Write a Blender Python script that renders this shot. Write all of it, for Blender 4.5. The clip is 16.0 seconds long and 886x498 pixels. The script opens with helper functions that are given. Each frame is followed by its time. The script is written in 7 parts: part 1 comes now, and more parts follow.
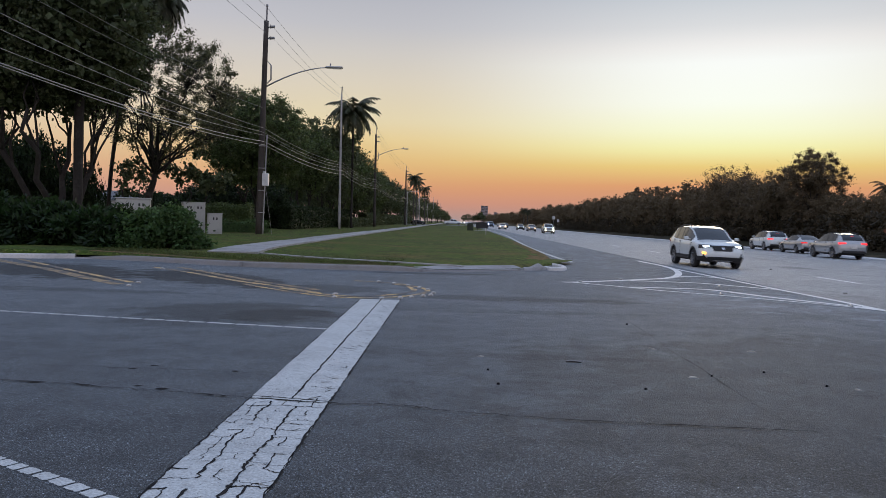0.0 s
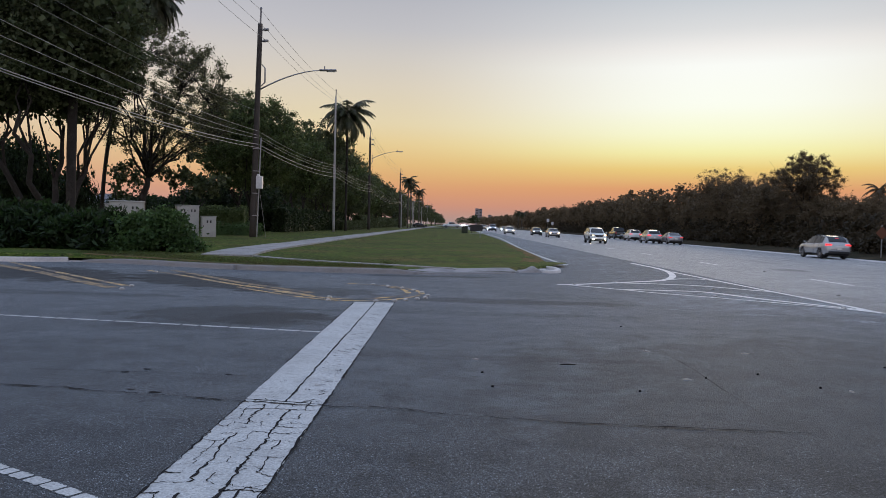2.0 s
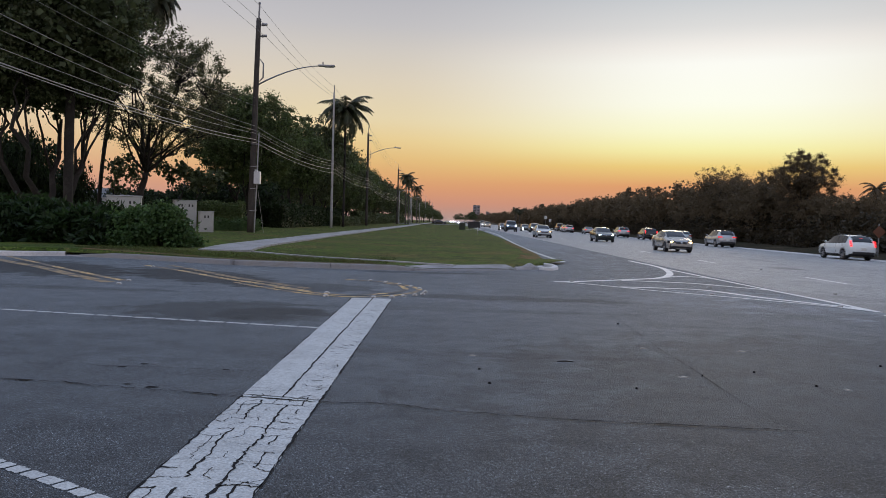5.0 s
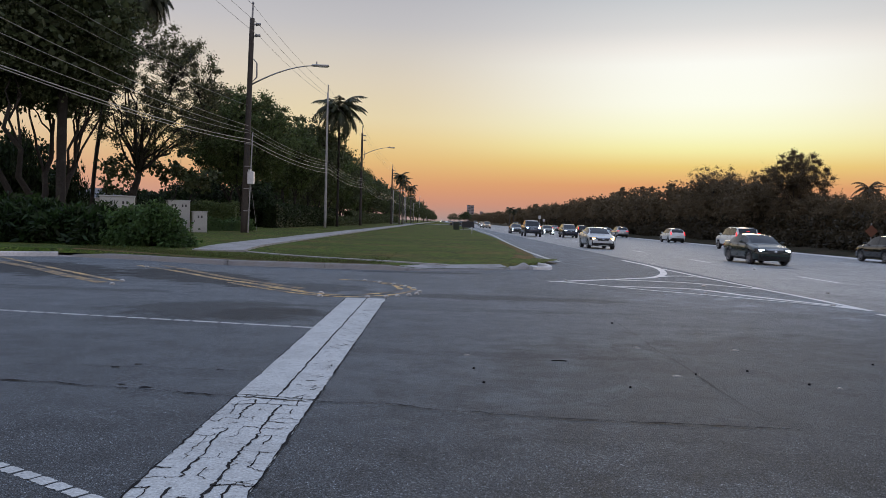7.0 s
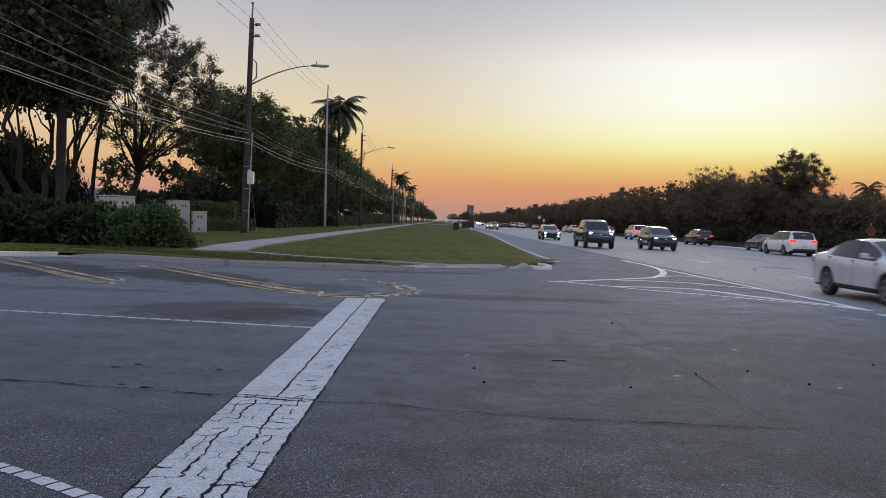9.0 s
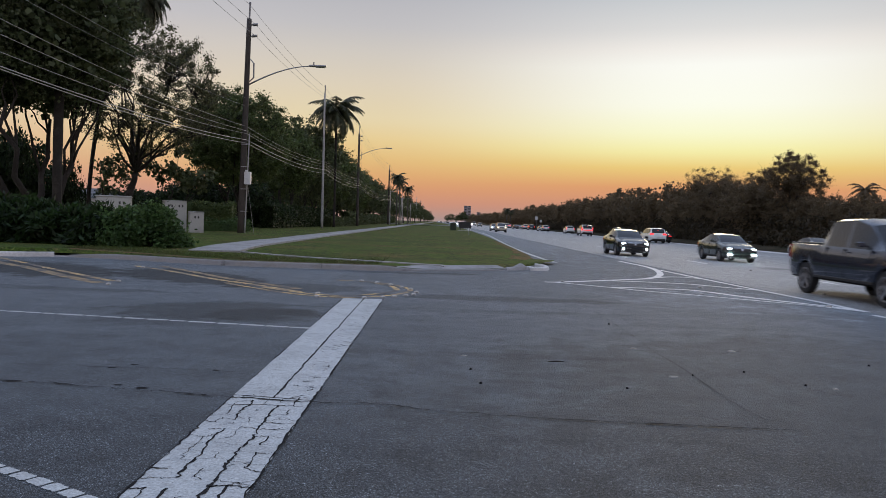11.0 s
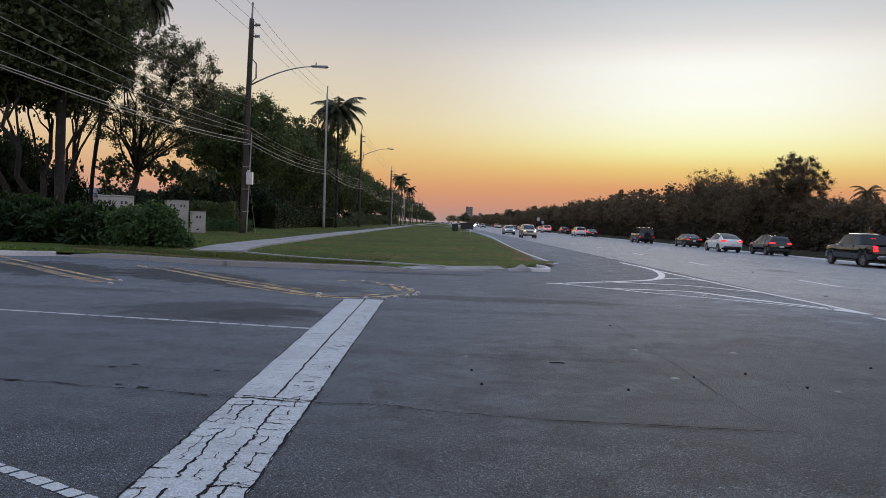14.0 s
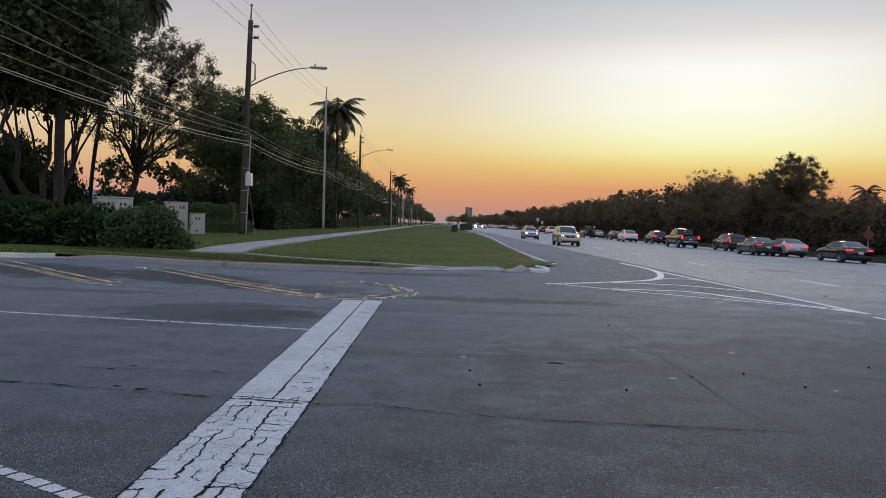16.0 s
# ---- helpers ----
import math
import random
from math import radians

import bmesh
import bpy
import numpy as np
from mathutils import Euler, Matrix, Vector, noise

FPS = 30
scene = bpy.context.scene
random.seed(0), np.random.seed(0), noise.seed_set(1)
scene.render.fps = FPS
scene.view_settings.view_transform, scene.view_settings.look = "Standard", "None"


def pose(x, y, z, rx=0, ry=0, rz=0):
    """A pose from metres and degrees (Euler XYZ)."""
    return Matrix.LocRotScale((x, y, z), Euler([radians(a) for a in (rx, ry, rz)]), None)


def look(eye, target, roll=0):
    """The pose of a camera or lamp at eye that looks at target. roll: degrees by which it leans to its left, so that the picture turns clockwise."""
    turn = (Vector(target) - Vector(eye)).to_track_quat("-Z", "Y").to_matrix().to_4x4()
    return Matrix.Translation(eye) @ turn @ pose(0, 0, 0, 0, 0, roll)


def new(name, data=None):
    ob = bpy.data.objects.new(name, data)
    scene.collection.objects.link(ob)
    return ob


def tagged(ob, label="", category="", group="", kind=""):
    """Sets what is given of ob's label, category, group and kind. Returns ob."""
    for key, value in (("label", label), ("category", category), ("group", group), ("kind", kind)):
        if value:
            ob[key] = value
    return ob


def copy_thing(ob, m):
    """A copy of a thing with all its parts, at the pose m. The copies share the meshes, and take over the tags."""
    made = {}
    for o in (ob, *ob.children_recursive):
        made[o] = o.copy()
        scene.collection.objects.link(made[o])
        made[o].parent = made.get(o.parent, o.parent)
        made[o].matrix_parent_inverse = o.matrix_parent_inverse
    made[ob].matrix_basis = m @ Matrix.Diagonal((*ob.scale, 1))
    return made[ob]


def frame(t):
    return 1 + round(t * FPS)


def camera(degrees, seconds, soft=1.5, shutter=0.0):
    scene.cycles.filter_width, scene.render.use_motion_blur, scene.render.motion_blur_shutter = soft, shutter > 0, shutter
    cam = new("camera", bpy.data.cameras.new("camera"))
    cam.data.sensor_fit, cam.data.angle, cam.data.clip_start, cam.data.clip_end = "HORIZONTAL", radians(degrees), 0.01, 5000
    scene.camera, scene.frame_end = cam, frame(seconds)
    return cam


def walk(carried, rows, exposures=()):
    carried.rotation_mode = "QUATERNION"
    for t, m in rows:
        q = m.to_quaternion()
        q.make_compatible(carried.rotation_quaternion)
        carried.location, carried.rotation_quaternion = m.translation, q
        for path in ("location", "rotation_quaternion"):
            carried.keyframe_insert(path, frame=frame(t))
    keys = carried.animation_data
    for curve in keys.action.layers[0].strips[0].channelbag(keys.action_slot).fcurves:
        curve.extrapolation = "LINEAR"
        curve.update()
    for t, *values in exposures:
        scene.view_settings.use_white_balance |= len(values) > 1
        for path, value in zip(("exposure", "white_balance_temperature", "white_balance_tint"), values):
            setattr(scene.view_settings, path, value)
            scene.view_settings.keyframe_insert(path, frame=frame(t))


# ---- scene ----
# ---- camera: it stands at the corner and sways a little ----
# seconds, place of the eye, turn to the left, tilt down, lean
AIM = [
    (0, 0.001, 0.001, 1.556, 1.029, 2.045, 1.390),
    (0.5, 0.005, -0.001, 1.555, 0.879, 2.031, 1.441),
    (1, 0.004, 0.009, 1.552, 0.707, 1.945, 1.445),
    (1.5, 0.009, 0.004, 1.557, 0.664, 1.902, 1.358),
    (2, 0.004, 0.012, 1.553, 0.622, 1.832, 1.329),
    (2.5, 0.005, 0.007, 1.552, 0.629, 1.849, 1.262),
    (3, 0.006, -0.001, 1.556, 0.644, 1.908, 1.286),
    (3.5, 0.006, 0.006, 1.554, 0.652, 1.991, 1.362),
    (4, 0.003, 0.005, 1.554, 0.633, 2.049, 1.511),
    (6.5, 0.002, 0.012, 1.551, 0.113, 2.093, 1.636),
    (7, 0.001, 0.002, 1.550, 0.001, 2.082, 1.594),
    (7.5, -0.001, 0.001, 1.548, -0.069, 2.052, 1.635),
    (8, 0.000, -0.000, 1.550, -0.062, 2.014, 1.600),
    (8.5, -0.001, 0.003, 1.549, -0.061, 2.012, 1.599),
    (9, -0.002, 0.005, 1.549, -0.016, 2.078, 1.583),
    (11.5, 0.000, 0.004, 1.550, -0.278, 2.018, 1.656),
    (12, 0.002, 0.007, 1.548, -0.303, 2.018, 1.629),
    (12.5, 0.001, 0.009, 1.549, -0.306, 2.041, 1.653),
    (13, -0.000, 0.017, 1.545, -0.252, 2.024, 1.721),
    (13.5, -0.001, 0.017, 1.547, -0.188, 1.981, 1.826),
    (14, 0.002, 0.012, 1.548, -0.103, 1.968, 1.878),
    (14.5, 0.006, 0.005, 1.549, -0.042, 1.950, 1.878),
    (15, 0.006, 0.005, 1.548, -0.039, 1.951, 1.860),
    (15.5, 0.016, 0.008, 1.546, -0.062, 1.935, 1.788),
    (16, 0.020, 0.004, 1.549, -0.126, 1.911, 1.720),
]
# the camera's white balance drifts: seconds, stops, kelvin, tint
TINT = [(0, 0.0, 6250, 10), (1, 0.0, 6250, 10), (2.5, 0.0, 6400, 10), (4, 0.0, 6500, 10), (11.5, -0.01, 6480, 10), (12, -0.03, 6250, 10), (13, -0.04, 6190, 10), (14, -0.01, 6460, 10), (16, -0.01, 6500, 10)]
cam = camera(59.2, 16.0, soft=0.75, shutter=0.35)
walk(cam, [(t, pose(x, y, z, 0, 0, a) @ pose(0, 0, 0, 90 - b) @ pose(0, 0, 0, 0, 0, c)) for t, x, y, z, a, b, c in AIM], exposures=TINT)

# ---- sky after sundown: warm band on the horizon, pale haze above the place where the sun went ----
SUN_AZ, SUN_EL = radians(19.5), radians(9.5)
world = bpy.data.worlds.new("dusk_sky")
scene.world = world
world.use_nodes = True
wn, wl = world.node_tree.nodes, world.node_tree.links
wn.clear()


def wnode(kind, **props):
    n = wn.new(kind)
    for k, v in props.items():
        if k == "operation":
            n.operation = v
        elif k == "blend_type":
            n.blend_type = v
        elif k == "data_type":
            n.data_type = v
    return n


def wmath(op, a, b=0.0):
    n = wnode("ShaderNodeMath", operation=op)
    for i, v in enumerate((a, b)):
        if isinstance(v, (int, float)):
            n.inputs[i].default_value = v
        else:
            wl.new(v, n.inputs[i])
    return n.outputs[0]


def srgb(r, g, b):
    """Linear colour from the 0..255 values of a paint chart."""
    return tuple(((c / 255 + 0.055) / 1.055) ** 2.4 if c > 10 else c / 3294.0 for c in (r, g, b)) + (1.0,)


def ramp_fill(ramp, stops):
    el = ramp.elements
    while len(el) < len(stops):
        el.new(0.5)
    for e, (p, c) in zip(el, stops):
        e.position, e.color = p, c


tc = wnode("ShaderNodeTexCoord")
sep = wnode("ShaderNodeSeparateXYZ")
wl.new(tc.outputs["Generated"], sep.inputs[0])
elev = wmath("ARCSINE", sep.outputs[2])
azim = wmath("ARCTAN2", sep.outputs[0], sep.outputs[1])
e01 = wmath("DIVIDE", elev, radians(90))
base = wnode("ShaderNodeValToRGB")
wl.new(e01, base.inputs[0])
ramp_fill(base.color_ramp, [
    (0.0, srgb(172, 146, 140)), (1.3 / 90, srgb(205, 146, 122)), (2.8 / 90, srgb(223, 158, 110)), (4.2 / 90, srgb(236, 204, 124)), (5.4 / 90, srgb(246, 240, 172)), (6.6 / 90, srgb(250, 250, 208)),
    (8.6 / 90, srgb(253, 254, 238)), (11.2 / 90, srgb(252, 252, 244)), (12.4 / 90, srgb(242, 238, 232)), (13.6 / 90, srgb(222, 221, 219)), (16.5 / 90, srgb(193, 199, 205)), (22 / 90, srgb(184, 190, 204)), (45 / 90, srgb(188, 207, 243)), (1.0, srgb(186, 209, 248))])
# a little to the side of the sunset the band is more even
side = wnode("ShaderNodeValToRGB")
wl.new(e01, side.inputs[0])
ramp_fill(side.color_ramp, [
    (0.0, srgb(166, 146, 143)), (0.4 / 90, srgb(181, 146, 136)), (1.25 / 90, srgb(203, 146, 124)), (2.3 / 90, srgb(216, 155, 115)), (3.3 / 90, srgb(223, 172, 117)), (4.4 / 90, srgb(228, 190, 128)), (5.8 / 90, srgb(232, 206, 150)),
    (7.2 / 90, srgb(230, 213, 173)), (9.9 / 90, srgb(220, 208, 187)), (11.9 / 90, srgb(209, 202, 193)), (13.8 / 90, srgb(194, 192, 194)), (16 / 90, srgb(183, 183, 189)), (22 / 90, srgb(180, 186, 201)), (45 / 90, srgb(188, 207, 243)), (1.0, srgb(186, 209, 248))])
# the side of the sky away from the sunset is cooler and dimmer
daz = wmath("SUBTRACT", azim, SUN_AZ)
cosd = wmath("COSINE", daz)
spread = wnode("ShaderNodeMapRange")
spread.interpolation_type = "SMOOTHSTEP"
wl.new(wmath("ABSOLUTE", daz), spread.inputs[0])
spread.inputs[1].default_value, spread.inputs[2].default_value, spread.inputs[3].default_value, spread.inputs[4].default_value = radians(1.0), radians(25), 0.0, 1.0
band = wnode("ShaderNodeMix", data_type="RGBA")
wl.new(spread.outputs[0], band.inputs[0])
wl.new(base.outputs[0], band.inputs[6])
wl.new(side.outputs[0], band.inputs[7])
away = wnode("ShaderNodeMapRange")
wl.new(cosd, away.inputs[0])
away.inputs[1].default_value, away.inputs[2].default_value, away.inputs[3].default_value, away.inputs[4].default_value = 0.88, 0.3, 0.0, 1.0
back = wnode("ShaderNodeValToRGB")
wl.new(e01, back.inputs[0])
ramp_fill(back.color_ramp, [(0.0, srgb(176, 154, 164)), (3 / 90, srgb(214, 178, 168)), (8 / 90, srgb(212, 194, 192)), (16 / 90, srgb(196, 196, 208)), (34 / 90, srgb(190, 208, 245)), (1.0, srgb(186, 209, 248))])
mix = wnode("ShaderNodeMix", data_type="RGBA")
wl.new(away.outputs[0], mix.inputs[0])
wl.new(band.outputs[2], mix.inputs[6])
wl.new(back.outputs[0], mix.inputs[7])

# the unseen eastern sky is brightened to lift faces turned towards the camera
behind = wnode("ShaderNodeMapRange")
wl.new(cosd, behind.inputs[0])
behind.inputs[1].default_value, behind.inputs[2].default_value, behind.inputs[3].default_value, behind.inputs[4].default_value = 0.35, -0.4, 0.0, 1.0
east = wnode("ShaderNodeValToRGB")
wl.new(e01, east.inputs[0])
ramp_fill(east.color_ramp, [(0.0, srgb(205, 190, 195)), (4 / 90, srgb(236, 214, 208)), (12 / 90, srgb(240, 226, 226)), (26 / 90, srgb(218, 220, 236)), (50 / 90, srgb(192, 209, 245)), (1.0, srgb(186, 209, 248))])
mix_east = wnode("ShaderNodeMix", data_type="RGBA")
wl.new(behind.outputs[0], mix_east.inputs[0])
wl.new(mix.outputs[2], mix_east.inputs[6])
wl.new(east.outputs[0], mix_east.inputs[7])

bg = wnode("ShaderNodeBackground")
wl.new(mix_east.outputs[2], bg.inputs[0])
bg.inputs[1].default_value = 1.0
wout = wnode("ShaderNodeOutputWorld")
wl.new(bg.outputs[0], wout.inputs[0])

sun = new("sun", bpy.data.lights.new("sun", "SUN"))
sun.data.energy, sun.data.angle, sun.data.color = 0.42, radians(16), (1.0, 0.80, 0.55)
sun.matrix_basis = look((0, 0, 0), (-math.sin(SUN_AZ) * math.cos(SUN_EL), -math.cos(SUN_AZ) * math.cos(SUN_EL), -math.sin(SUN_EL)))
# ---- materials ----


def material(name, base, rough=0.7, metal=0.0, spots=(), fine=0.0, fine_scale=40.0, bump=0.0, bump_scale=60.0, each=0.0, spec=0.5, coords="Object"):
    """A procedural material. spots: (colour, noise scale, from, to) broad stains laid over each other; fine: grain in the brightness;
    each: how much single pieces differ."""
    m = bpy.data.materials.new(name)
    m.use_nodes = True
    nt = m.node_tree
    p = nt.nodes["Principled BSDF"]
    p.inputs["Roughness"].default_value, p.inputs["Metallic"].default_value = rough, metal
    p.inputs["Specular IOR Level"].default_value = spec
    co = nt.nodes.new("ShaderNodeTexCoord").outputs[coords]
    rgb = nt.nodes.new("ShaderNodeRGB")
    rgb.outputs[0].default_value = (*base[:3], 1)
    col = rgb.outputs[0]

    def noise_at(scale, detail=5.0):
        n = nt.nodes.new("ShaderNodeTexNoise")
        n.inputs["Scale"].default_value, n.inputs["Detail"].default_value = scale, detail
        nt.links.new(co, n.inputs["Vector"])
        return n.outputs["Fac"]

    for colour, scale, lo, hi in spots:
        r = nt.nodes.new("ShaderNodeMapRange")
        nt.links.new(noise_at(scale), r.inputs[0])
        r.inputs[1].default_value, r.inputs[2].default_value = lo, hi
        mx = nt.nodes.new("ShaderNodeMix")
        mx.data_type = "RGBA"
        nt.links.new(r.outputs[0], mx.inputs[0])
        nt.links.new(col, mx.inputs[6])
        mx.inputs[7].default_value = (*colour[:3], 1)
        col = mx.outputs[2]
    if fine or each:
        hv = nt.nodes.new("ShaderNodeHueSaturation")
        val = None
        if fine:
            r = nt.nodes.new("ShaderNodeMapRange")
            nt.links.new(noise_at(fine_scale, 8.0), r.inputs[0])
            r.inputs[1].default_value, r.inputs[2].default_value, r.inputs[3].default_value, r.inputs[4].default_value = 0.3, 0.7, 1 - fine, 1 + fine
            val = r.outputs[0]
        if each:
            r = nt.nodes.new("ShaderNodeMapRange")
            nt.links.new(nt.nodes.new("ShaderNodeNewGeometry").outputs["Random Per Island"], r.inputs[0])
            r.inputs[3].default_value, r.inputs[4].default_value = 1 - each, 1 + each
            if val is None:
                val = r.outputs[0]
            else:
                mu = nt.nodes.new("ShaderNodeMath")
                mu.operation = "MULTIPLY"
                nt.links.new(val, mu.inputs[0])
                nt.links.new(r.outputs[0], mu.inputs[1])
                val = mu.outputs[0]
        nt.links.new(val, hv.inputs["Value"])
        nt.links.new(col, hv.inputs["Color"])
        col = hv.outputs[0]
    nt.links.new(col, p.inputs["Base Color"])
    if bump:
        b = nt.nodes.new("ShaderNodeBump")
        b.inputs["Strength"].default_value, b.inputs["Distance"].default_value = bump, 0.01
        nt.links.new(noise_at(bump_scale, 8.0), b.inputs["Height"])
        nt.links.new(b.outputs[0], p.inputs["Normal"])
    return m


def lamp_material(name, colour, strength):
    m = bpy.data.materials.new(name)
    m.use_nodes = True
    p = m.node_tree.nodes["Principled BSDF"]
    p.inputs["Base Color"].default_value = (*colour, 1)
    p.inputs["Emission Color"].default_value = (*colour, 1)
    p.inputs["Emission Strength"].default_value = strength
    p.inputs["Roughness"].default_value = 0.2
    return m


def asphalt(name, tone, blotch=1.0, stones=1.0, cool=1.0, gloss=0.82, worn=None, stains=(), coarse=None):
    """Worn asphalt: single stones of differing tone in a dark binder, broad stains and streaks of tyre wear.
    stains: (x, y, half length, half width, turn, darkness) soft areas, many oily, paler above 1; worn: (from, to, gain)
    sheen painted as paler asphalt further up the road; coarse: how far up the road the open-textured old surface
    reaches."""
    b = (tone * 0.92 / cool, tone * 1.03, tone * 1.13 * cool)
    m = material(name, b, gloss, spots=[(tuple(c * (1 - 0.34 * blotch) for c in b), 0.33, 0.48, 0.72), (tuple(c * (1 + 0.22 * blotch) for c in b), 0.11, 0.5, 0.8), (tuple(c * (1 - 0.42 * blotch) for c in b), 1.5, 0.56, 0.78), (tuple(c * 0.62 for c in b), 9.0, 0.58, 0.74)], fine=0.22, fine_scale=30, spec=0.35)
    nt = m.node_tree
    p = nt.nodes["Principled BSDF"]
    co = nt.nodes.new("ShaderNodeTexCoord").outputs["Object"]

    def link(node, socket, source):
        nt.links.new(source, node.inputs[socket])

    def streaks(scale, prior, lo, hi, value):
        mp = nt.nodes.new("ShaderNodeMapping")
        mp.inputs["Scale"].default_value = (0.12, 1.0, 1.0)
        mp.inputs["Rotation"].default_value = (0, 0, 0.12)
        link(mp, "Vector", co)
        n = nt.nodes.new("ShaderNodeTexNoise")
        n.inputs["Scale"].default_value, n.inputs["Detail"].default_value = scale, 6.0
        link(n, "Vector", mp.outputs[0])
        r = nt.nodes.new("ShaderNodeMapRange")
        r.inputs[1].default_value, r.inputs[2].default_value, r.inputs[3].default_value, r.inputs[4].default_value = lo, hi, 1.0, value
        link(r, 0, n.outputs["Fac"])
        return times(prior, r.outputs[0])

    def times(colour, factor):
        h = nt.nodes.new("ShaderNodeHueSaturation")
        link(h, "Value", factor)
        link(h, "Color", colour)
        return h.outputs[0]

    col = streaks(1.1, p.inputs["Base Color"].links[0].from_socket, 0.5, 0.75, 1 - 0.11 * stones)
    col = streaks(3.5, col, 0.52, 0.72, 1 - 0.07 * stones)
    height = None
    rough_here = None
    if coarse is not None:
        sy = nt.nodes.new("ShaderNodeSeparateXYZ")
        link(sy, 0, co)
        n = nt.nodes.new("ShaderNodeTexNoise")
        n.inputs["Scale"].default_value, n.inputs["Detail"].default_value = 0.9, 5.0
        link(n, "Vector", co)
        ad = nt.nodes.new("ShaderNodeMath")
        ad.operation = "MULTIPLY_ADD"
        link(ad, 0, n.outputs["Fac"])
        ad.inputs[1].default_value = 2.4
        link(ad, 2, sy.outputs[1])
        rg = nt.nodes.new("ShaderNodeMapRange")
        rg.inputs[1].default_value, rg.inputs[2].default_value, rg.inputs[3].default_value, rg.inputs[4].default_value = coarse + 0.4, coarse + 1.9, 1.0, 0.0
        link(rg, 0, ad.outputs[0])
        rough_here = rg.outputs[0]
        # pits between the stones of the open surface
        for scale, lo, hi, deep in ((95.0, 0.42, 0.54, 0.22), (38.0, 0.38, 0.50, 0.58)):
            pit = nt.nodes.new("ShaderNodeTexNoise")
            pit.inputs["Scale"].default_value, pit.inputs["Detail"].default_value = scale, 3.0
            link(pit, "Vector", co)
            pr = nt.nodes.new("ShaderNodeMapRange")
            pr.inputs[1].default_value, pr.inputs[2].default_value, pr.inputs[3].default_value, pr.inputs[4].default_value = lo, hi, deep, 1.06
            link(pr, 0, pit.outputs["Fac"])
            mxp = nt.nodes.new("ShaderNodeMapRange")
            mxp.inputs[3].default_value = 1.0
            link(mxp, 0, rough_here)
            link(mxp, 4, pr.outputs[0])
            col = times(col, mxp.outputs[0])
    for scale, lo, hi in ((125.0, 0.45, 2.0), (240.0, 0.55, 1.8)):
        v = nt.nodes.new("ShaderNodeTexVoronoi")
        v.inputs["Scale"].default_value = scale
        link(v, "Vector", co)
        sp = nt.nodes.new("ShaderNodeSeparateColor")
        link(sp, 0, v.outputs["Color"])
        pw = nt.nodes.new("ShaderNodeMath")
        pw.operation = "POWER"
        link(pw, 0, sp.outputs[0])
        pw.inputs[1].default_value = 9.0
        r = nt.nodes.new("ShaderNodeMapRange")
        r.inputs[3].default_value, r.inputs[4].default_value = 1 - (1 - lo) * stones * 0.7, 1 + (hi - 1) * stones
        link(r, 0, pw.outputs[0])
        if rough_here is not None:
            # bare stones stand out more where the binder has worn away
            hm = nt.nodes.new("ShaderNodeMapRange")
            hm.inputs[3].default_value, hm.inputs[4].default_value = 1 + (hi - 1) * stones * 0.40, 1 + (hi - 1) * stones * 1.4
            link(hm, 0, rough_here)
            link(r, 4, hm.outputs[0])
        gap = nt.nodes.new("ShaderNodeMapRange")
        gap.inputs[1].default_value, gap.inputs[2].default_value, gap.inputs[3].default_value, gap.inputs[4].default_value = 0.35, 0.8, 1.0, 0.55
        link(gap, 0, v.outputs["Distance"])
        col = times(times(col, r.outputs[0]), gap.outputs[0])
        height = height or v.outputs["Distance"]
    for sx0, sy0, ra, rb, turn, dark in stains:
        mp = nt.nodes.new("ShaderNodeMapping")
        mp.vector_type = "TEXTURE"
        mp.inputs["Location"].default_value, mp.inputs["Rotation"].default_value, mp.inputs["Scale"].default_value = (sx0, sy0, 0), (0, 0, turn), (ra, rb, 1000.0)
        link(mp, "Vector", co)
        ln = nt.nodes.new("ShaderNodeVectorMath")
        ln.operation = "LENGTH"
        link(ln, 0, mp.outputs[0])
        n = nt.nodes.new("ShaderNodeTexNoise")
        n.inputs["Scale"].default_value, n.inputs["Detail"].default_value, n.inputs["Roughness"].default_value = 1.7, 7.0, 0.62
        link(n, "Vector", co)
        ad = nt.nodes.new("ShaderNodeMath")
        ad.operation = "MULTIPLY_ADD"
        link(ad, 0, n.outputs["Fac"])
        ad.inputs[1].default_value = 1.1
        link(ad, 2, ln.outputs["Value"])
        r = nt.nodes.new("ShaderNodeMapRange")
        r.interpolation_type = "SMOOTHSTEP"
        r.inputs[1].default_value, r.inputs[2].default_value, r.inputs[3].default_value, r.inputs[4].default_value = 1.0, 1.20, dark, 1.0
        link(r, 0, ad.outputs[0])
        col = times(col, r.outputs[0])
    # patches where the stones are worn bare or sealed over
    for scale, lo, hi, value in ((2.6, 0.42, 0.66, 0.74), (0.8, 0.45, 0.7, 1.22)):
        n = nt.nodes.new("ShaderNodeTexNoise")
        n.inputs["Scale"].default_value, n.inputs["Detail"].default_value, n.inputs["Roughness"].default_value = scale, 9.0, 0.68
        link(n, "Vector", co)
        r = nt.nodes.new("ShaderNodeMapRange")
        r.inputs[1].default_value, r.inputs[2].default_value, r.inputs[3].default_value, r.inputs[4].default_value = lo, hi, 1.0, value
        link(r, 0, n.outputs["Fac"])
        col = times(col, r.outputs[0])
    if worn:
        # the far road's flat-angle sheen is painted in as paler asphalt, unevenly blended
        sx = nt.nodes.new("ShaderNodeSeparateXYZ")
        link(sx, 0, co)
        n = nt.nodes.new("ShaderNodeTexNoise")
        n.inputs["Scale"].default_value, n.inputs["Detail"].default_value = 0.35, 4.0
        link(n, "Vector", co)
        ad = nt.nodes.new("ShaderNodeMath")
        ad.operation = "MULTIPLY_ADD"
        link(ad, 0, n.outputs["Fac"])
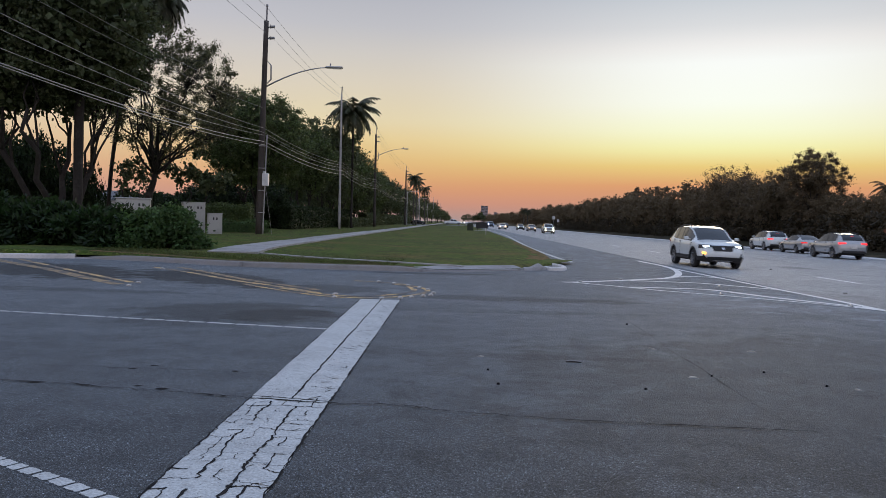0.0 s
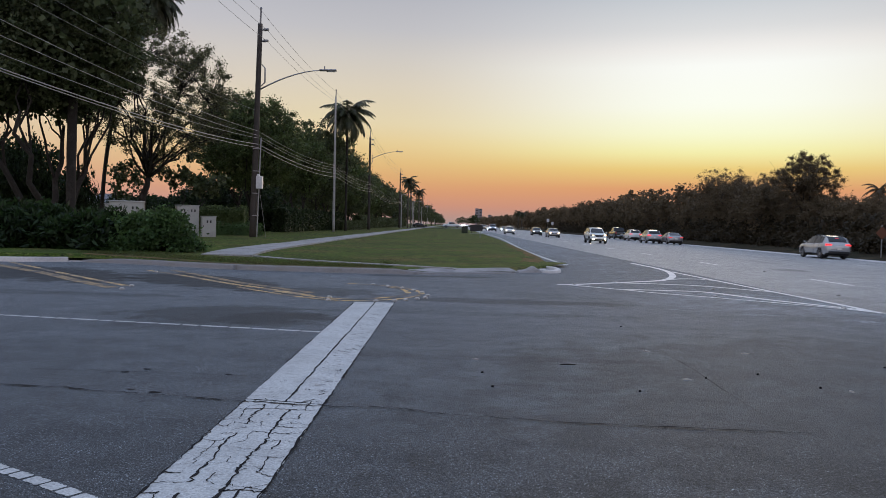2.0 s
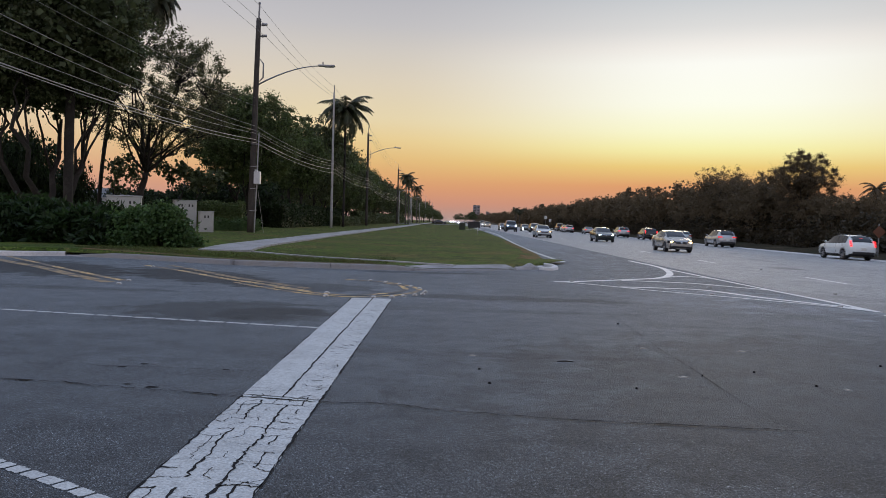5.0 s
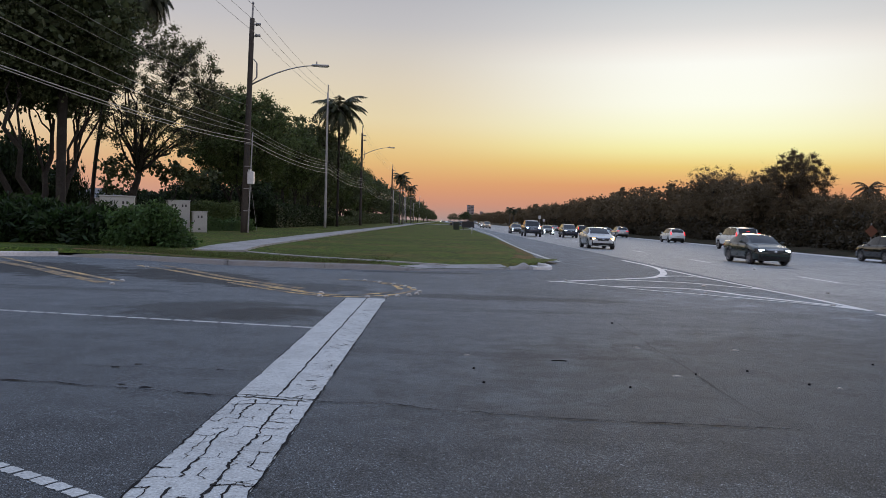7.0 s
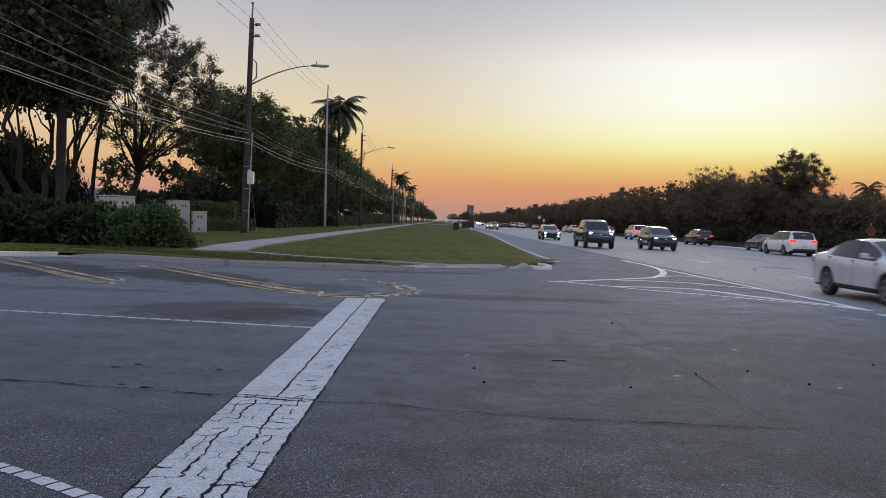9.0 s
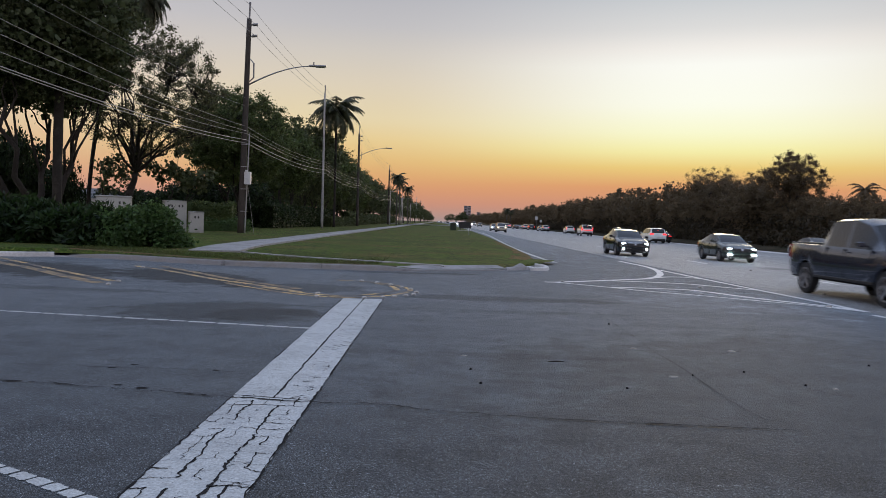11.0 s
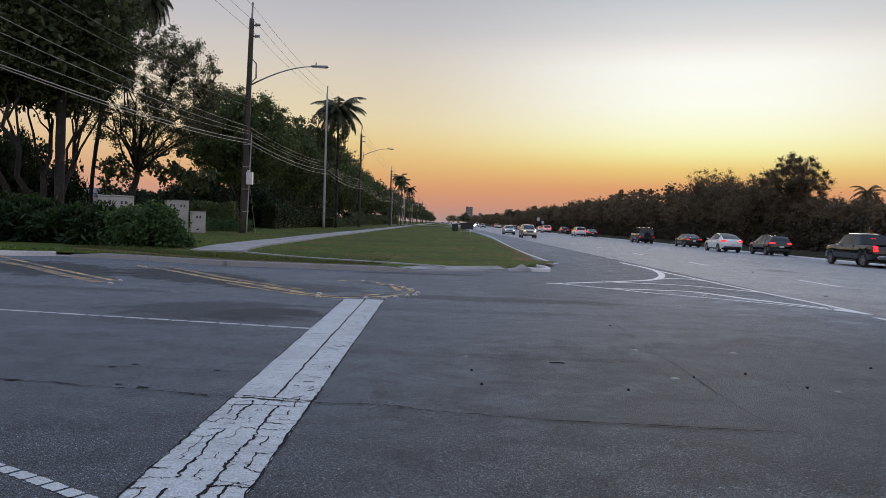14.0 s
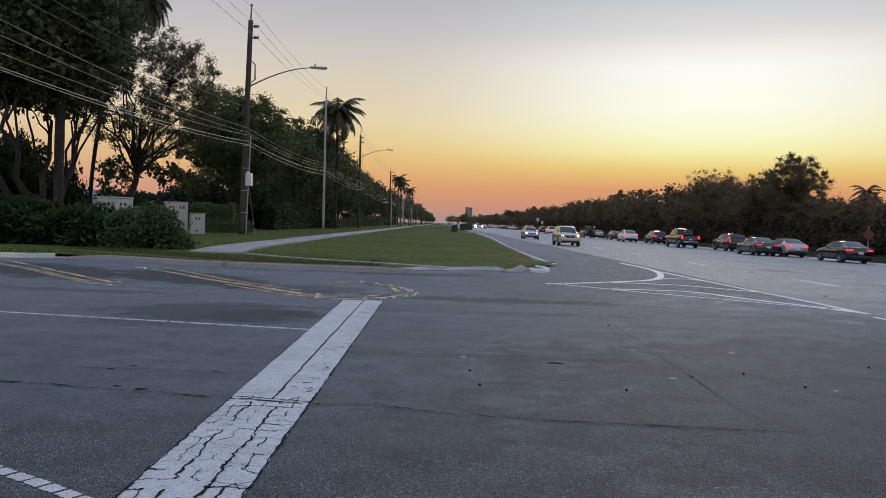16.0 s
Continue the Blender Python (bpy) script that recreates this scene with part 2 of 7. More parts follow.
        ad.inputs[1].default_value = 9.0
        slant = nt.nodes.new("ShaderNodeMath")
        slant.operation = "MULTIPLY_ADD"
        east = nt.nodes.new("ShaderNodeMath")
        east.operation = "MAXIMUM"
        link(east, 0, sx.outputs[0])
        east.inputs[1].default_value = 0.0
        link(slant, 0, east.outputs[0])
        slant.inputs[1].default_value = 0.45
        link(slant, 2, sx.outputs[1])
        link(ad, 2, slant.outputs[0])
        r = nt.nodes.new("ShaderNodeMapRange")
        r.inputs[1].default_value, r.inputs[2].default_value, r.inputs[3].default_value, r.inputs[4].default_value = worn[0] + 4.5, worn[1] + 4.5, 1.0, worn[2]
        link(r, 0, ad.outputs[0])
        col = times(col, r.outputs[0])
    link(p, "Base Color", col)
    bp = nt.nodes.new("ShaderNodeBump")
    bp.invert = True
    bp.inputs["Strength"].default_value, bp.inputs["Distance"].default_value = 1.0, 0.006
    link(bp, "Height", height)
    link(p, "Normal", bp.outputs[0])
    return m


# the last four set broad tone: one darker, three pale as painted sheen
SIDE_STAINS_AND_SHEEN = ((-10.6, 20.6, 6.4, 2.9, -0.72, 0.30), (-6.3, 19.4, 5.8, 2.3, -0.78, 0.30), (-2.9, 17.2, 2.4, 1.8, 0.0, 0.55), (-9.5, 15.6, 8.0, 0.7, -0.06, 0.66), (-3.6, 12.7, 2.9, 2.2, 0.0, 0.50), (-2.7, 12.2, 1.7, 1.7, 0.0, 0.62), (-3.9, 11.2, 2.2, 0.9, 0.0, 0.74), (1.2, 15.9, 4.5, 1.0, -0.04, 0.55), (0.6, 13.6, 5.0, 0.5, 0.02, 0.76), (-0.6, 23.0, 3.6, 0.62, 0.06, 0.45), (0.4, 9.1, 3.4, 0.35, -0.03, 0.78), (-6.0, 8.6, 4.0, 1.2, 0.0, 0.92), (-4.2, 5.6, 1.6, 0.9, 0.3, 0.86), (6.2, 7.2, 10.5, 7.8, 0.0, 0.68), (8.0, 16.5, 7.5, 4.2, -0.2, 1.26), (9.8, 18.0, 7.0, 5.0, 0.0, 1.15), (6.5, 165.0, 6.0, 228.0, 0.0, 1.38))
# worn lifts the colour of the far asphalt in place of its sheen
ASPHALT = asphalt("asphalt", 0.230, 0.55, cool=1.02, gloss=0.72, worn=(1, 15, 1.84), stains=SIDE_STAINS_AND_SHEEN, coarse=6.1)
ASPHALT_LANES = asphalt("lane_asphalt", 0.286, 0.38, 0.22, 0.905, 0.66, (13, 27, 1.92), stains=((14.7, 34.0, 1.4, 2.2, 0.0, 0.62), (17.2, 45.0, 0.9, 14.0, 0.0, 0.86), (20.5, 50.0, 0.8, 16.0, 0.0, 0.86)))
DIRT_SHADE = material("dirt_and_grass_shade", (0.085, 0.065, 0.045), 0.95, spots=[((0.05, 0.045, 0.025), 2.0, 0.5, 0.7)], fine=0.4, fine_scale=25, bump=0.8)
DRY_GRASS = material("dry_grass_strip", (0.150, 0.092, 0.042), 0.95, spots=[((0.06, 0.072, 0.02), 1.2, 0.45, 0.62), ((0.13, 0.10, 0.05), 3.0, 0.55, 0.72)], fine=0.6, fine_scale=20, bump=1.0, bump_scale=30, spec=0.1)
GRASS = material("mown_grass", (0.057, 0.094, 0.010), 0.9, spots=[((0.115, 0.084, 0.026), 0.22, 0.50, 0.66), ((0.040, 0.066, 0.010), 0.13, 0.50, 0.62), ((0.050, 0.052, 0.014), 0.7, 0.52, 0.68), ((0.15, 0.115, 0.05), 1.6, 0.58, 0.74), ((0.024, 0.036, 0.010), 4.5, 0.52, 0.62), ((0.10, 0.115, 0.03), 11.0, 0.55, 0.66)], fine=0.75, fine_scale=22, bump=1.0, bump_scale=25, spec=0.1)
STUD = material("worn_ceramic_stud", (0.45, 0.44, 0.42), 0.12, spots=[((0.20, 0.19, 0.17), 9.0, 0.52, 0.68)], fine=0.1)
KERB_STONE = material("dirty_kerb_concrete", (0.25, 0.25, 0.26), 0.9, spots=[((0.24, 0.235, 0.23), 1.5, 0.42, 0.62), ((0.14, 0.135, 0.13), 2.3, 0.60, 0.76)], fine=0.12, fine_scale=20, bump=0.25, bump_scale=30)
CONCRETE = material("concrete", (0.32, 0.315, 0.32), 0.85, spots=[((0.20, 0.195, 0.19), 1.1, 0.45, 0.7), ((0.12, 0.115, 0.11), 4.0, 0.6, 0.75)], fine=0.2, fine_scale=20, bump=0.4, bump_scale=40)
PALE_CONCRETE = material("pale_concrete", (0.60, 0.585, 0.575), 0.85, spots=[((0.42, 0.41, 0.40), 0.4, 0.5, 0.75)], fine=0.15, fine_scale=20)
# ground of the far verge, darker and browner than the mown grass
DARK_VERGE = material("dark_brown_verge_ground", (0.040, 0.032, 0.020), 0.95, spots=[((0.022, 0.024, 0.012), 0.6, 0.45, 0.6), ((0.070, 0.055, 0.034), 0.35, 0.56, 0.70)], fine=0.5, fine_scale=12, bump=0.8, bump_scale=12, spec=0.1)
EARTH = material("rough_ground", (0.05, 0.055, 0.025), 0.95, spots=[((0.08, 0.065, 0.04), 0.1, 0.5, 0.7)], fine=0.4, fine_scale=8, bump=0.6, bump_scale=8)
PAINT_WHITE = material("worn_white_marking", (0.50, 0.52, 0.52), 0.7, spots=[((0.41, 0.425, 0.425), 2.2, 0.45, 0.7), ((0.33, 0.335, 0.33), 14.0, 0.58, 0.74), ((0.22, 0.225, 0.23), 55.0, 0.62, 0.70)], fine=0.26, fine_scale=60, bump=0.5, bump_scale=80, spec=0.3)
PAINT_YELLOW = material("worn_yellow_marking", (0.64, 0.43, 0.18), 0.75, spots=[((0.30, 0.23, 0.145), 1.6, 0.44, 0.60), ((0.12, 0.115, 0.11), 1.1, 0.51, 0.61), ((0.11, 0.11, 0.11), 9.0, 0.50, 0.62)], fine=0.3, fine_scale=30, bump=0.4, spec=0.3)
PAINT_FADED = material("faded_yellow_marking", (0.34, 0.245, 0.135), 0.8, spots=[((0.10, 0.10, 0.10), 2.5, 0.48, 0.6), ((0.11, 0.105, 0.10), 9.0, 0.5, 0.62)], fine=0.3, fine_scale=30, spec=0.3)
PAINT_LANE = material("white_lane_marking", (0.72, 0.72, 0.71), 0.7, spots=[((0.62, 0.62, 0.61), 2.2, 0.45, 0.7)], fine=0.15, fine_scale=40, spec=0.3)
PAINT_GONE = material("nearly_worn_off_marking", (0.68, 0.68, 0.67), 0.75, spots=[((0.50, 0.50, 0.50), 1.3, 0.42, 0.62), ((0.42, 0.42, 0.42), 9.0, 0.45, 0.6)], fine=0.3, fine_scale=30, spec=0.3)
DRY_LEAF = material("dry_leaf", (0.42, 0.40, 0.36), 0.7, fine=0.2)
TAR = material("tar", (0.020, 0.020, 0.022), 0.9, fine=0.2, spec=0.1)
WOOD_POLE = material("weathered_pole_wood", (0.058, 0.047, 0.040), 0.85, spots=[((0.042, 0.036, 0.032), 3.0, 0.45, 0.7)], fine=0.3, fine_scale=25, bump=0.5, bump_scale=30)
CONC_POLE = material("spun_concrete", (0.34, 0.33, 0.32), 0.8, spots=[((0.24, 0.23, 0.22), 1.2, 0.5, 0.7)], fine=0.15, bump=0.2)
GALV = material("galvanised_steel", (0.30, 0.30, 0.31), 0.45, 0.8, fine=0.15, fine_scale=12)
WIRE = material("bare_wire", (0.30, 0.29, 0.28), 0.5, 0.6, fine=0.1)
BARK = material("bark", (0.022, 0.018, 0.015), 0.92, spots=[((0.042, 0.036, 0.031), 2.0, 0.5, 0.7)], fine=0.35, fine_scale=14, bump=0.8, bump_scale=18)
PALM_BARK = material("palm_bark", (0.10, 0.088, 0.076), 0.9, spots=[((0.06, 0.054, 0.048), 2.5, 0.45, 0.7)], fine=0.3, fine_scale=12, bump=0.8, bump_scale=14)
CABINET = material("grey_green_cabinet_paint", (0.38, 0.38, 0.36), 0.5, spots=[((0.29, 0.285, 0.27), 1.4, 0.5, 0.75)], fine=0.08, bump=0.05)
WHITE_BOX = material("white_enamel", (0.62, 0.63, 0.64), 0.45, spots=[((0.48, 0.48, 0.48), 2.0, 0.5, 0.75)], fine=0.08)
GREEN_BOX = material("dark_green_box_paint", (0.018, 0.030, 0.016), 0.5, fine=0.1)
DARK_METAL = material("dark_metal", (0.03, 0.03, 0.032), 0.5, 0.3, fine=0.1)
HAZY_WALL = material("distant_tower_wall", (0.30, 0.27, 0.29), 0.8, fine=0.05)


def leaf_material(name, base, dry, each=0.45, thin=0.4):
    """Leaves: each one a little different, and light comes through them."""
    m = material(name, base, 0.55, spots=[(dry, 0.7, 0.5, 0.72)], each=each, spec=0.3)
    nt = m.node_tree
    p = nt.nodes["Principled BSDF"]
    tr = nt.nodes.new("ShaderNodeBsdfTranslucent")
    src = p.inputs["Base Color"].links[0].from_socket
    nt.links.new(src, tr.inputs[0])
    mx = nt.nodes.new("ShaderNodeMixShader")
    mx.inputs[0].default_value = thin
    nt.links.new(p.outputs[0], mx.inputs[1])
    nt.links.new(tr.outputs[0], mx.inputs[2])
    nt.links.new(mx.outputs[0], nt.nodes["Material Output"].inputs[0])
    return m


LEAF_DARK = leaf_material("dark_green_leaves", (0.080, 0.100, 0.046), (0.09, 0.10, 0.046), 0.4)
# leaf green darkened to hold the shade under the tree canopy
LEAF_SHADE = leaf_material("shaded_green_leaves", (0.026, 0.042, 0.015), (0.018, 0.030, 0.011), 0.6)
# shrub green lowered to stand in for the shadow of the trees above
LEAF_SHRUB = leaf_material("drooping_shrub_leaves", (0.020, 0.042, 0.011), (0.010, 0.020, 0.006), 0.6)
LEAF_MID = leaf_material("green_leaves", (0.088, 0.12, 0.042), (0.11, 0.12, 0.048), 0.5)
LEAF_OLIVE = leaf_material("olive_green_leaves", (0.10, 0.105, 0.05), (0.12, 0.11, 0.06), 0.5)
LEAF_BUSH = leaf_material("glossy_shrub_leaves", (0.065, 0.115, 0.036), (0.045, 0.085, 0.03), 0.5)
# browner and paler than green leaves: warm haze is mixed into the colour
LEAF_FAR = leaf_material("far_tree_leaves", (0.150, 0.115, 0.070), (0.155, 0.118, 0.071), 0.10, 0.55)
# undergrowth leaves with the shade at the row's foot put into their colour
LEAF_UNDER = leaf_material("shaded_undergrowth_leaves", (0.052, 0.041, 0.023), (0.036, 0.029, 0.016), 0.3, 0.4)
LEAF_PALM = leaf_material("palm_leaflets", (0.050, 0.058, 0.028), (0.07, 0.065, 0.04), 0.3, 0.25)
# ---- helpers for building ----


def mesh_object(name, verts, faces, mat, parent=None, label="", smooth=False):
    me = bpy.data.meshes.new(name)
    me.from_pydata([tuple(v) for v in verts] if not isinstance(verts, np.ndarray) else verts.tolist(), [], faces if isinstance(faces, list) else faces.tolist())
    mats = mat if isinstance(mat, (list, tuple)) else [mat]
    for m in mats:
        me.materials.append(m)
    if smooth:
        me.polygons.foreach_set("use_smooth", [True] * len(me.polygons))
    ob = new(name, me)
    if parent is not None:
        ob.parent = parent
    if label:
        ob["label"] = label
    return ob


def part(name, bm, mat, parent, label="", smooth=False):
    """Links a bmesh as one mesh under a thing or part."""
    me = bpy.data.meshes.new(name)
    bm.to_mesh(me)
    bm.free()
    for m in (mat if isinstance(mat, (list, tuple)) else [mat]):
        me.materials.append(m)
    if smooth:
        me.polygons.foreach_set("use_smooth", [True] * len(me.polygons))
    ob = new(name, me)
    ob.parent = parent
    if label:
        ob["label"] = label
    return ob


def empty(name, m=None):
    ob = new(name)
    if m is not None:
        ob.matrix_basis = m
    return ob


class Shell:
    """Collects vertices and faces for one mesh."""

    def __init__(self):
        self.v, self.f = [], []

    def add(self, verts, faces):
        o = len(self.v)
        self.v += [tuple(p) for p in verts]
        self.f += [tuple(i + o for i in fc) for fc in faces]

    def tube(self, pts, radii, sides=6, cap=True):
        pts = [Vector(p) for p in pts]
        rings = []
        for i, p in enumerate(pts):
            d = (pts[min(i + 1, len(pts) - 1)] - pts[max(i - 1, 0)]).normalized()
            a = d.cross(Vector((0.13, 0.97, 0.2)) if abs(d.y) < 0.9 else Vector((1, 0, 0.1))).normalized()
            b = d.cross(a)
            rings.append([p + radii[i] * (math.cos(q) * a + math.sin(q) * b) for q in (2 * math.pi * k / sides for k in range(sides))])
        faces = []
        for i in range(len(pts) - 1):
            for k in range(sides):
                k2 = (k + 1) % sides
                faces.append((i * sides + k, i * sides + k2, (i + 1) * sides + k2, (i + 1) * sides + k))
        if cap:
            faces.append(tuple(range(sides))[::-1])
            faces.append(tuple((len(pts) - 1) * sides + k for k in range(sides)))
        self.add([v for r in rings for v in r], faces)

    def box(self, x0, y0, z0, x1, y1, z1, bevel=0.0):
        if not bevel:
            self.add([(x0, y0, z0), (x1, y0, z0), (x1, y1, z0), (x0, y1, z0), (x0, y0, z1), (x1, y0, z1), (x1, y1, z1), (x0, y1, z1)],
                     [(3, 2, 1, 0), (4, 5, 6, 7), (0, 1, 5, 4), (1, 2, 6, 5), (2, 3, 7, 6), (3, 0, 4, 7)])
            return
        b = bevel
        vs, fs = [], []
        for z, i in ((z0, b), (z0 + b, 0), (z1 - b, 0), (z1, b)):
            vs += [(x0 + i + b, y0 + i, z), (x1 - i - b, y0 + i, z), (x1 - i, y0 + i + b, z), (x1 - i, y1 - i - b, z),
                   (x1 - i - b, y1 - i, z), (x0 + i + b, y1 - i, z), (x0 + i, y1 - i - b, z), (x0 + i, y0 + i + b, z)]
        for r in range(3):
            for k in range(8):
                k2 = (k + 1) % 8
                fs.append((r * 8 + k, r * 8 + k2, r * 8 + 8 + k2, r * 8 + 8 + k))
        fs += [tuple(range(7, -1, -1)), tuple(range(24, 32))]
        self.add(vs, fs)

    def done(self, name, mat, parent=None, label="", smooth=False):
        return mesh_object(name, self.v, self.f, mat, parent, label, smooth)


def fall(x):
    """Height of the carriageway: the main road falls away to its far side."""
    return -0.014 * min(max(0.0, x - 7.5), 21.4)


FAR_KERB = 28.15


def bend(y):
    """The road swings gently to the left far off."""
    return -2.6e-5 * max(0.0, y - 300.0) ** 2


# ---- ground sheet, carriageway, verges ----


def strip_sheet(name, xs, ys, height, mat):
    vs = [(x, y, height(x, y)) for y in ys for x in xs]
    n = len(xs)
    fs = [(j * n + i, j * n + i + 1, (j + 1) * n + i + 1, (j + 1) * n + i) for j in range(len(ys) - 1) for i in range(n - 1)]
    return mesh_object(name, vs, fs, mat)


ground = tagged(strip_sheet("ground", [-2500, -400, -60, 7.5, 28.9, 60, 400, 2500], [-300, 0, 100, 600, 4500], lambda x, y: fall(x) - 0.12, EARTH), "rough dark ground reaching to the horizon", "ground", kind="structure")
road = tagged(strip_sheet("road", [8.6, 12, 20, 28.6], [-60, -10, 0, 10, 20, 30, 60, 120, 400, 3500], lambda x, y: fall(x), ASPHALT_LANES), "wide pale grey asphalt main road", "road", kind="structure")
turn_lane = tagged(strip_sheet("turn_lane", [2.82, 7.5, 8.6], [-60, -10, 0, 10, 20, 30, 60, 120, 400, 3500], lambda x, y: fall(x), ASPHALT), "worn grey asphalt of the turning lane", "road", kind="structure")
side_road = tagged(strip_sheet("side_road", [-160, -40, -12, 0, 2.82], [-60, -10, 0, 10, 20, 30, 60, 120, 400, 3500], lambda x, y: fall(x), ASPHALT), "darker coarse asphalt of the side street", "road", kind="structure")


def smooth_line(pts, n=6):
    """Catmull-Rom through the points."""
    p = [Vector(q) for q in pts]
    out = []
    for i in range(len(p) - 1):
        a, b, c, d = p[max(i - 1, 0)], p[i], p[i + 1], p[min(i + 2, len(p) - 1)]
        for k in range(n):
            t = k / n
            out.append(0.5 * ((2 * b) + (c - a) * t + (2 * a - 5 * b + 4 * c - d) * t * t + (3 * b - a - 3 * c + d) * t ** 3))
    return out + [p[-1]]


KERB = [(-60, 27.8), (-30, 25.7), (-19, 25.0), (-14.4, 25.2), (-12.8, 25.9), (-11.8, 25.75), (-9.9, 25.2), (-8.6, 24.6), (-6.6, 23.85), (-4.9, 23.65), (-3.1, 23.5), (-1.4, 23.5), (-0.4, 23.9), (1.2, 24.7), (2.2, 25.6), (2.8, 26.6), (3.4, 28.0), (3.7, 29.4), (4.0, 31.0)]
kerb_line = smooth_line([(x, y, 0) for x, y in KERB], 8)
EDGE = [(4.0, 31.0), (4.15, 34), (4.45, 40), (4.7, 55), (5.3, 90), (5.6, 200), (5.6, 300), (5.2, 420), (3.5, 560), (0.0, 760), (-10, 1050), (-26, 1330), (-60, 1800)]
edge_line = smooth_line([(x, y, 0) for x, y in EDGE], 6)


def offset_line(line, d):
    """Shifts a line in the plane to its left by d."""
    out = []
    for i, p in enumerate(line):
        t = (line[min(i + 1, len(line) - 1)] - line[max(i - 1, 0)]).normalized()
        out.append(p + d * Vector((-t.y, t.x, 0)))
    return out


def sweep(name, line, profile, mat, parent=None, label=""):
    """A profile of (offset to the left, height) swept along a line."""
    rows = [offset_line(line, o) for o, _ in profile]
    vs = [(r[i].x, r[i].y, fall(r[i].x) + h) for i in range(len(line)) for r, (_, h) in zip(rows, profile)]
    n = len(profile)
    fs = [(i * n + k, (i + 1) * n + k, (i + 1) * n + k + 1, i * n + k + 1) for i in range(len(line) - 1) for k in range(n - 1)]
    return mesh_object(name, vs, fs, mat, parent, label, smooth=False)


def verge_height(x, y):
    """The verge rises gently towards the pavement and dips a little in the middle."""
    lift = 0.13 + 0.16 * min(max((-x - 6) / 8, 0), 1) + 0.03 * noise.noise(Vector((x * 0.15, y * 0.15, 0)))
    return lift


inner_kerb = offset_line(kerb_line, 0.12)
kerb = tagged(sweep("kerb", kerb_line, [(-0.05, 0.004), (0.01, 0.008), (0.03, 0.05), (0.17, 0.05)], CONCRETE), "low concrete kerb with grass behind it", "kerb", kind="structure")


def kerb_height(x):
    """The kerb drops to the level of the road at the corner."""
    u = min(max((x + 1.9) / 1.5, 0.0), 1.0)
    v = min(max((x + 12.6) / 1.6, 0.0), 1.0) if x > -12.7 else 1.0
    return (0.158 - 0.105 * u * u * (3 - 2 * u)) * (0.35 + 0.65 * v)


def kerb_section(line, mat, wide=0.16):
    """One cast length of kerb with rounded arrises."""
    vs, fs = [], []
    prof = ((0.0, 0.0), (0.012, 0.75), (0.022, 0.93), (0.045, 1.0), (wide - 0.02, 1.0), (wide, 0.9), (wide + 0.01, 0.2))
    rows = [offset_line(line, o) for o, _ in prof]
    for i in range(len(line)):
        for r, (_, h) in zip(rows, prof):
            vs.append((r[i].x, r[i].y, fall(r[i].x) + 0.005 + kerb_height(r[i].x) * h))
    n = len(prof)
    fs = [(i * n + k, (i + 1) * n + k, (i + 1) * n + k + 1, i * n + k + 1) for i in range(len(line) - 1) for k in range(n - 1)]
    fs += [tuple(range(n)), tuple((len(line) - 1) * n + k for k in range(n - 1, -1, -1))]
    return mesh_object("kerb_section", vs, fs, mat, kerb)


def split_line(line, length, gap):
    """Cuts a line into lengths with a joint between them."""
    out, seg, d = [], [line[0]], 0.0
    for a, b in zip(line, line[1:]):
        pos, ln = 0.0, (b - a).length
        while d + ln - pos >= length:
            pos += length - d
            cut = a.lerp(b, pos / ln)
            seg.append(cut - (b - a).normalized() * gap)
            out.append(seg)
            seg, d = [cut], 0.0
        seg.append(b)
        d += ln - pos
    return out + [seg]


for seg in split_line([p for p in kerb_line if -12.35 < p.x < 2.3], 3.05, 0.012):
    kerb_section(seg, KERB_STONE)
for seg in split_line([p for p in kerb_line if -60 < p.x < -12.75], 3.05, 0.012):
    kerb_section(seg, PALE_CONCRETE, 0.95)
# dirt on the kerb's back edge, painted dark for the overhanging grass's shadow
dirt_line = [p for p in kerb_line if -12.9 < p.x < -1.3]
vs, fs = [], []
for p, q in zip(offset_line(dirt_line, 0.12), offset_line(dirt_line, 0.34)):
    zz = kerb_height(p.x) + 0.011
    vs += [(p.x, p.y + 0.02 * noise.noise(Vector((p.x * 4, 0, 1))), zz), (q.x, q.y, zz + 0.004)]
for i in range(len(dirt_line) - 1):
    fs.append((i * 2, i * 2 + 2, i * 2 + 3, i * 2 + 1))
tagged(mesh_object("dirt_line", vs, fs, DIRT_SHADE), "line of dirt and painted grass shadow behind the kerb", "soil", kind="structure")
# flush concrete slab where the kerb has been lowered
gl = [p for p in kerb_line if -1.3 < p.x < 2.35]
vs, fs = [], []
for i, (a, b) in enumerate(zip(offset_line(gl, 0.17), offset_line(gl, 0.75))):
    u = min(1.0, (a.x + 1.3) / 0.9, (2.6 - a.x) / 0.8)
    q = a.lerp(b, max(u, 0.15))
    vs += [(a.x, a.y, kerb_height(a.x) + 0.016), (q.x, q.y, 0.150)]
for i in range(len(gl) - 1):
    fs.append((i * 2, i * 2 + 2, i * 2 + 3, i * 2 + 1))
tagged(mesh_object("kerb_ramp", vs, fs, CONCRETE), "pale concrete ramp behind the lowered kerb", "kerb", kind="structure")


def x_on(line, y):
    best = None
    for a, b in zip(line, line[1:]):
        if min(a.y, b.y) <= y <= max(a.y, b.y) and abs(b.y - a.y) > 1e-6:
            x = a.x + (b.x - a.x) * (y - a.y) / (b.y - a.y)
            best = x if best is None else max(best, x)
    return best


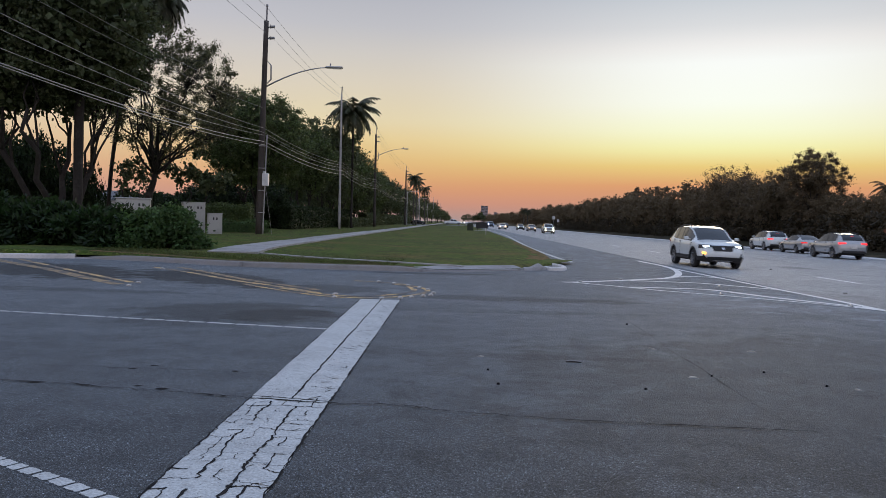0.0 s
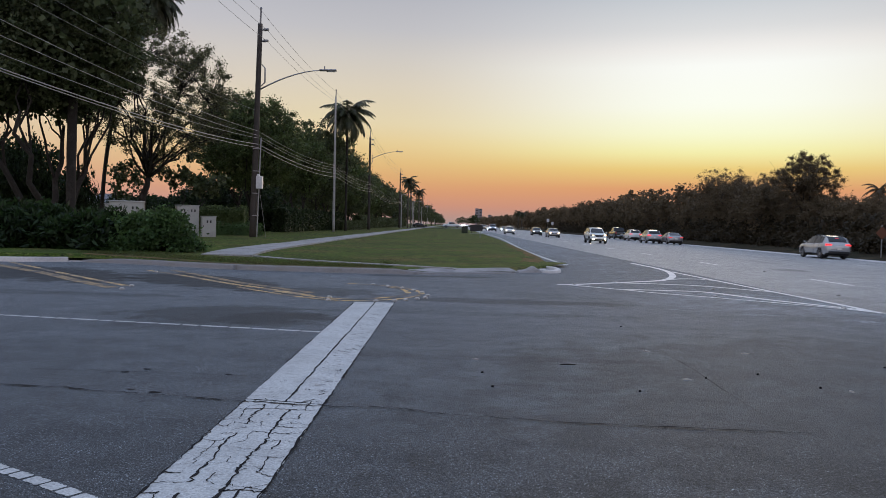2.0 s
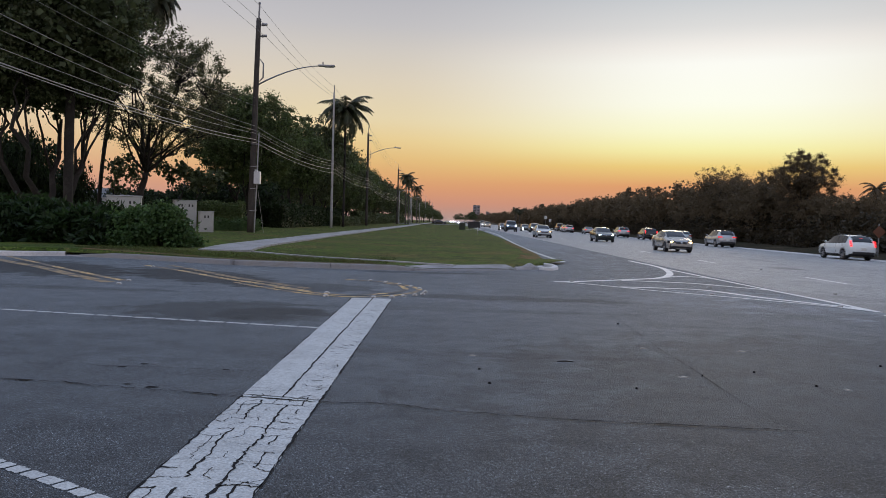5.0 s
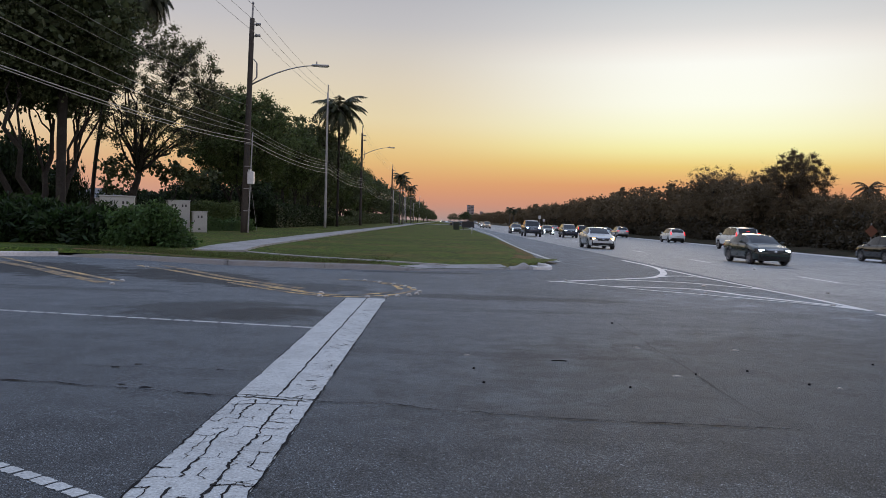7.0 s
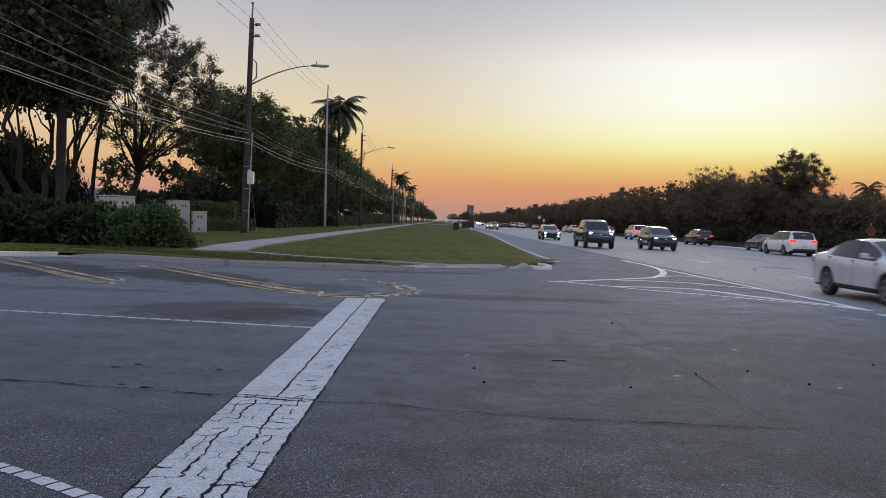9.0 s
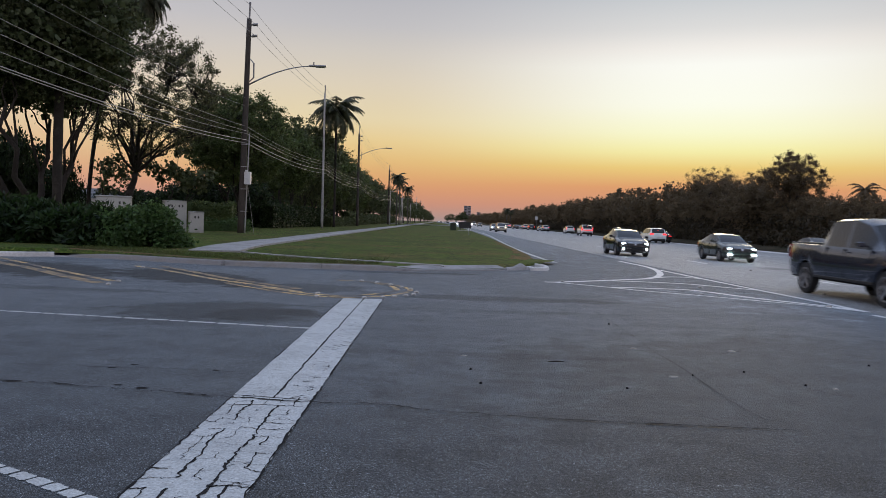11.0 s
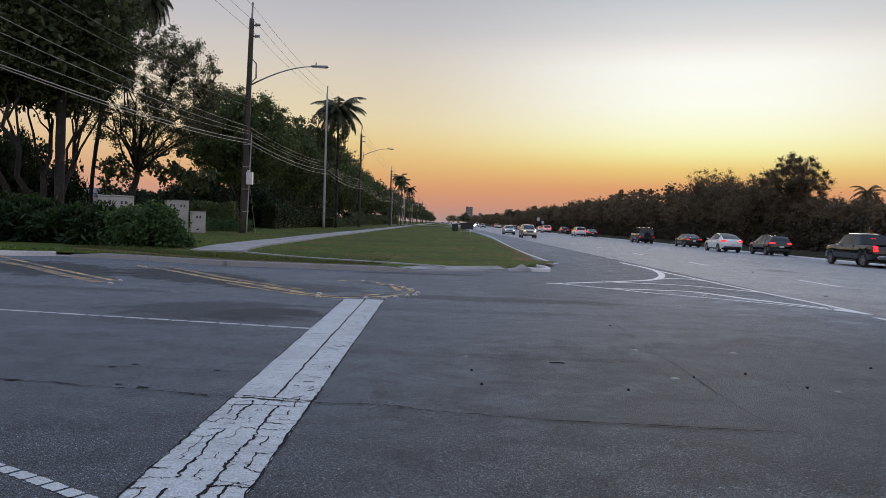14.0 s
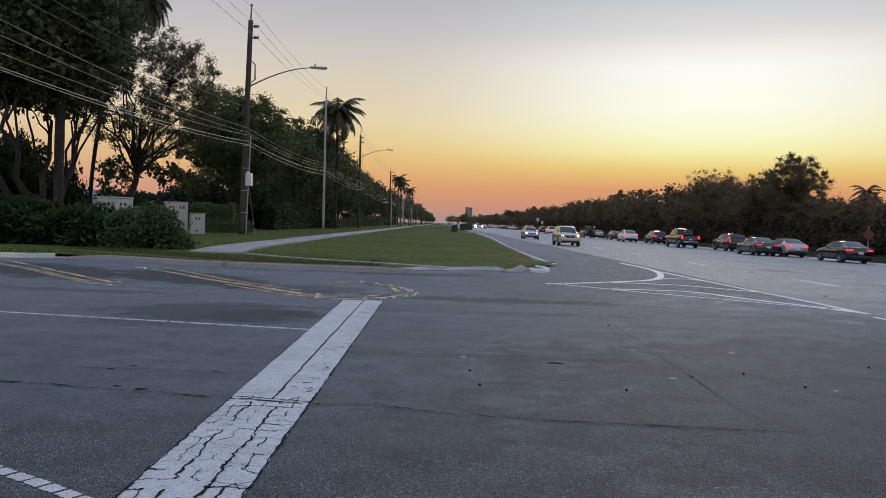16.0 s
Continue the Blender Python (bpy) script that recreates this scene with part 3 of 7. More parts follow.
def y_on(line, x):
    """Nearest y of the side street's kerb at x."""
    x = min(max(x, line[0].x + 0.001), 3.3)
    for a, b in zip(line, line[1:]):
        if a.x <= x <= b.x:
            return a.y + (b.y - a.y) * (x - a.x) / max(b.x - a.x, 1e-6)
    return None


def make_verge():
    # columns of the verge run away from the side street, each starting on the kerb
    xs = [-60, -45, -30, -22] + [-18 + 0.75 * i for i in range(29)]
    xs = [x for x in xs if x < 3.3] + [3.3]
    depth = [0, 0.15, 0.5, 1.2, 2.2, 3.6, 5.5, 8, 11, 15, 21, 30, 45, 70, 110, 200, 500, 3300]
    vs, fs = [], []
    far_edge = offset_line(edge_line, 0.08)
    for x in xs:
        y0 = y_on(inner_kerb, x)
        for d in depth:
            y = y0 + d
            xe = x_on(far_edge, min(max(y, 31.0), 1799)) or 4.9
            # fan the columns out to the road's edge
            xx = x if x < -6 else -6 + (x + 6) * ((xe + 6) / 9.3 if y > 31 else 1 + (y - y0) / (31 - y0) * ((xe + 6) / 9.3 - 1))
            zz = 0.13 if d == 0 else verge_height(xx, y)
            if -1.5 < x < 2.4:
                zz = min(zz, kerb_height(xx) - 0.06 + 0.17 * d)
            if x >= 2.0:
                zz = min(zz, 0.004 + 0.10 * d)
            edge_d = xe - xx
            if y > 31 and edge_d < 1.0:
                zz = 0.012 + (zz - 0.012) * max(edge_d, 0.0) ** 0.5
            vs.append((xx, y, zz))
    n = len(depth)
    for i in range(len(xs) - 1):
        for k in range(n - 1):
            fs.append((i * n + k, (i + 1) * n + k, (i + 1) * n + k + 1, i * n + k + 1))
    return tagged(mesh_object("verge", vs, fs, GRASS, smooth=True), "mown green grass verge with brown dry patches", "grass", kind="structure")


verge = make_verge()
tagged(strip_sheet("far_left_ground", [-900, -300, -120, -59.9], [20, 34, 60, 200, 800, 3400], lambda x, y: 0.28, GRASS), "grass running back under the trees", "grass", kind="structure")

far_line = [Vector((FAR_KERB + bend(y), y, 0)) for y in (1500, 1100, 800, 600, 450, 350, 300, 200, 120, 80, 60, 40, 20, 0, -60)]
far_kerb = tagged(sweep("far_kerb", far_line, [(-0.22, 0.004), (-0.06, 0.012), (0.0, 0.05), (0.06, 0.07), (0.34, 0.075), (0.38, 0.02)], PALE_CONCRETE), "long pale concrete kerb on the far side of the road", "kerb", kind="structure")
far_verge = tagged(strip_sheet("far_verge", [FAR_KERB + 0.36, FAR_KERB + 0.9, FAR_KERB + 2.2, FAR_KERB + 3.6, 60, 300, 900], [-60, 0, 40, 80, 160, 400, 3400], lambda x, y: fall(x) + 0.055 + 0.40 * min(1.0, (x - FAR_KERB - 0.36) / 3.0), DARK_VERGE), "dark grass verge below the hedge", "grass", kind="structure")

# pavement that leaves the kerb and follows the poles
PATH = [(-8.4, 29.1), (-8.75, 32), (-9.0, 36), (-9.05, 42), (-9.15, 50), (-9.25, 60), (-9.25, 80), (-9.3, 150), (-9.6, 400), (-9.6, 1500)]


def make_pavement():
    line = smooth_line([(x, y, 0) for x, y in PATH], 10)
    l, r = offset_line(line, 0.94), offset_line(line, -0.94)
    vs, fs = [], []
    for a, b in zip(l, r):
        z = max(verge_height(a.x, a.y), verge_height(b.x, b.y)) + 0.035
        vs += [(a.x, a.y, z - 0.1), (a.x, a.y, z), (b.x, b.y, z), (b.x, b.y, z - 0.1)]
    for i in range(len(l) - 1):
        for k in range(3):
            fs.append((i * 4 + k, i * 4 + k + 1, i * 4 + 5 + k, i * 4 + 4 + k))
    fs.append((0, 1, 2, 3))
    return tagged(mesh_object("pavement", vs, fs, CONCRETE), "pale concrete pavement crossing the grass", "pavement", kind="structure")


pavement = make_pavement()


# a side street far up the verge
tagged(mesh_object("far_side_street", [(-80, 236, 0.34), (-9, 236, 0.34), (5.4, 232, 0.30), (5.5, 262, 0.30), (-9, 258, 0.34), (-80, 258, 0.34)], [(0, 1, 2, 3, 4, 5)], ASPHALT), "pale asphalt of a far side street crossing the verge", "road", kind="structure")
# ---- road markings ----


def ribbon(line, width, lift=0.004):
    """Vertices and faces of a flat band along a line; width may be a list."""
    vs, fs = [], []
    for i, p in enumerate(line):
        t = (line[min(i + 1, len(line) - 1)] - line[max(i - 1, 0)]).normalized()
        w = (width[i] if isinstance(width, list) else width) / 2
        n = Vector((-t.y, t.x, 0)) * w
        for q in (p + n, p - n):
            vs.append((q.x, q.y, fall(q.x) + lift))
    for i in range(len(line) - 1):
        fs.append((i * 2 + 1, i * 2 + 3, i * 2 + 2, i * 2))
    return vs, fs


def marking(name, pts, width, mat, label, lift=0.004, group="", n=8, wob=0.006):
    line = smooth_line([(x, y, 0) for x, y in pts], n)
    ws = [width * (1 + wob * 12 * noise.noise(Vector((p.x * 3, p.y * 3, width)))) for p in line]
    vs, fs = ribbon(line, ws, lift)
    return tagged(mesh_object(name, vs, fs, mat), label, "road marking", group, kind="structure")


R0 = np.random.default_rng(3)


def bar_edge(y, u):
    """A point on the stop line: y along it, u across it."""
    xl, xr = -1.69 - 0.0135 * (y - 3), -1.03 - 0.004 * (y - 3)
    return Vector((xl + (xr - xl) * u, y, 0))


def make_stop_line():
    n = 260
    vs, fs = [], []
    for i in range(n + 1):
        y = 2.6 + (15.1 - 2.6) * i / n
        a, b = bar_edge(y, 0), bar_edge(y, 1)
        a.x += 0.010 * noise.noise(Vector((y * 9, 0, 1)))
        b.x += 0.012 * noise.noise(Vector((y * 5, 0, 9))) + 0.010 * noise.noise(Vector((y * 17, 3, 9)))
        vs += [(a.x, a.y, 0.005), (b.x, b.y, 0.005)]
        if i < n:
            fs.append((i * 2 + 1, i * 2 + 3, i * 2 + 2, i * 2))
    return tagged(mesh_object("stop_line", vs, fs, PAINT_WHITE), "broad cracked white stop line on the asphalt", "road marking", kind="structure")


stop_line = make_stop_line()


def make_cracks():
    """Cracks in the old paint: a net of slabs near the crossing, one long split further on."""
    sh = Shell()

    def crack(a, b, w, n=4, jag=0.012):
        pts = []
        for i in range(n + 1):
            q = a.lerp(b, i / n)
            if 0 < i < n:
                q = q + Vector((R0.normal() * jag, R0.normal() * jag, 0))
            pts.append(q)
        ws = [max(0.002, w * R0.uniform(0.35, 1.3)) for _ in pts]
        sh.add(*ribbon(pts, ws, 0.008))

    # the net: rows of joints across the paint, tied by splits along it
    cols = ((0.0, 0.0, 0.0), (0.15, 0.009, 0.50), (0.30, 0.019, 0.86), (0.46, 0.007, 0.28), (0.64, 0.024, 0.94), (0.83, 0.013, 0.55), (1.0, 0.0, 0.0))
    rows, y = [], 2.6
    while y < 6.62:
        rows.append([bar_edge(y + R0.normal() * 0.035, min(max(u + (R0.normal() * 0.019 if 0 < k < 6 else 0), 0), 1)) for k, (u, _, _) in enumerate(cols)])
        y += R0.uniform(0.09, 0.21)
    for i, row in enumerate(rows):
        near = 1.15 if row[0].y < 4.8 else 0.75
        thick = R0.choice([0.004, 0.006, 0.008, 0.012]) * near
        for k in range(6):
            if R0.random() < (0.86 if k in (0, 1, 4, 5) else 0.46):
                crack(row[k], row[k + 1], thick * R0.uniform(0.7, 1.5), 5, 0.011)
        if i + 1 < len(rows):
            for k in range(1, 6):
                if R0.random() < cols[k][2]:
                    crack(row[k], rows[i + 1][k], cols[k][1] * near, 5, 0.008)
        # short spurs that die out in the slab
        for _ in range(2):
            p = row[int(R0.integers(0, 7))]
            crack(p, p + Vector((R0.uniform(-0.09, 0.09) if 0.05 < p.x + 1.6 < 0.5 else 0.0, R0.uniform(-0.08, 0.08), 0)), 0.007, 4, 0.008)
    # the joint of the road runs on through the paint
    crack(bar_edge(6.68, 0.0), bar_edge(6.55, 1.0), 0.020, 12, 0.008)
    # the paint's dark broken edges
    for u in (0.0, 1.0):
        y = 2.6
        while y < 15.0:
            y2 = y + R0.uniform(0.15, 0.5)
            if R0.random() < 0.85:
                crack(bar_edge(y, u), bar_edge(y2, u), R0.uniform(0.006, 0.022), 6, 0.006)
            y = y2
    y, u = 6.6, 0.52
    while y < 14.9:
        y2, u2 = y + R0.uniform(0.12, 0.3), 0.52 + R0.normal() * 0.007
        crack(bar_edge(y, u), bar_edge(y2, u2), 0.022, 3, 0.004)
        for _ in range(3):
            yy, a = y + R0.uniform(0, 0.25), R0.uniform(0.56, 0.92)
            if R0.random() < 0.75:
                crack(bar_edge(yy, a), bar_edge(yy + R0.normal() * 0.06, min(a + R0.uniform(0.04, 0.16), 1.0)), R0.choice([0.005, 0.008, 0.013]), 4, 0.014)
        if R0.random() < 0.6:
            a = R0.uniform(0.0, 0.35)
            crack(bar_edge(y, a), bar_edge(y + R0.normal() * 0.05, a + R0.uniform(0.06, 0.2)), R0.choice([0.003, 0.005]), 4, 0.012)
        if R0.random() < 0.5:
            crack(bar_edge(y, 0.0), bar_edge(y + R0.normal() * 0.04, R0.uniform(0.05, 0.5)), 0.004, 4, 0.008)
        y, u = y2, u2
    return tagged(sh.done("paint_cracks", TAR), "dark cracks across the white stop line", "crack", kind="stuff")


make_cracks()
GORE = "white gore lines"


def broken_line(name, pts, width, label, slab, gap, lift=0.004):
    """An old line whose paint has split into short slabs."""
    line = smooth_line([(x, y, 0) for x, y in pts], 60)
    sh = Shell()
    d, nxt, on, seg = 0.0, R0.uniform(*slab), True, [line[0]]
    for a, b in zip(line, line[1:]):
        d += (b - a).length
        if on:
            seg.append(b)
        if d > nxt:
            if on and len(seg) > 1:
                n = len(seg)
                ws = [width * R0.uniform(0.82, 1.05) * (0.8 if q in (0, n - 1) else 1) for q in range(n)]
                sh.add(*ribbon(seg, ws, lift))
            on = not on
            nxt = d + R0.uniform(*(slab if on else gap))
            seg = [b]
    return tagged(sh.done(name, PAINT_WHITE), label, "road marking", kind="structure")


broken_line("lane_line", [(-9.0, 12.3), (-6.73, 11.84), (-4.0, 11.3), (-1.92, 10.9), (-1.64, 10.85)], 0.11, "thin worn white lane line across the side street", (0.12, 0.42), (0.006, 0.018))
broken_line("crossing_line", [(-3.6, 5.22), (-3.1, 4.93), (-2.65, 4.65), (-2.27, 4.42), (-1.75, 4.08)], 0.10, "worn cracked white line meeting the stop line", (0.08, 0.17), (0.012, 0.022))
YELLOW = "yellow lines of the painted median"
marking("yellow_line", [(-16.29, 27.3), (-12.37, 22.96), (-9.82, 20.13), (-7.3, 17.44)], 0.17, PAINT_YELLOW, "worn yellow line beside a fainter one", lift=0.0044, group=YELLOW)
marking("yellow_line", [(-15.4, 25.19), (-12.81, 22.57), (-10.82, 20.64), (-8.86, 18.44), (-7.39, 16.92)], 0.30, PAINT_FADED, "broad faded yellow line", lift=0.0052, group=YELLOW)
marking("yellow_line", [(-8.83, 22.65), (-7.41, 21.19), (-5.51, 18.89), (-4.41, 17.81), (-3.43, 16.78), (-2.88, 16.14)], 0.18, PAINT_YELLOW, "worn yellow line leading to the median nose", lift=0.0044, group=YELLOW)
marking("yellow_line", [(-8.2, 22.9), (-6.9, 21.3), (-5.2, 19.1), (-4.1, 17.95), (-3.0, 16.8)], 0.22, PAINT_FADED, "faded yellow line leading to the median nose", lift=0.0060, group=YELLOW)
marking("yellow_nose_line", [(-4.87, 17.81), (-4.39, 17.2), (-3.27, 16.02), (-2.47, 15.41), (-1.89, 15.28), (-1.47, 15.46), (-1.05, 15.88), (-0.75, 16.53), (-0.63, 17.25), (-0.77, 17.87), (-1.09, 18.55), (-1.52, 19.08), (-1.99, 19.36), (-2.57, 19.52)], 0.13, PAINT_YELLOW, "outer yellow line round the painted median nose", lift=0.0068, group=YELLOW)
marking("yellow_nose_line", [(-3.83, 16.94), (-2.53, 15.75), (-1.83, 15.64), (-1.41, 16.02), (-1.09, 16.56), (-0.93, 17.16), (-1.03, 17.86), (-1.25, 18.42), (-1.55, 18.85)], 0.13, PAINT_YELLOW, "inner yellow line round the painted median nose", lift=0.0076, group=YELLOW)
marking("gore_line", [(8.09, 35.05), (8.10, 33.63), (8.18, 31.54), (8.05, 29.25), (7.59, 26.79), (7.01, 24.89), (6.31, 23.55), (5.52, 22.82), (4.58, 22.06), (3.35, 21.11), (2.86, 20.91)], 0.22, PAINT_LANE, "white line curving round the gore", lift=0.0036, group=GORE)
marking("gore_line", [(8.09, 28.78), (8.23, 24.39), (8.40, 20.22), (8.54, 17.52), (8.56, 15.48)], 0.17, PAINT_LANE, "white line on the traffic side of the gore", lift=0.0044, group=GORE)
marking("gore_line", [(6.41, 23.75), (7.20, 24.55), (7.82, 24.69), (8.24, 24.22)], 0.19, PAINT_LANE, "short white stripe across the gore", lift=0.0052, group=GORE)
marking("gore_line", [(4.92, 22.10), (5.90, 22.00), (6.86, 21.72), (7.62, 20.93), (8.40, 20.27)], 0.20, PAINT_LANE, "white stripe across the gore", lift=0.0060, group=GORE)
marking("gore_line", [(4.38, 19.75), (5.50, 19.72), (6.42, 19.45), (7.23, 17.75), (8.21, 16.42), (8.54, 15.78)], 0.22, PAINT_LANE, "white stripe across the gore", lift=0.0068, group=GORE)
marking("gore_line", [(3.00, 21.00), (3.40, 20.60), (4.38, 19.60), (4.94, 18.93), (6.09, 17.99), (7.25, 16.92), (8.02, 16.24), (8.54, 15.53)], 0.13, PAINT_LANE, "thin white line closing the gore", lift=0.0076, group=GORE)
marking("lane_dash", [(8.37, 14.91), (8.59, 12.10)], 0.15, PAINT_LANE, "white dash beyond the tip of the gore", group="lane dashes", n=4)
marking("edge_line", [(4.73, 31.90), (4.62, 36.00), (4.60, 44.40), (4.75, 54.00), (5.20, 70.00), (5.90, 95.00), (6.10, 120.00), (6.20, 200.00), (6.10, 300.00)], 0.2, PAINT_WHITE, "solid white edge line along the grass")
for k in range(-1, 26):
    y0 = 24.40 + 12.04 * k
    marking("lane_dash", [(12.53, y0), (12.53, y0 + 3.0)], 0.20, PAINT_LANE, "white lane dash on the main road", group="lane dashes", n=4)
    if k > 0:
        marking("lane_dash", [(17.4, y0 + 2), (17.4, y0 + 5)], 0.12, PAINT_GONE, "faded lane dash on the main road", group="lane dashes", n=4)
        marking("lane_dash", [(22.7, y0 + 5), (22.7, y0 + 8)], 0.13, PAINT_GONE, "white lane dash on the main road", group="lane dashes", n=4)


def blob(name, cx, cy, rx, ry, mat, label, lift, seed, cat="asphalt patch", n=70, rough=0.55):
    """A patch with a ragged outline."""
    vs = [(cx, cy, fall(cx) + lift)]
    for k in range(n):
        a = 2 * math.pi * k / n
        q = 1 + rough * noise.noise(Vector((math.cos(a) * 1.7, math.sin(a) * 1.7, seed))) + rough * 0.4 * noise.noise(Vector((math.cos(a) * 7, math.sin(a) * 7, seed)))
        x, y = cx + rx * q * math.cos(a), cy + ry * q * math.sin(a)
        vs.append((x, y, fall(x) + lift))
    return tagged(mesh_object(name, vs, [(0, k + 1, (k + 1) % n + 1) for k in range(n)], mat), label, cat, kind="structure")


def seam(name, pts, w, label, jag=0.02):
    line = smooth_line([(x, y, 0) for x, y in pts], 14)
    line = [p + Vector((R0.normal() * jag * 0.3, R0.normal() * jag, 0)) for p in line]
    ws = [max(0.003, w * R0.uniform(0.2, 1.4) * (0.40 + abs(noise.noise(p * 1.7)) * 1.2)) for p in line]
    vs, fs = ribbon(line, ws, 0.0095)
    return tagged(mesh_object(name, vs, fs, TAR), label, "crack", kind="structure")


seam("road_crack", [(-8, 7.4), (-3.98, 7.01), (-3.14, 6.86), (-2.39, 6.73), (-1.72, 6.59), (-1.03, 6.49), (-0.46, 6.48), (0.02, 6.32), (1.01, 6.15), (2.36, 6.04), (2.8, 6.0)], 0.034, "long dark crack across the side street", 0.012)
seam("road_crack", [(2.70, 6.3), (2.66, 6.93), (2.71, 8.61), (2.70, 9.74), (2.76, 10.7), (2.80, 12.4), (2.84, 14.55), (2.83, 16.36), (2.86, 18.57), (2.9, 20.6)], 0.012, "dark seam between the two road surfaces", 0.008)
seam("road_crack", [(-9, 9.6), (-6, 9.5), (-3.2, 9.3)], 0.012, "fine crack in the asphalt")
seam("road_crack", [(-8.0, 7.9), (-5, 7.75), (-3.23, 7.73), (-2.0, 7.68)], 0.010, "fine crack in the asphalt")
seam("road_crack", [(-0.9, 9.9), (0.5, 9.7), (1.6, 9.9), (2.7, 9.6)], 0.008, "fine crack in the asphalt")
for x, y, r in ((-3.23, 7.73, 0.08), (-3.07, 7.90, 0.07), (-2.19, 7.73, 0.06), (-2.6, 6.85, 0.09), (-2.85, 6.95, 0.06)):
    blob("tar_spot", x, y, r * 0.6, r * 0.32, TAR, "small dark tar spot on the asphalt", 0.005, x * 9, "stain", 14, 0.5)
# litter: small stones, leaves and a stick
for k, (x, y, light) in enumerate(((0.31, 8.99, 1), (0.36, 8.16, 0), (0.43, 7.46, 0), (2.50, 9.88, 1), (2.47, 8.07, 1), (2.70, 8.16, 0), (1.83, 7.41, 0), (3.75, 9.88, 1), (3.35, 8.44, 0), (3.72, 7.79, 0), (3.96, 7.66, 1), (5.06, 9.07, 0), (2.70, 12.27, 0))):
    sh = Shell()
    r = (0.016 if light else 0.010) + 0.007 * ((k * 7) % 5) / 4
    ln = 2.4 if light else 1.2
    sh.add([(r * ln * math.cos(a) * (1 + 0.3 * math.sin(k + 3 * a)), r * math.sin(a), z) for z, q in ((0, 1),) for a in [2 * math.pi * i / 8 for i in range(8)]] + [(r * ln * 0.6 * math.cos(a), r * 0.6 * math.sin(a), 0.010 if light else 0.018) for a in [2 * math.pi * i / 8 for i in range(8)]],
           [(i, (i + 1) % 8, 8 + (i + 1) % 8, 8 + i) for i in range(8)] + [tuple(range(8, 16))])
    o = sh.done("fallen_leaf" if light else "pebble", DRY_LEAF if light else TAR)
    o.matrix_basis = pose(x, y, fall(x) + 0.0005, 0, 0, k * 47)
    tagged(o, "pale dry fallen leaf on the asphalt" if light else "small dark pebble on the asphalt", "leaf" if light else "pebble", "litter on the road")
st = Shell()
st.tube([(0, 0, 0.008), (0.09, 0.01, 0.010), (0.17, -0.01, 0.008)], [0.006, 0.008, 0.005], 6)
o = st.done("stick", BARK)
o.matrix_basis = pose(1.26, 8.75, 0)
tagged(o, "short dark stick lying on the asphalt", "stick", "litter on the road")

stud_mesh = None
for x, y in ((-1.92, 19.34), (-1.51, 18.92), (-1.14, 18.45), (-0.84, 17.88), (-0.63, 17.42), (-0.48, 16.69), (-0.52, 16.16), (-0.67, 15.94), (-0.89, 15.63), (-1.10, 15.41), (-1.45, 15.22), (-2.46, 15.83), (-2.38, 15.20), (-7.13, 17.35), (-7.01, 16.55), (-8.35, 21.98), (4.70, 22.30), (3.35, 21.10), (6.17, 18.20), (6.88, 20.50), (8.16, 16.22), (12.58, 31.42), (9.82, 19.81)):
    if stud_mesh is None:
        sh = Shell()
        rings = [(0.054, -0.006), (0.054, 0.012), (0.048, 0.027), (0.033, 0.038), (0.012, 0.043)]
        for i, (rr, zz) in enumerate(rings):
            sh.v += [(rr * math.cos(math.pi * k / 6), rr * math.sin(math.pi * k / 6), zz) for k in range(12)]
            if i:
                sh.f += [((i - 1) * 12 + k, (i - 1) * 12 + (k + 1) % 12, i * 12 + (k + 1) % 12, i * 12 + k) for k in range(12)]
        sh.f.append(tuple(range(48, 60)))
        stud_mesh = bpy.data.meshes.new("road_stud")
        stud_mesh.from_pydata(sh.v, [], sh.f)
        stud_mesh.materials.append(STUD)
    o = new("road_stud", stud_mesh)
    o.matrix_basis = pose(x, y, fall(x) + 0.006, 0, 0, (x * 40) % 30 - 15)
    tagged(o, "round pale ceramic stud glued to the road", "road stud", "road studs")

# strip of dry grass and edging behind the kerb, bare soil at the nose
dl = [p for p in offset_line(kerb_line, 0.3) if -12.6 < p.x < -1.3]
vs, fs = [], []
for i, p in enumerate(dl):
    t = (dl[min(i + 1, len(dl) - 1)] - dl[max(i - 1, 0)]).normalized()
    nn = Vector((-t.y, t.x, 0))
    wid = (0.9 + 0.5 * noise.noise(Vector((p.x * 0.8, 4, 0)))) * (1.0 if p.x < -2 else 0.55) + 0.5 * max(0, p.x - 1)
    for c in (0, 0.5, 1):
        q = p + nn * wid * c
        vs.append((q.x, q.y, max(0.139, verge_height(q.x, q.y) + 0.008) - (0.05 if c == 1 else 0)))
for i in range(len(dl) - 1):
    for k in range(2):
        fs.append((i * 3 + k, (i + 1) * 3 + k, (i + 1) * 3 + k + 1, i * 3 + k + 1))
tagged(mesh_object("dry_strip", vs, fs, DRY_GRASS), "strip of dry brown grass along the kerb", "grass", kind="structure")
el = smooth_line([(x, y, 0) for x, y in ((-7.6, 29.65), (-5.75, 28.4), (-4.55, 27.4), (-3.5, 26.8), (-2.46, 26.2), (-1.47, 25.65), (-0.6, 25.1), (0.2, 24.75))], 8)
vs, fs = [], []
for p, q in zip(offset_line(el, 0.14), offset_line(el, -0.14)):
    z = verge_height(p.x, p.y) + 0.035
    if p.x > -1.7:
        z = min(z, kerb_height(p.x) + 0.17 * (p.y - y_on(inner_kerb, p.x)))
    vs += [(p.x, p.y, z), (q.x, q.y, z), (q.x, q.y, z - 0.08), (p.x, p.y, z - 0.08)]
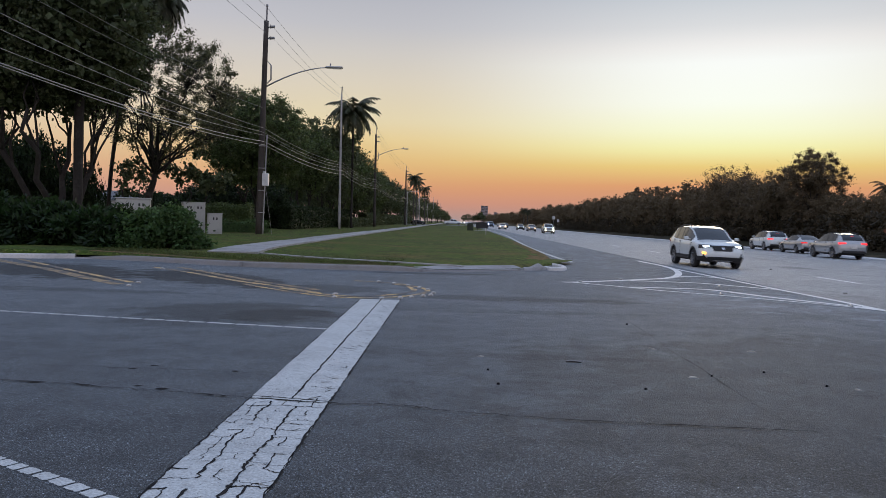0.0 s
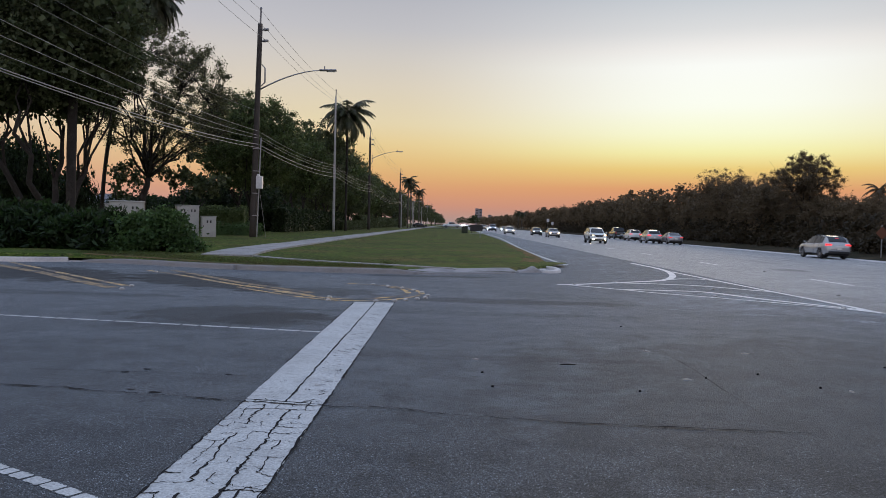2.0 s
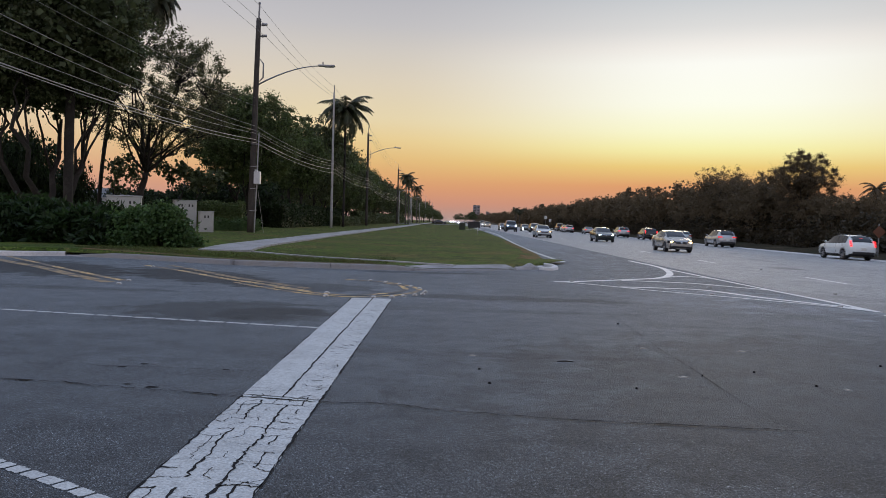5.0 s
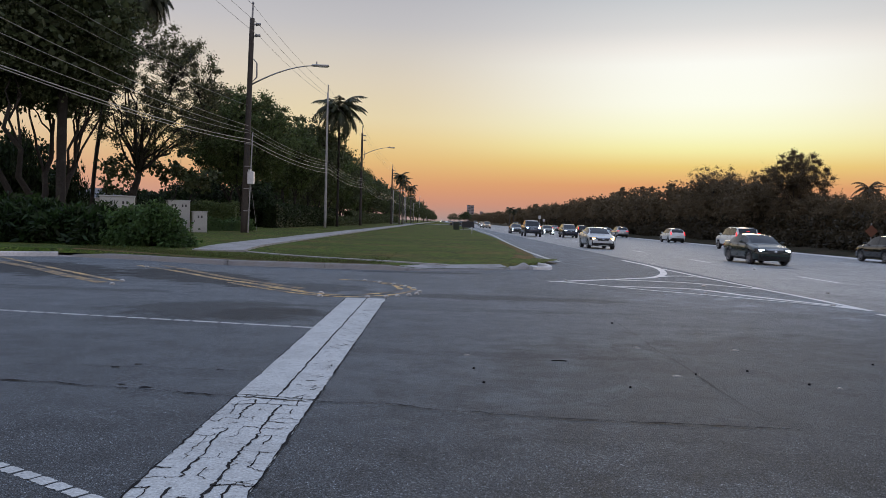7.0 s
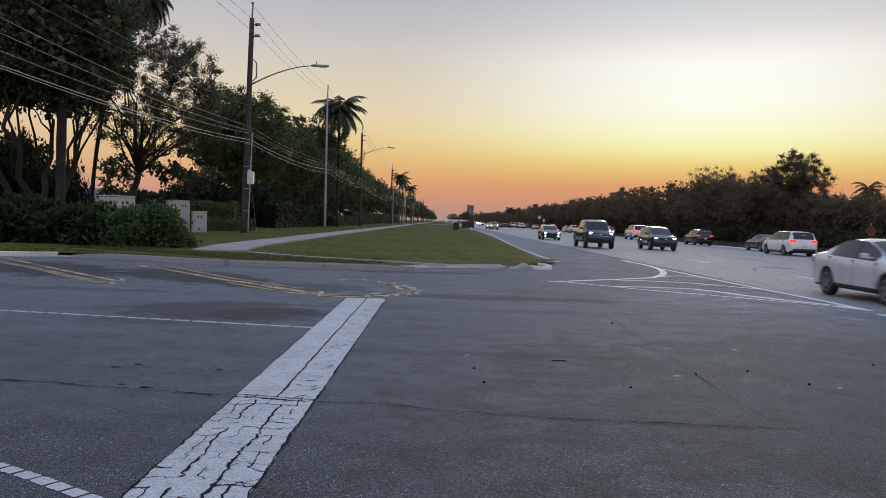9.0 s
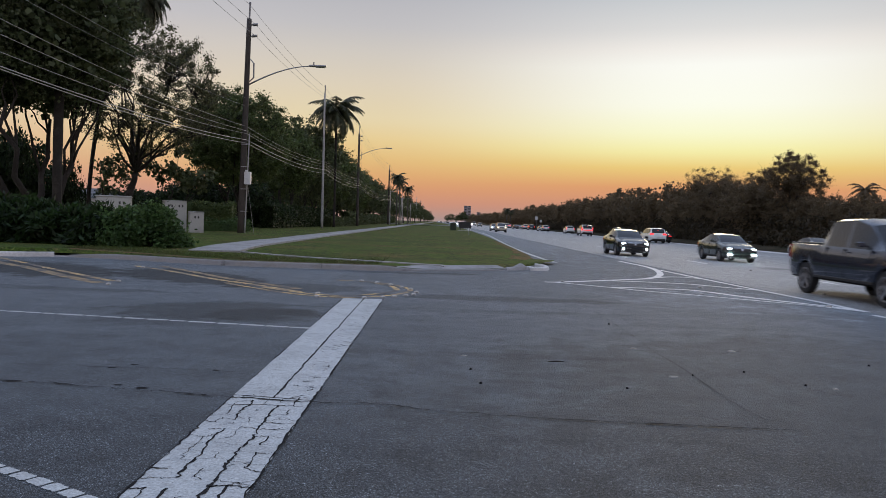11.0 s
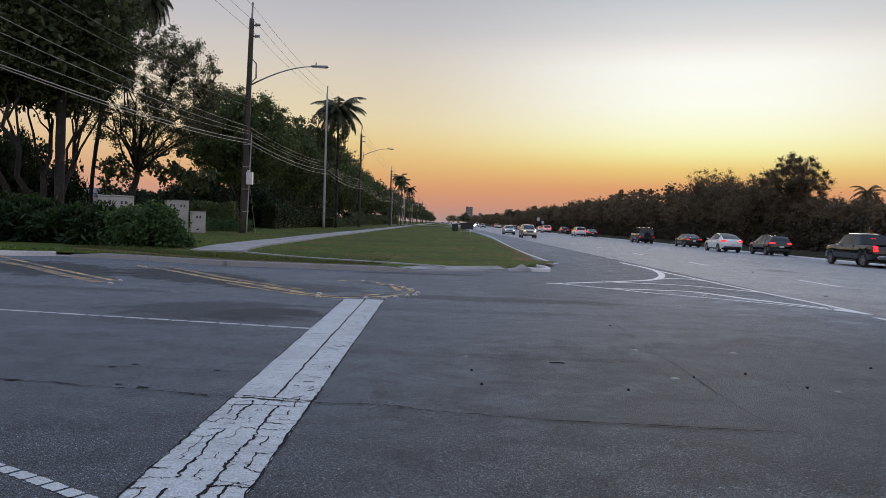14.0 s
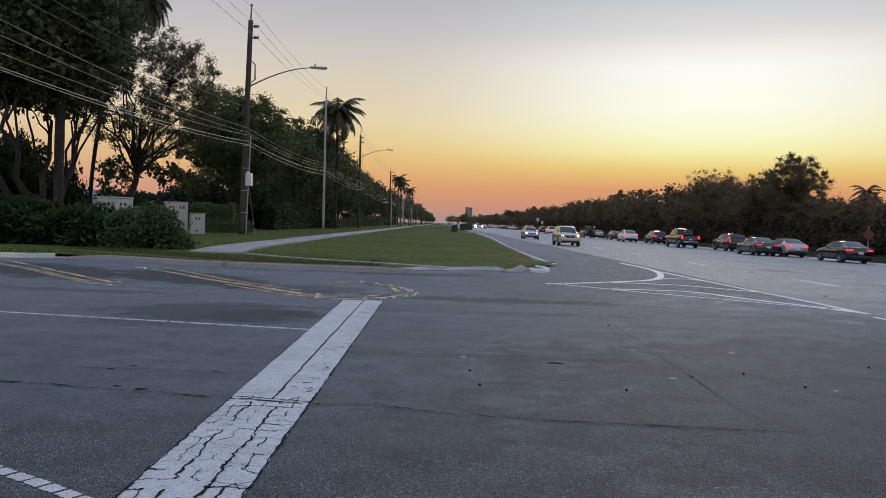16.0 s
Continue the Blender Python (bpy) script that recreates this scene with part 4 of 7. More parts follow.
for i in range(len(el) - 1):
    for k in range(4):
        k2 = (k + 1) % 4
        fs.append((i * 4 + k, i * 4 + k2, i * 4 + 4 + k2, i * 4 + 4 + k))
tagged(mesh_object("edging", vs, fs, CONCRETE), "thin concrete edging in the grass", "edging", kind="structure")
# bare soil and dead grass along the road's edge
ln = [p for p in smooth_line([(x, y, 0) for x, y in EDGE], 24) if p.y < 62]
vs, fs = [], []
for p in ln:
    wd = (0.75 + 0.5 * noise.noise(Vector((p.y * 0.4, 2, 7)))) * (1.9 if p.y < 35 else 1.0)
    for c in (0.0, 0.08, 0.25, 0.6, 1.0):
        d = 0.05 + wd * c
        zz = 0.012 + (verge_height(p.x - d, p.y) - 0.012) * min(d, 1.0) ** 0.5
        vs.append((p.x - 0.05 - d, p.y, zz + (0.012 if c < 1 else -0.05)))
for i in range(len(ln) - 1):
    for k in range(4):
        fs.append((i * 5 + k, (i + 1) * 5 + k, (i + 1) * 5 + k + 1, i * 5 + k + 1))
tagged(mesh_object("soil_strip", vs, fs, DRY_GRASS), "bare brown soil along the edge of the verge", "soil", kind="structure")
# broken kerb at the nose: a heaved lump and a bent end piece
sh = Shell()
n = 14
for k in range(n + 1):
    u = k / n
    hgt = 0.10 + 0.13 * math.exp(-((u - 0.62) / 0.22) ** 2) * (1 + 0.25 * noise.noise(Vector((u * 9, 1, 0))))
    cx, cy = 2.20 + 0.80 * u, 25.75 + 0.45 * u
    w = 0.22 + 0.05 * noise.noise(Vector((u * 6, 5, 0)))
    for dy, z in ((-w, -0.02), (-w * 0.9, hgt * 0.7), (-w * 0.4, hgt), (w * 0.5, hgt * 0.95), (w, hgt * 0.6), (w * 1.1, -0.02)):
        sh.v.append((cx + 0.02 * noise.noise(Vector((k, dy, z))), cy + dy, z))
sh.f = [(i * 6 + k, (i + 1) * 6 + k, (i + 1) * 6 + k + 1, i * 6 + k + 1) for i in range(n) for k in range(5)] + [(0, 1, 2, 3, 4, 5), tuple(n * 6 + k for k in (5, 4, 3, 2, 1, 0))]
tagged(sh.done("kerb_lump", CONCRETE, smooth=True), "heaved pale concrete lump at the kerb's end", "kerb", kind="structure")
line = smooth_line([(2.98, 26.4, 0), (3.2, 25.95, 0), (3.5, 26.1, 0), (3.7, 26.9, 0), (3.68, 27.9, 0), (3.5, 28.5, 0)], 6)
tagged(sweep("kerb_end", line, [(-0.10, 0.0), (-0.08, 0.09), (-0.03, 0.115), (0.06, 0.115), (0.09, 0.08), (0.10, 0.0)], PALE_CONCRETE), "rounded broken concrete kerb end", "kerb", kind="structure")
# ---- trees, shrubs ----
UP = Vector((0, 0, 1))


def leaf_cloud(rng, centres, radii, per, size, squash=0.8, up=0.35, slim=0.45, reach=1.3):
    """Many small folded leaves scattered in clumps. Returns vertices and faces as arrays."""
    cs, rs = np.array(centres), np.array(radii)
    n = len(cs) * per
    c = np.repeat(cs, per, 0)
    r = np.repeat(rs, per)[:, None]
    d = rng.normal(size=(n, 3))
    d /= np.linalg.norm(d, axis=1)[:, None]
    rad = np.minimum(np.abs(rng.normal(size=(n, 1))) * 0.52 + 0.08, reach * (0.85 + 0.15 * rng.random((n, 1))))
    p = c + d * rad * r * np.array([1, 1, squash])
    ax = rng.normal(size=(n, 3)) * 0.8 + d * 0.7
    ax[:, 2] -= 0.25
    ax /= np.linalg.norm(ax, axis=1)[:, None]
    nz = rng.normal(size=(n, 3)) * 0.7 + np.array([0, 0, up])
    side = np.cross(ax, nz)
    side /= np.linalg.norm(side, axis=1)[:, None] + 1e-9
    s = size * (0.6 + 0.8 * rng.random((n, 1)))
    v = np.empty((n, 4, 3))
    v[:, 0] = p
    v[:, 1] = p + ax * s * 0.5 + side * s * slim
    v[:, 2] = p + ax * s
    v[:, 3] = p + ax * s * 0.5 - side * s * slim
    f = np.arange(n * 4).reshape(n, 4)
    return v.reshape(-1, 3), f


def cloud_object(name, v, f, mat, parent=None, label=""):
    me = bpy.data.meshes.new(name)
    me.vertices.add(len(v))
    me.vertices.foreach_set("co", np.ascontiguousarray(v, dtype=np.float32).ravel())
    n = len(f)
    me.loops.add(n * 4)
    me.loops.foreach_set("vertex_index", np.ascontiguousarray(f, dtype=np.int32).ravel())
    me.polygons.add(n)
    me.polygons.foreach_set("loop_start", np.arange(0, n * 4, 4, dtype=np.int32))
    me.update(calc_edges=True)
    me.materials.append(mat)
    ob = new(name, me)
    if parent is not None:
        ob.parent = parent
    if label:
        ob["label"] = label
    return ob


def bent(rng, a, b, n=5, wob=0.08, droop=0.0):
    """A crooked way from a to b."""
    a, b = Vector(a), Vector(b)
    L = (b - a).length
    out = []
    for i in range(n + 1):
        t = i / n
        p = a.lerp(b, t)
        if 0 < i < n:
            p += Vector(rng.normal(size=3)) * wob * L
        p.z += droop * L * math.sin(math.pi * t)
        out.append(p)
    return out


def tree(rng, name, m, label, height=10.0, crown_r=4.0, crown_base=3.0, clumps=40, per=400, leaf=0.22, clump_r=1.1, trunk_r=0.22, stems=1, stem_lean=0.25,
         leaves=None, hollow=0.35, top=1.0, fork=0.45, slim=0.45, group="", squash=0.8, shift=(0.0, 0.0), twigs=3, core=0.0):
    """A tree with tapered stems, limbs that end in clumps of leaves, and gaps between the clumps. core: how much of the crown is closed by its inner foliage."""
    t = empty(name, m)
    ch = height - crown_base
    centres, radii = [], []
    for _ in range(clumps):
        while True:
            d = Vector(rng.uniform(-1, 1, 3))
            if hollow < d.length < 1:
                break
        wide = (1 - 0.35 * max(d.z, 0) * top)
        centres.append((shift[0] + d.x * crown_r * wide * 0.88, shift[1] + d.y * crown_r * wide * 0.88, crown_base + ch * (0.5 + 0.44 * d.z)))
        radii.append(clump_r * rng.uniform(0.6, 1.25))
    sh = Shell()
    heads = []
    for s in range(stems):
        a = 2 * math.pi * s / stems + rng.uniform(0, 1)
        lean = stem_lean * (0 if stems == 1 else 1)
        base = Vector((math.cos(a) * trunk_r * 1.2 * (stems > 1), math.sin(a) * trunk_r * 1.2 * (stems > 1), -0.15))
        head = Vector((shift[0] * 0.6 + math.cos(a) * lean * height, shift[1] * 0.6 + math.sin(a) * lean * height, crown_base + ch * fork))
        ln = bent(rng, base, head, 6, 0.03)
        rr = [trunk_r * (1.35 if i == 0 else 1 - 0.10 * i) / (stems ** 0.35) for i in range(7)]
        sh.tube(ln, rr, 9 if twigs > 2 else 5)
        heads.append((ln, rr))
    # a few main limbs, then thin branches from the limbs to the clumps
    limbs = []
    picks = rng.permutation(len(centres))[:max(4, len(centres) // 12)]
    for i in picks:
        c = Vector(centres[i])
        ln, rr = min(heads, key=lambda h: (h[0][-1] - c).length)
        k = int(rng.integers(3, 7)) if stems > 1 or twigs < 3 else 6
        start = ln[k] if c.z > ln[k].z - 0.3 else ln[3 if stems > 1 else 5]
        end = start.lerp(c, 0.82)
        b = bent(rng, start, end, 6, 0.03, 0.06)
        r0 = min(rr[k] * 0.6, 0.05 + 0.022 * (c - start).length)
        sh.tube(b, [r0 * (1 - 0.12 * q) for q in range(7)], 6 if twigs > 2 else 3)
        limbs.append((b, r0))
    for c, r in zip(centres, radii):
        c = Vector(c)
        b, r0 = min(limbs, key=lambda q: min((q[0][4] - c).length, (q[0][6] - c).length))
        st = min((b[2], b[4], b[6]), key=lambda q: (q - c).length)
        rb = max(0.012, r0 * 0.3)
        br = bent(rng, st, c, 4, 0.07, 0.03)
        sh.tube(br, [rb * (1 - 0.18 * q) for q in range(5)], 4 if twigs > 2 else 3)
        for _ in range(twigs):
            q = c + Vector(rng.normal(size=3)) * r * 0.7
            sh.tube(bent(rng, br[2], q, 3, 0.08), [rb * 0.5, rb * 0.4, rb * 0.3, rb * 0.15], 3)
    sh.done("trunk", BARK, t, smooth=True)
    v, f = leaf_cloud(rng, centres, radii, per, leaf, squash, slim=slim)
    if core:
        # inner foliage: ragged leaf sprays that lie close together round the limbs
        u = rng.normal(size=(int(3.2 * clumps * core), 3))
        u /= np.linalg.norm(u, axis=1)[:, None]
        u *= (rng.uniform(0.25, 0.80, (len(u), 1))) * core
        cc = np.stack([shift[0] + u[:, 0] * crown_r, shift[1] + u[:, 1] * crown_r, crown_base + ch * 0.5 + u[:, 2] * ch * 0.5], 1)
        v2, f2 = leaf_cloud(rng, cc, np.full(len(cc), clump_r * 0.8), 9, min(0.42, clump_r * 0.42), 0.8, slim=0.5)
        v, f = np.concatenate([v, v2]), np.concatenate([f, f2 + len(v)])
    cloud_object("crown", v, f, leaves or LEAF_DARK, t)
    return tagged(t, label, "tree", group)


def palm(rng, name, m, label, height=12.0, fronds=22, length=2.6, trunk_r=0.17, lean=0.0, group="", bark=None, leaflet=0.26, leaves=None):
    """A palm: ringed trunk and arching fronds with hanging leaflets."""
    t = empty(name, m)
    sh = Shell()
    pts = [Vector((lean * (i / 14) ** 2, 0, -0.15 + height * i / 14)) for i in range(15)]
    sh.tube(pts, [trunk_r * (1.5 if i == 0 else 1.0 + 0.06 * (i % 2)) for i in range(15)], 10)
    sh.done("trunk", bark or PALM_BARK, t, smooth=True)
    topc = pts[-1]
    for k in range(fronds):
        a = 2.4 * k
        rise = 1.15 - 1.75 * (k / fronds) + rng.uniform(-0.1, 0.1)
        d = Vector((math.cos(a), math.sin(a), 0))
        line, p, ang = [topc.copy()], topc.copy(), rise
        L = length * rng.uniform(0.85, 1.1)
        for i in range(10):
            p = p + (d * math.cos(ang) + UP * math.sin(ang)) * L / 10
            ang -= 0.175
            line.append(p.copy())
        fs = Shell()
        fs.tube(line, [0.03 * (1 - 0.085 * i) for i in range(11)], 4)
        for i in range(1, 11):
            for u in (0.0, 0.25, 0.5, 0.75):
                q = line[i - 1].lerp(line[i], u)
                tang = (line[i] - line[i - 1]).normalized()
                s = tang.cross(UP).normalized()
                ll = L * leaflet * math.sin(math.pi * min(0.12 + (i + u) / 12.5, 1)) + 0.08
                for sg in (-1, 1):
                    o = (s * sg * 0.75 + tang * 0.45 - UP * rng.uniform(0.25, 0.75)).normalized()
                    w = tang * 0.016 * L
                    fs.add([q - w, q + w, q + o * ll * 0.6 + w * 0.8 - UP * 0.02, q + o * ll - UP * 0.06 * ll], [(0, 1, 2, 3)])
        fs.done("frond", leaves or LEAF_PALM, t)
    return tagged(t, label, "palm tree", group)


def shrub(rng, name, x, y, z, rx, ry, h, label, clumps=26, per=260, leaf=0.15, mat=None, clump_r=0.38, slim=0.3, group="shrubs in front of the trees", cat="shrub"):
    """A low dense shrub: stems from the ground and clumps of leaves over a dome."""
    t = empty(name, pose(x, y, z))
    cs, rs = [], []
    sh = Shell()
    for _ in range(clumps):
        a, e = rng.uniform(0, 2 * math.pi), rng.uniform(0.02, 1.0)
        q = math.sqrt(max(0.0, 1 - e * e)) * rng.uniform(0.55, 1.0)
        c = Vector((math.cos(a) * rx * q, math.sin(a) * ry * q, h * e * rng.uniform(0.75, 0.95)))
        c.z = max(c.z, 0.2)
        cs.append(tuple(c))
        rs.append(clump_r * rng.uniform(0.7, 1.4))
        sh.tube(bent(rng, (c.x * 0.3, c.y * 0.3, -0.1), c, 4, 0.05, 0.1), [0.03, 0.025, 0.02, 0.014, 0.006], 3)
    sh.done("woody_core", BARK, t)
    v, f = leaf_cloud(rng, cs, rs, per, leaf, 0.85, 0.6, slim)
    v[:, 2] = np.maximum(v[:, 2], 0.0)
    cloud_object("foliage", v, f, mat or LEAF_BUSH, t)
    return tagged(t, label, cat, group)


def hedge(rng, name, x0, y0, x1, y1, w, h, z, label, mat, leaf=0.12, dens=90, cat="hedge", ragged=0.0):
    """A clipped hedge: a dense core and leaves all over its faces. ragged: how uneven its top is."""
    L = math.hypot(x1 - x0, y1 - y0)
    t = empty(name, pose(x0, y0, z, 0, 0, math.degrees(math.atan2(y1 - y0, x1 - x0))))
    c = Shell()
    c.box(0.1, -w / 2 + 0.12, -0.1, L - 0.1, w / 2 - 0.12, (h - 0.15) * (1 - ragged), 0.05)
    c.done("inner_foliage", mat, t)
    n = int(dens * (L * h * 2 + L * w + 2 * w * h))
    k = rng.integers(0, 10, n)
    p = np.stack([rng.random(n) * L, (rng.random(n) - 0.5) * w, rng.random(n) * h], 1)
    p[k < 4, 1] = -w / 2
    p[(k >= 4) & (k < 6), 1] = w / 2
    p[(k >= 6) & (k < 9), 2] = h
    p[k == 9, 0] = np.where(rng.random((k == 9).sum()) < 0.5, 0, L)
    p += rng.normal(size=(n, 3)) * 0.07
    p += 0.10 * np.sin(p[:, [1, 2, 0]] * 2.3 + 1.0)
    p[:, 2] *= 1 - ragged * (0.5 + 0.30 * np.sin(p[:, 0] * 0.9 + z) + 0.25 * np.sin(p[:, 0] * 2.1 + 1.3))
    p[:, 2] = np.maximum(p[:, 2], 0.02)
    v, f = leaf_cloud(rng, p, np.full(n, 0.05), 1, leaf, 1.0, 0.5, 0.42)
    cloud_object("foliage", v, f, mat, t)
    return tagged(t, label, cat)


R1 = np.random.default_rng(11)
# left side, nearest first: shrubs along the kerb
for x, y, rx, ry, h, n, m in ((-24.0, 37.0, 2.6, 2.4, 2.45, 34, 0), (-20.9, 35.8, 2.4, 2.2, 2.25, 34, 0), (-19.2, 33.0, 1.7, 1.6, 1.6, 26, 0), (-17.5, 34.2, 2.1, 1.9, 1.75, 34, 0), (-15.3, 33.4, 1.7, 1.6, 1.5, 28, 0), (-13.5, 33.8, 1.5, 1.5, 1.55, 28, 1), (-12.2, 34.2, 1.3, 1.4, 1.65, 30, 1), (-16.5, 38.4, 2.2, 2.0, 1.6, 26, 0), (-21.8, 31.4, 1.9, 1.5, 1.5, 26, 0), (-14.6, 37.0, 1.6, 1.5, 1.6, 24, 1)):
    if y < 36:
        x, y, rx, ry, h = x * 0.92, y * 0.90, rx * 0.95, ry * 0.95, h * 0.96
    shrub(R1, "shrub", x, y, 0.2, rx, ry, h, "dense dark green shrub with drooping leaves" if not m else "glossy green shrub with small rounded leaves", n + 8, 330 if m else 230, 0.15 if m else 0.30, LEAF_BUSH if m else LEAF_SHRUB, 0.40, 0.30 if m else 0.15)
hedge(R1, "hedge", -18.6, 60.0, -15.2, 62.0, 1.0, 0.95, 0.25, "low clipped shrub row beside the pole", LEAF_BUSH, 0.12, 110)
hedge(R1, "hedge", -24.5, 70.0, -18.8, 71.0, 1.6, 2.3, 0.25, "tall clipped green hedge", LEAF_MID, 0.15, 90)
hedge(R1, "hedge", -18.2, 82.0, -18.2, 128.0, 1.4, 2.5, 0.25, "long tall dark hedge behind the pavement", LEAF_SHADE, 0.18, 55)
hedge(R1, "hedge", -16.2, 112.0, -16.2, 150.0, 1.2, 1.3, 0.25, "low dark hedge beside the pavement", LEAF_DARK, 0.2, 45)
hedge(R1, "hedge", -18.4, 150.0, -18.4, 300.0, 1.6, 2.4, 0.25, "long dark hedge under the tree row", LEAF_DARK, 0.3, 22)
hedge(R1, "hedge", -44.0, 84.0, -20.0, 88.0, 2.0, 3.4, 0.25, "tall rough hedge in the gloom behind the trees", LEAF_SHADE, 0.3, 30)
# trees behind the shrubs
tree(R1, "fig_tree", pose(-25.2, 48, 0.25), "large dark fig tree with several leaning trunks", 19.5, 7.8, 6.4, 330, 290, 0.19, 1.15, 0.40, 4, 0.18, LEAF_DARK, 0.15, 0.25, 0.06, shift=(-0.9, 0), core=1.08)
tree(R1, "fig_tree", pose(-32.0, 50, 0.25), "large dark fig tree behind the shrubs", 18, 7.2, 6.4, 120, 260, 0.24, 1.3, 0.36, 3, 0.12, LEAF_DARK, 0.2, 0.4, 0.15, core=1.05)
palm(R1, "fan_palm", pose(-23.3, 47.4, 0.25), "tall palm with dark trunk and drooping old fronds", 15.9, 46, 2.3, 0.27, 0.3, bark=BARK)
palm(R1, "fan_palm", pose(-28.2, 62.4, 0.25), "tall palm with a skirt of hanging fronds", 19.0, 96, 3.5, 0.15, 3.6, bark=BARK)
tree(R1, "leafy_tree", pose(-23.6, 58, 0.25), "open-crowned tree with thin light leaves and dark limbs", 15.9, 6.9, 4.8, 310, 152, 0.13, 0.64, 0.44, 1, 0.09, LEAF_OLIVE, 0.45, 0.35, -0.05, 0.34, shift=(1.5, 0), twigs=4)
tree(R1, "round_tree", pose(-20.5, 78, 0.25), "dense round-crowned green tree", 14.5, 6.3, 3.6, 280, 280, 0.13, 0.80, 0.3, 4, 0.07, LEAF_MID, 0.55, -0.35, 0.10, core=1.0)
tree(R1, "small_tree", pose(-20.8, 62, 0.25), "small crooked tree with large dark leaves", 6.6, 2.8, 2.8, 16, 70, 0.30, 0.6, 0.12, 2, 0.12, LEAF_DARK, 0.3, 0.5, 0.2)
tree(R1, "small_tree", pose(-25.6, 61, 0.25), "small crooked tree with sparse dark leaves", 7.0, 3.0, 2.6, 14, 60, 0.26, 0.7, 0.12, 3, 0.14, LEAF_DARK, 0.3, 0.5, 0.2)
tree(R1, "round_tree", pose(-19.8, 97, 0.25), "dense green tree beside the pavement", 13.9, 5.0, 3.4, 150, 220, 0.17, 0.95, 0.28, 3, 0.1, LEAF_MID, 0.5, 0.3, 0.12, core=0.95)
kinds = [tree(R1, "roadside_tree", pose(-19.1, 111, 0.25), "dark green broadleaf tree in the row beside the pavement", 17.2, 6.6, 2.0, 130, 100, 0.24, 1.0, 0.26, 3, 0.1, LEAF_DARK, 0.5, 0.4, 0.15, twigs=1, group="row of trees beside the pavement", core=0.95),
         tree(R1, "roadside_tree", pose(-19.6, 124, 0.25), "dark green broadleaf tree in the row beside the pavement", 15.8, 6.8, 2.0, 120, 100, 0.24, 1.05, 0.24, 2, 0.1, LEAF_MID, 0.5, 0.4, 0.15, twigs=1, group="row of trees beside the pavement", core=0.95),
         tree(R1, "roadside_tree", pose(-19.1, 138, 0.25), "dark green broadleaf tree in the row beside the pavement", 14.8, 6.4, 1.8, 120, 100, 0.24, 1.0, 0.24, 2, 0.1, LEAF_DARK, 0.5, 0.4, 0.15, twigs=1, group="row of trees beside the pavement", core=0.95)]
far_kind = tree(R1, "roadside_tree", pose(-20.5, 300, 0.25), "dark green broadleaf tree far along the pavement", 15.0, 6.6, 1.2, 44, 40, 0.55, 1.5, 0.24, 1, 0.1, LEAF_DARK, 0.45, 0.4, 0.25, twigs=0, group="row of trees beside the pavement", core=0.9)
y, k = 150.0, 0
while y < 1500:
    copy_thing(kinds[k % 3] if y < 200 else far_kind, pose(-19.2 - R1.uniform(-0.9, 1.4) + bend(min(y, 700)) * 0.6 + min(max(y - 300, 0) * 0.012, 5), y, 0.25, 0, 0, R1.uniform(0, 360)) @ Matrix.Scale(R1.uniform(0.80, 1.0), 4))
    y += 9 + y * 0.04
    k += 1
y = 118.0
while y < 260:
    copy_thing(far_kind, pose(-30.0 + R1.uniform(-2, 2), y, 0.25, 0, 0, R1.uniform(0, 360)) @ Matrix.Scale(0.86, 4))
    y += 11 + y * 0.02
    k += 1
palm(R1, "palm", pose(-14.9, 109, 0.2), "tall palm with drooping fronds", 16.4, 40, 4.5, 0.16, bark=BARK, leaflet=0.24)
palm(R1, "palm", pose(-12.3, 216, 0.2), "tall palm beside the pavement", 13.2, 24, 3.0, 0.17)
palm(R1, "palm", pose(-12.4, 232, 0.2), "tall palm beside the pavement", 12.6, 20, 3.2, 0.17)
palm(R1, "palm", pose(-11.2, 262, 0.2), "tall palm beside the pavement", 12.0, 18, 3.2, 0.17)
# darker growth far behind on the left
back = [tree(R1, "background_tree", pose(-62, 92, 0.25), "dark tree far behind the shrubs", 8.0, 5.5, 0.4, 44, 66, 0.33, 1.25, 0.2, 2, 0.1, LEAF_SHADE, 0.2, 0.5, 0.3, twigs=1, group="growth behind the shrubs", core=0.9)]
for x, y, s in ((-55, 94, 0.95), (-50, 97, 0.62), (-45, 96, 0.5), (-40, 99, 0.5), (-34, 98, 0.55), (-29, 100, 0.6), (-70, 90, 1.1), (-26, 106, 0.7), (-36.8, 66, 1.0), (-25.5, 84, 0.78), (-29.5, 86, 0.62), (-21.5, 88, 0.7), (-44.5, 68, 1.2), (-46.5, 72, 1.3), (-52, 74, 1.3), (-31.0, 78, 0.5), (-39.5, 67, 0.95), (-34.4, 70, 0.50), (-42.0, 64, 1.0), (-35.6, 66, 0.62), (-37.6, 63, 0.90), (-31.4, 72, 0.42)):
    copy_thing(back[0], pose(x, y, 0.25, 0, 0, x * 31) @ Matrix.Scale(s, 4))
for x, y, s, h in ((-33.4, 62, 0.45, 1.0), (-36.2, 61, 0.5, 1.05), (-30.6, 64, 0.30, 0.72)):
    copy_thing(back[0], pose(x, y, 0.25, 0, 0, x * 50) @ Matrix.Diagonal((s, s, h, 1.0)))
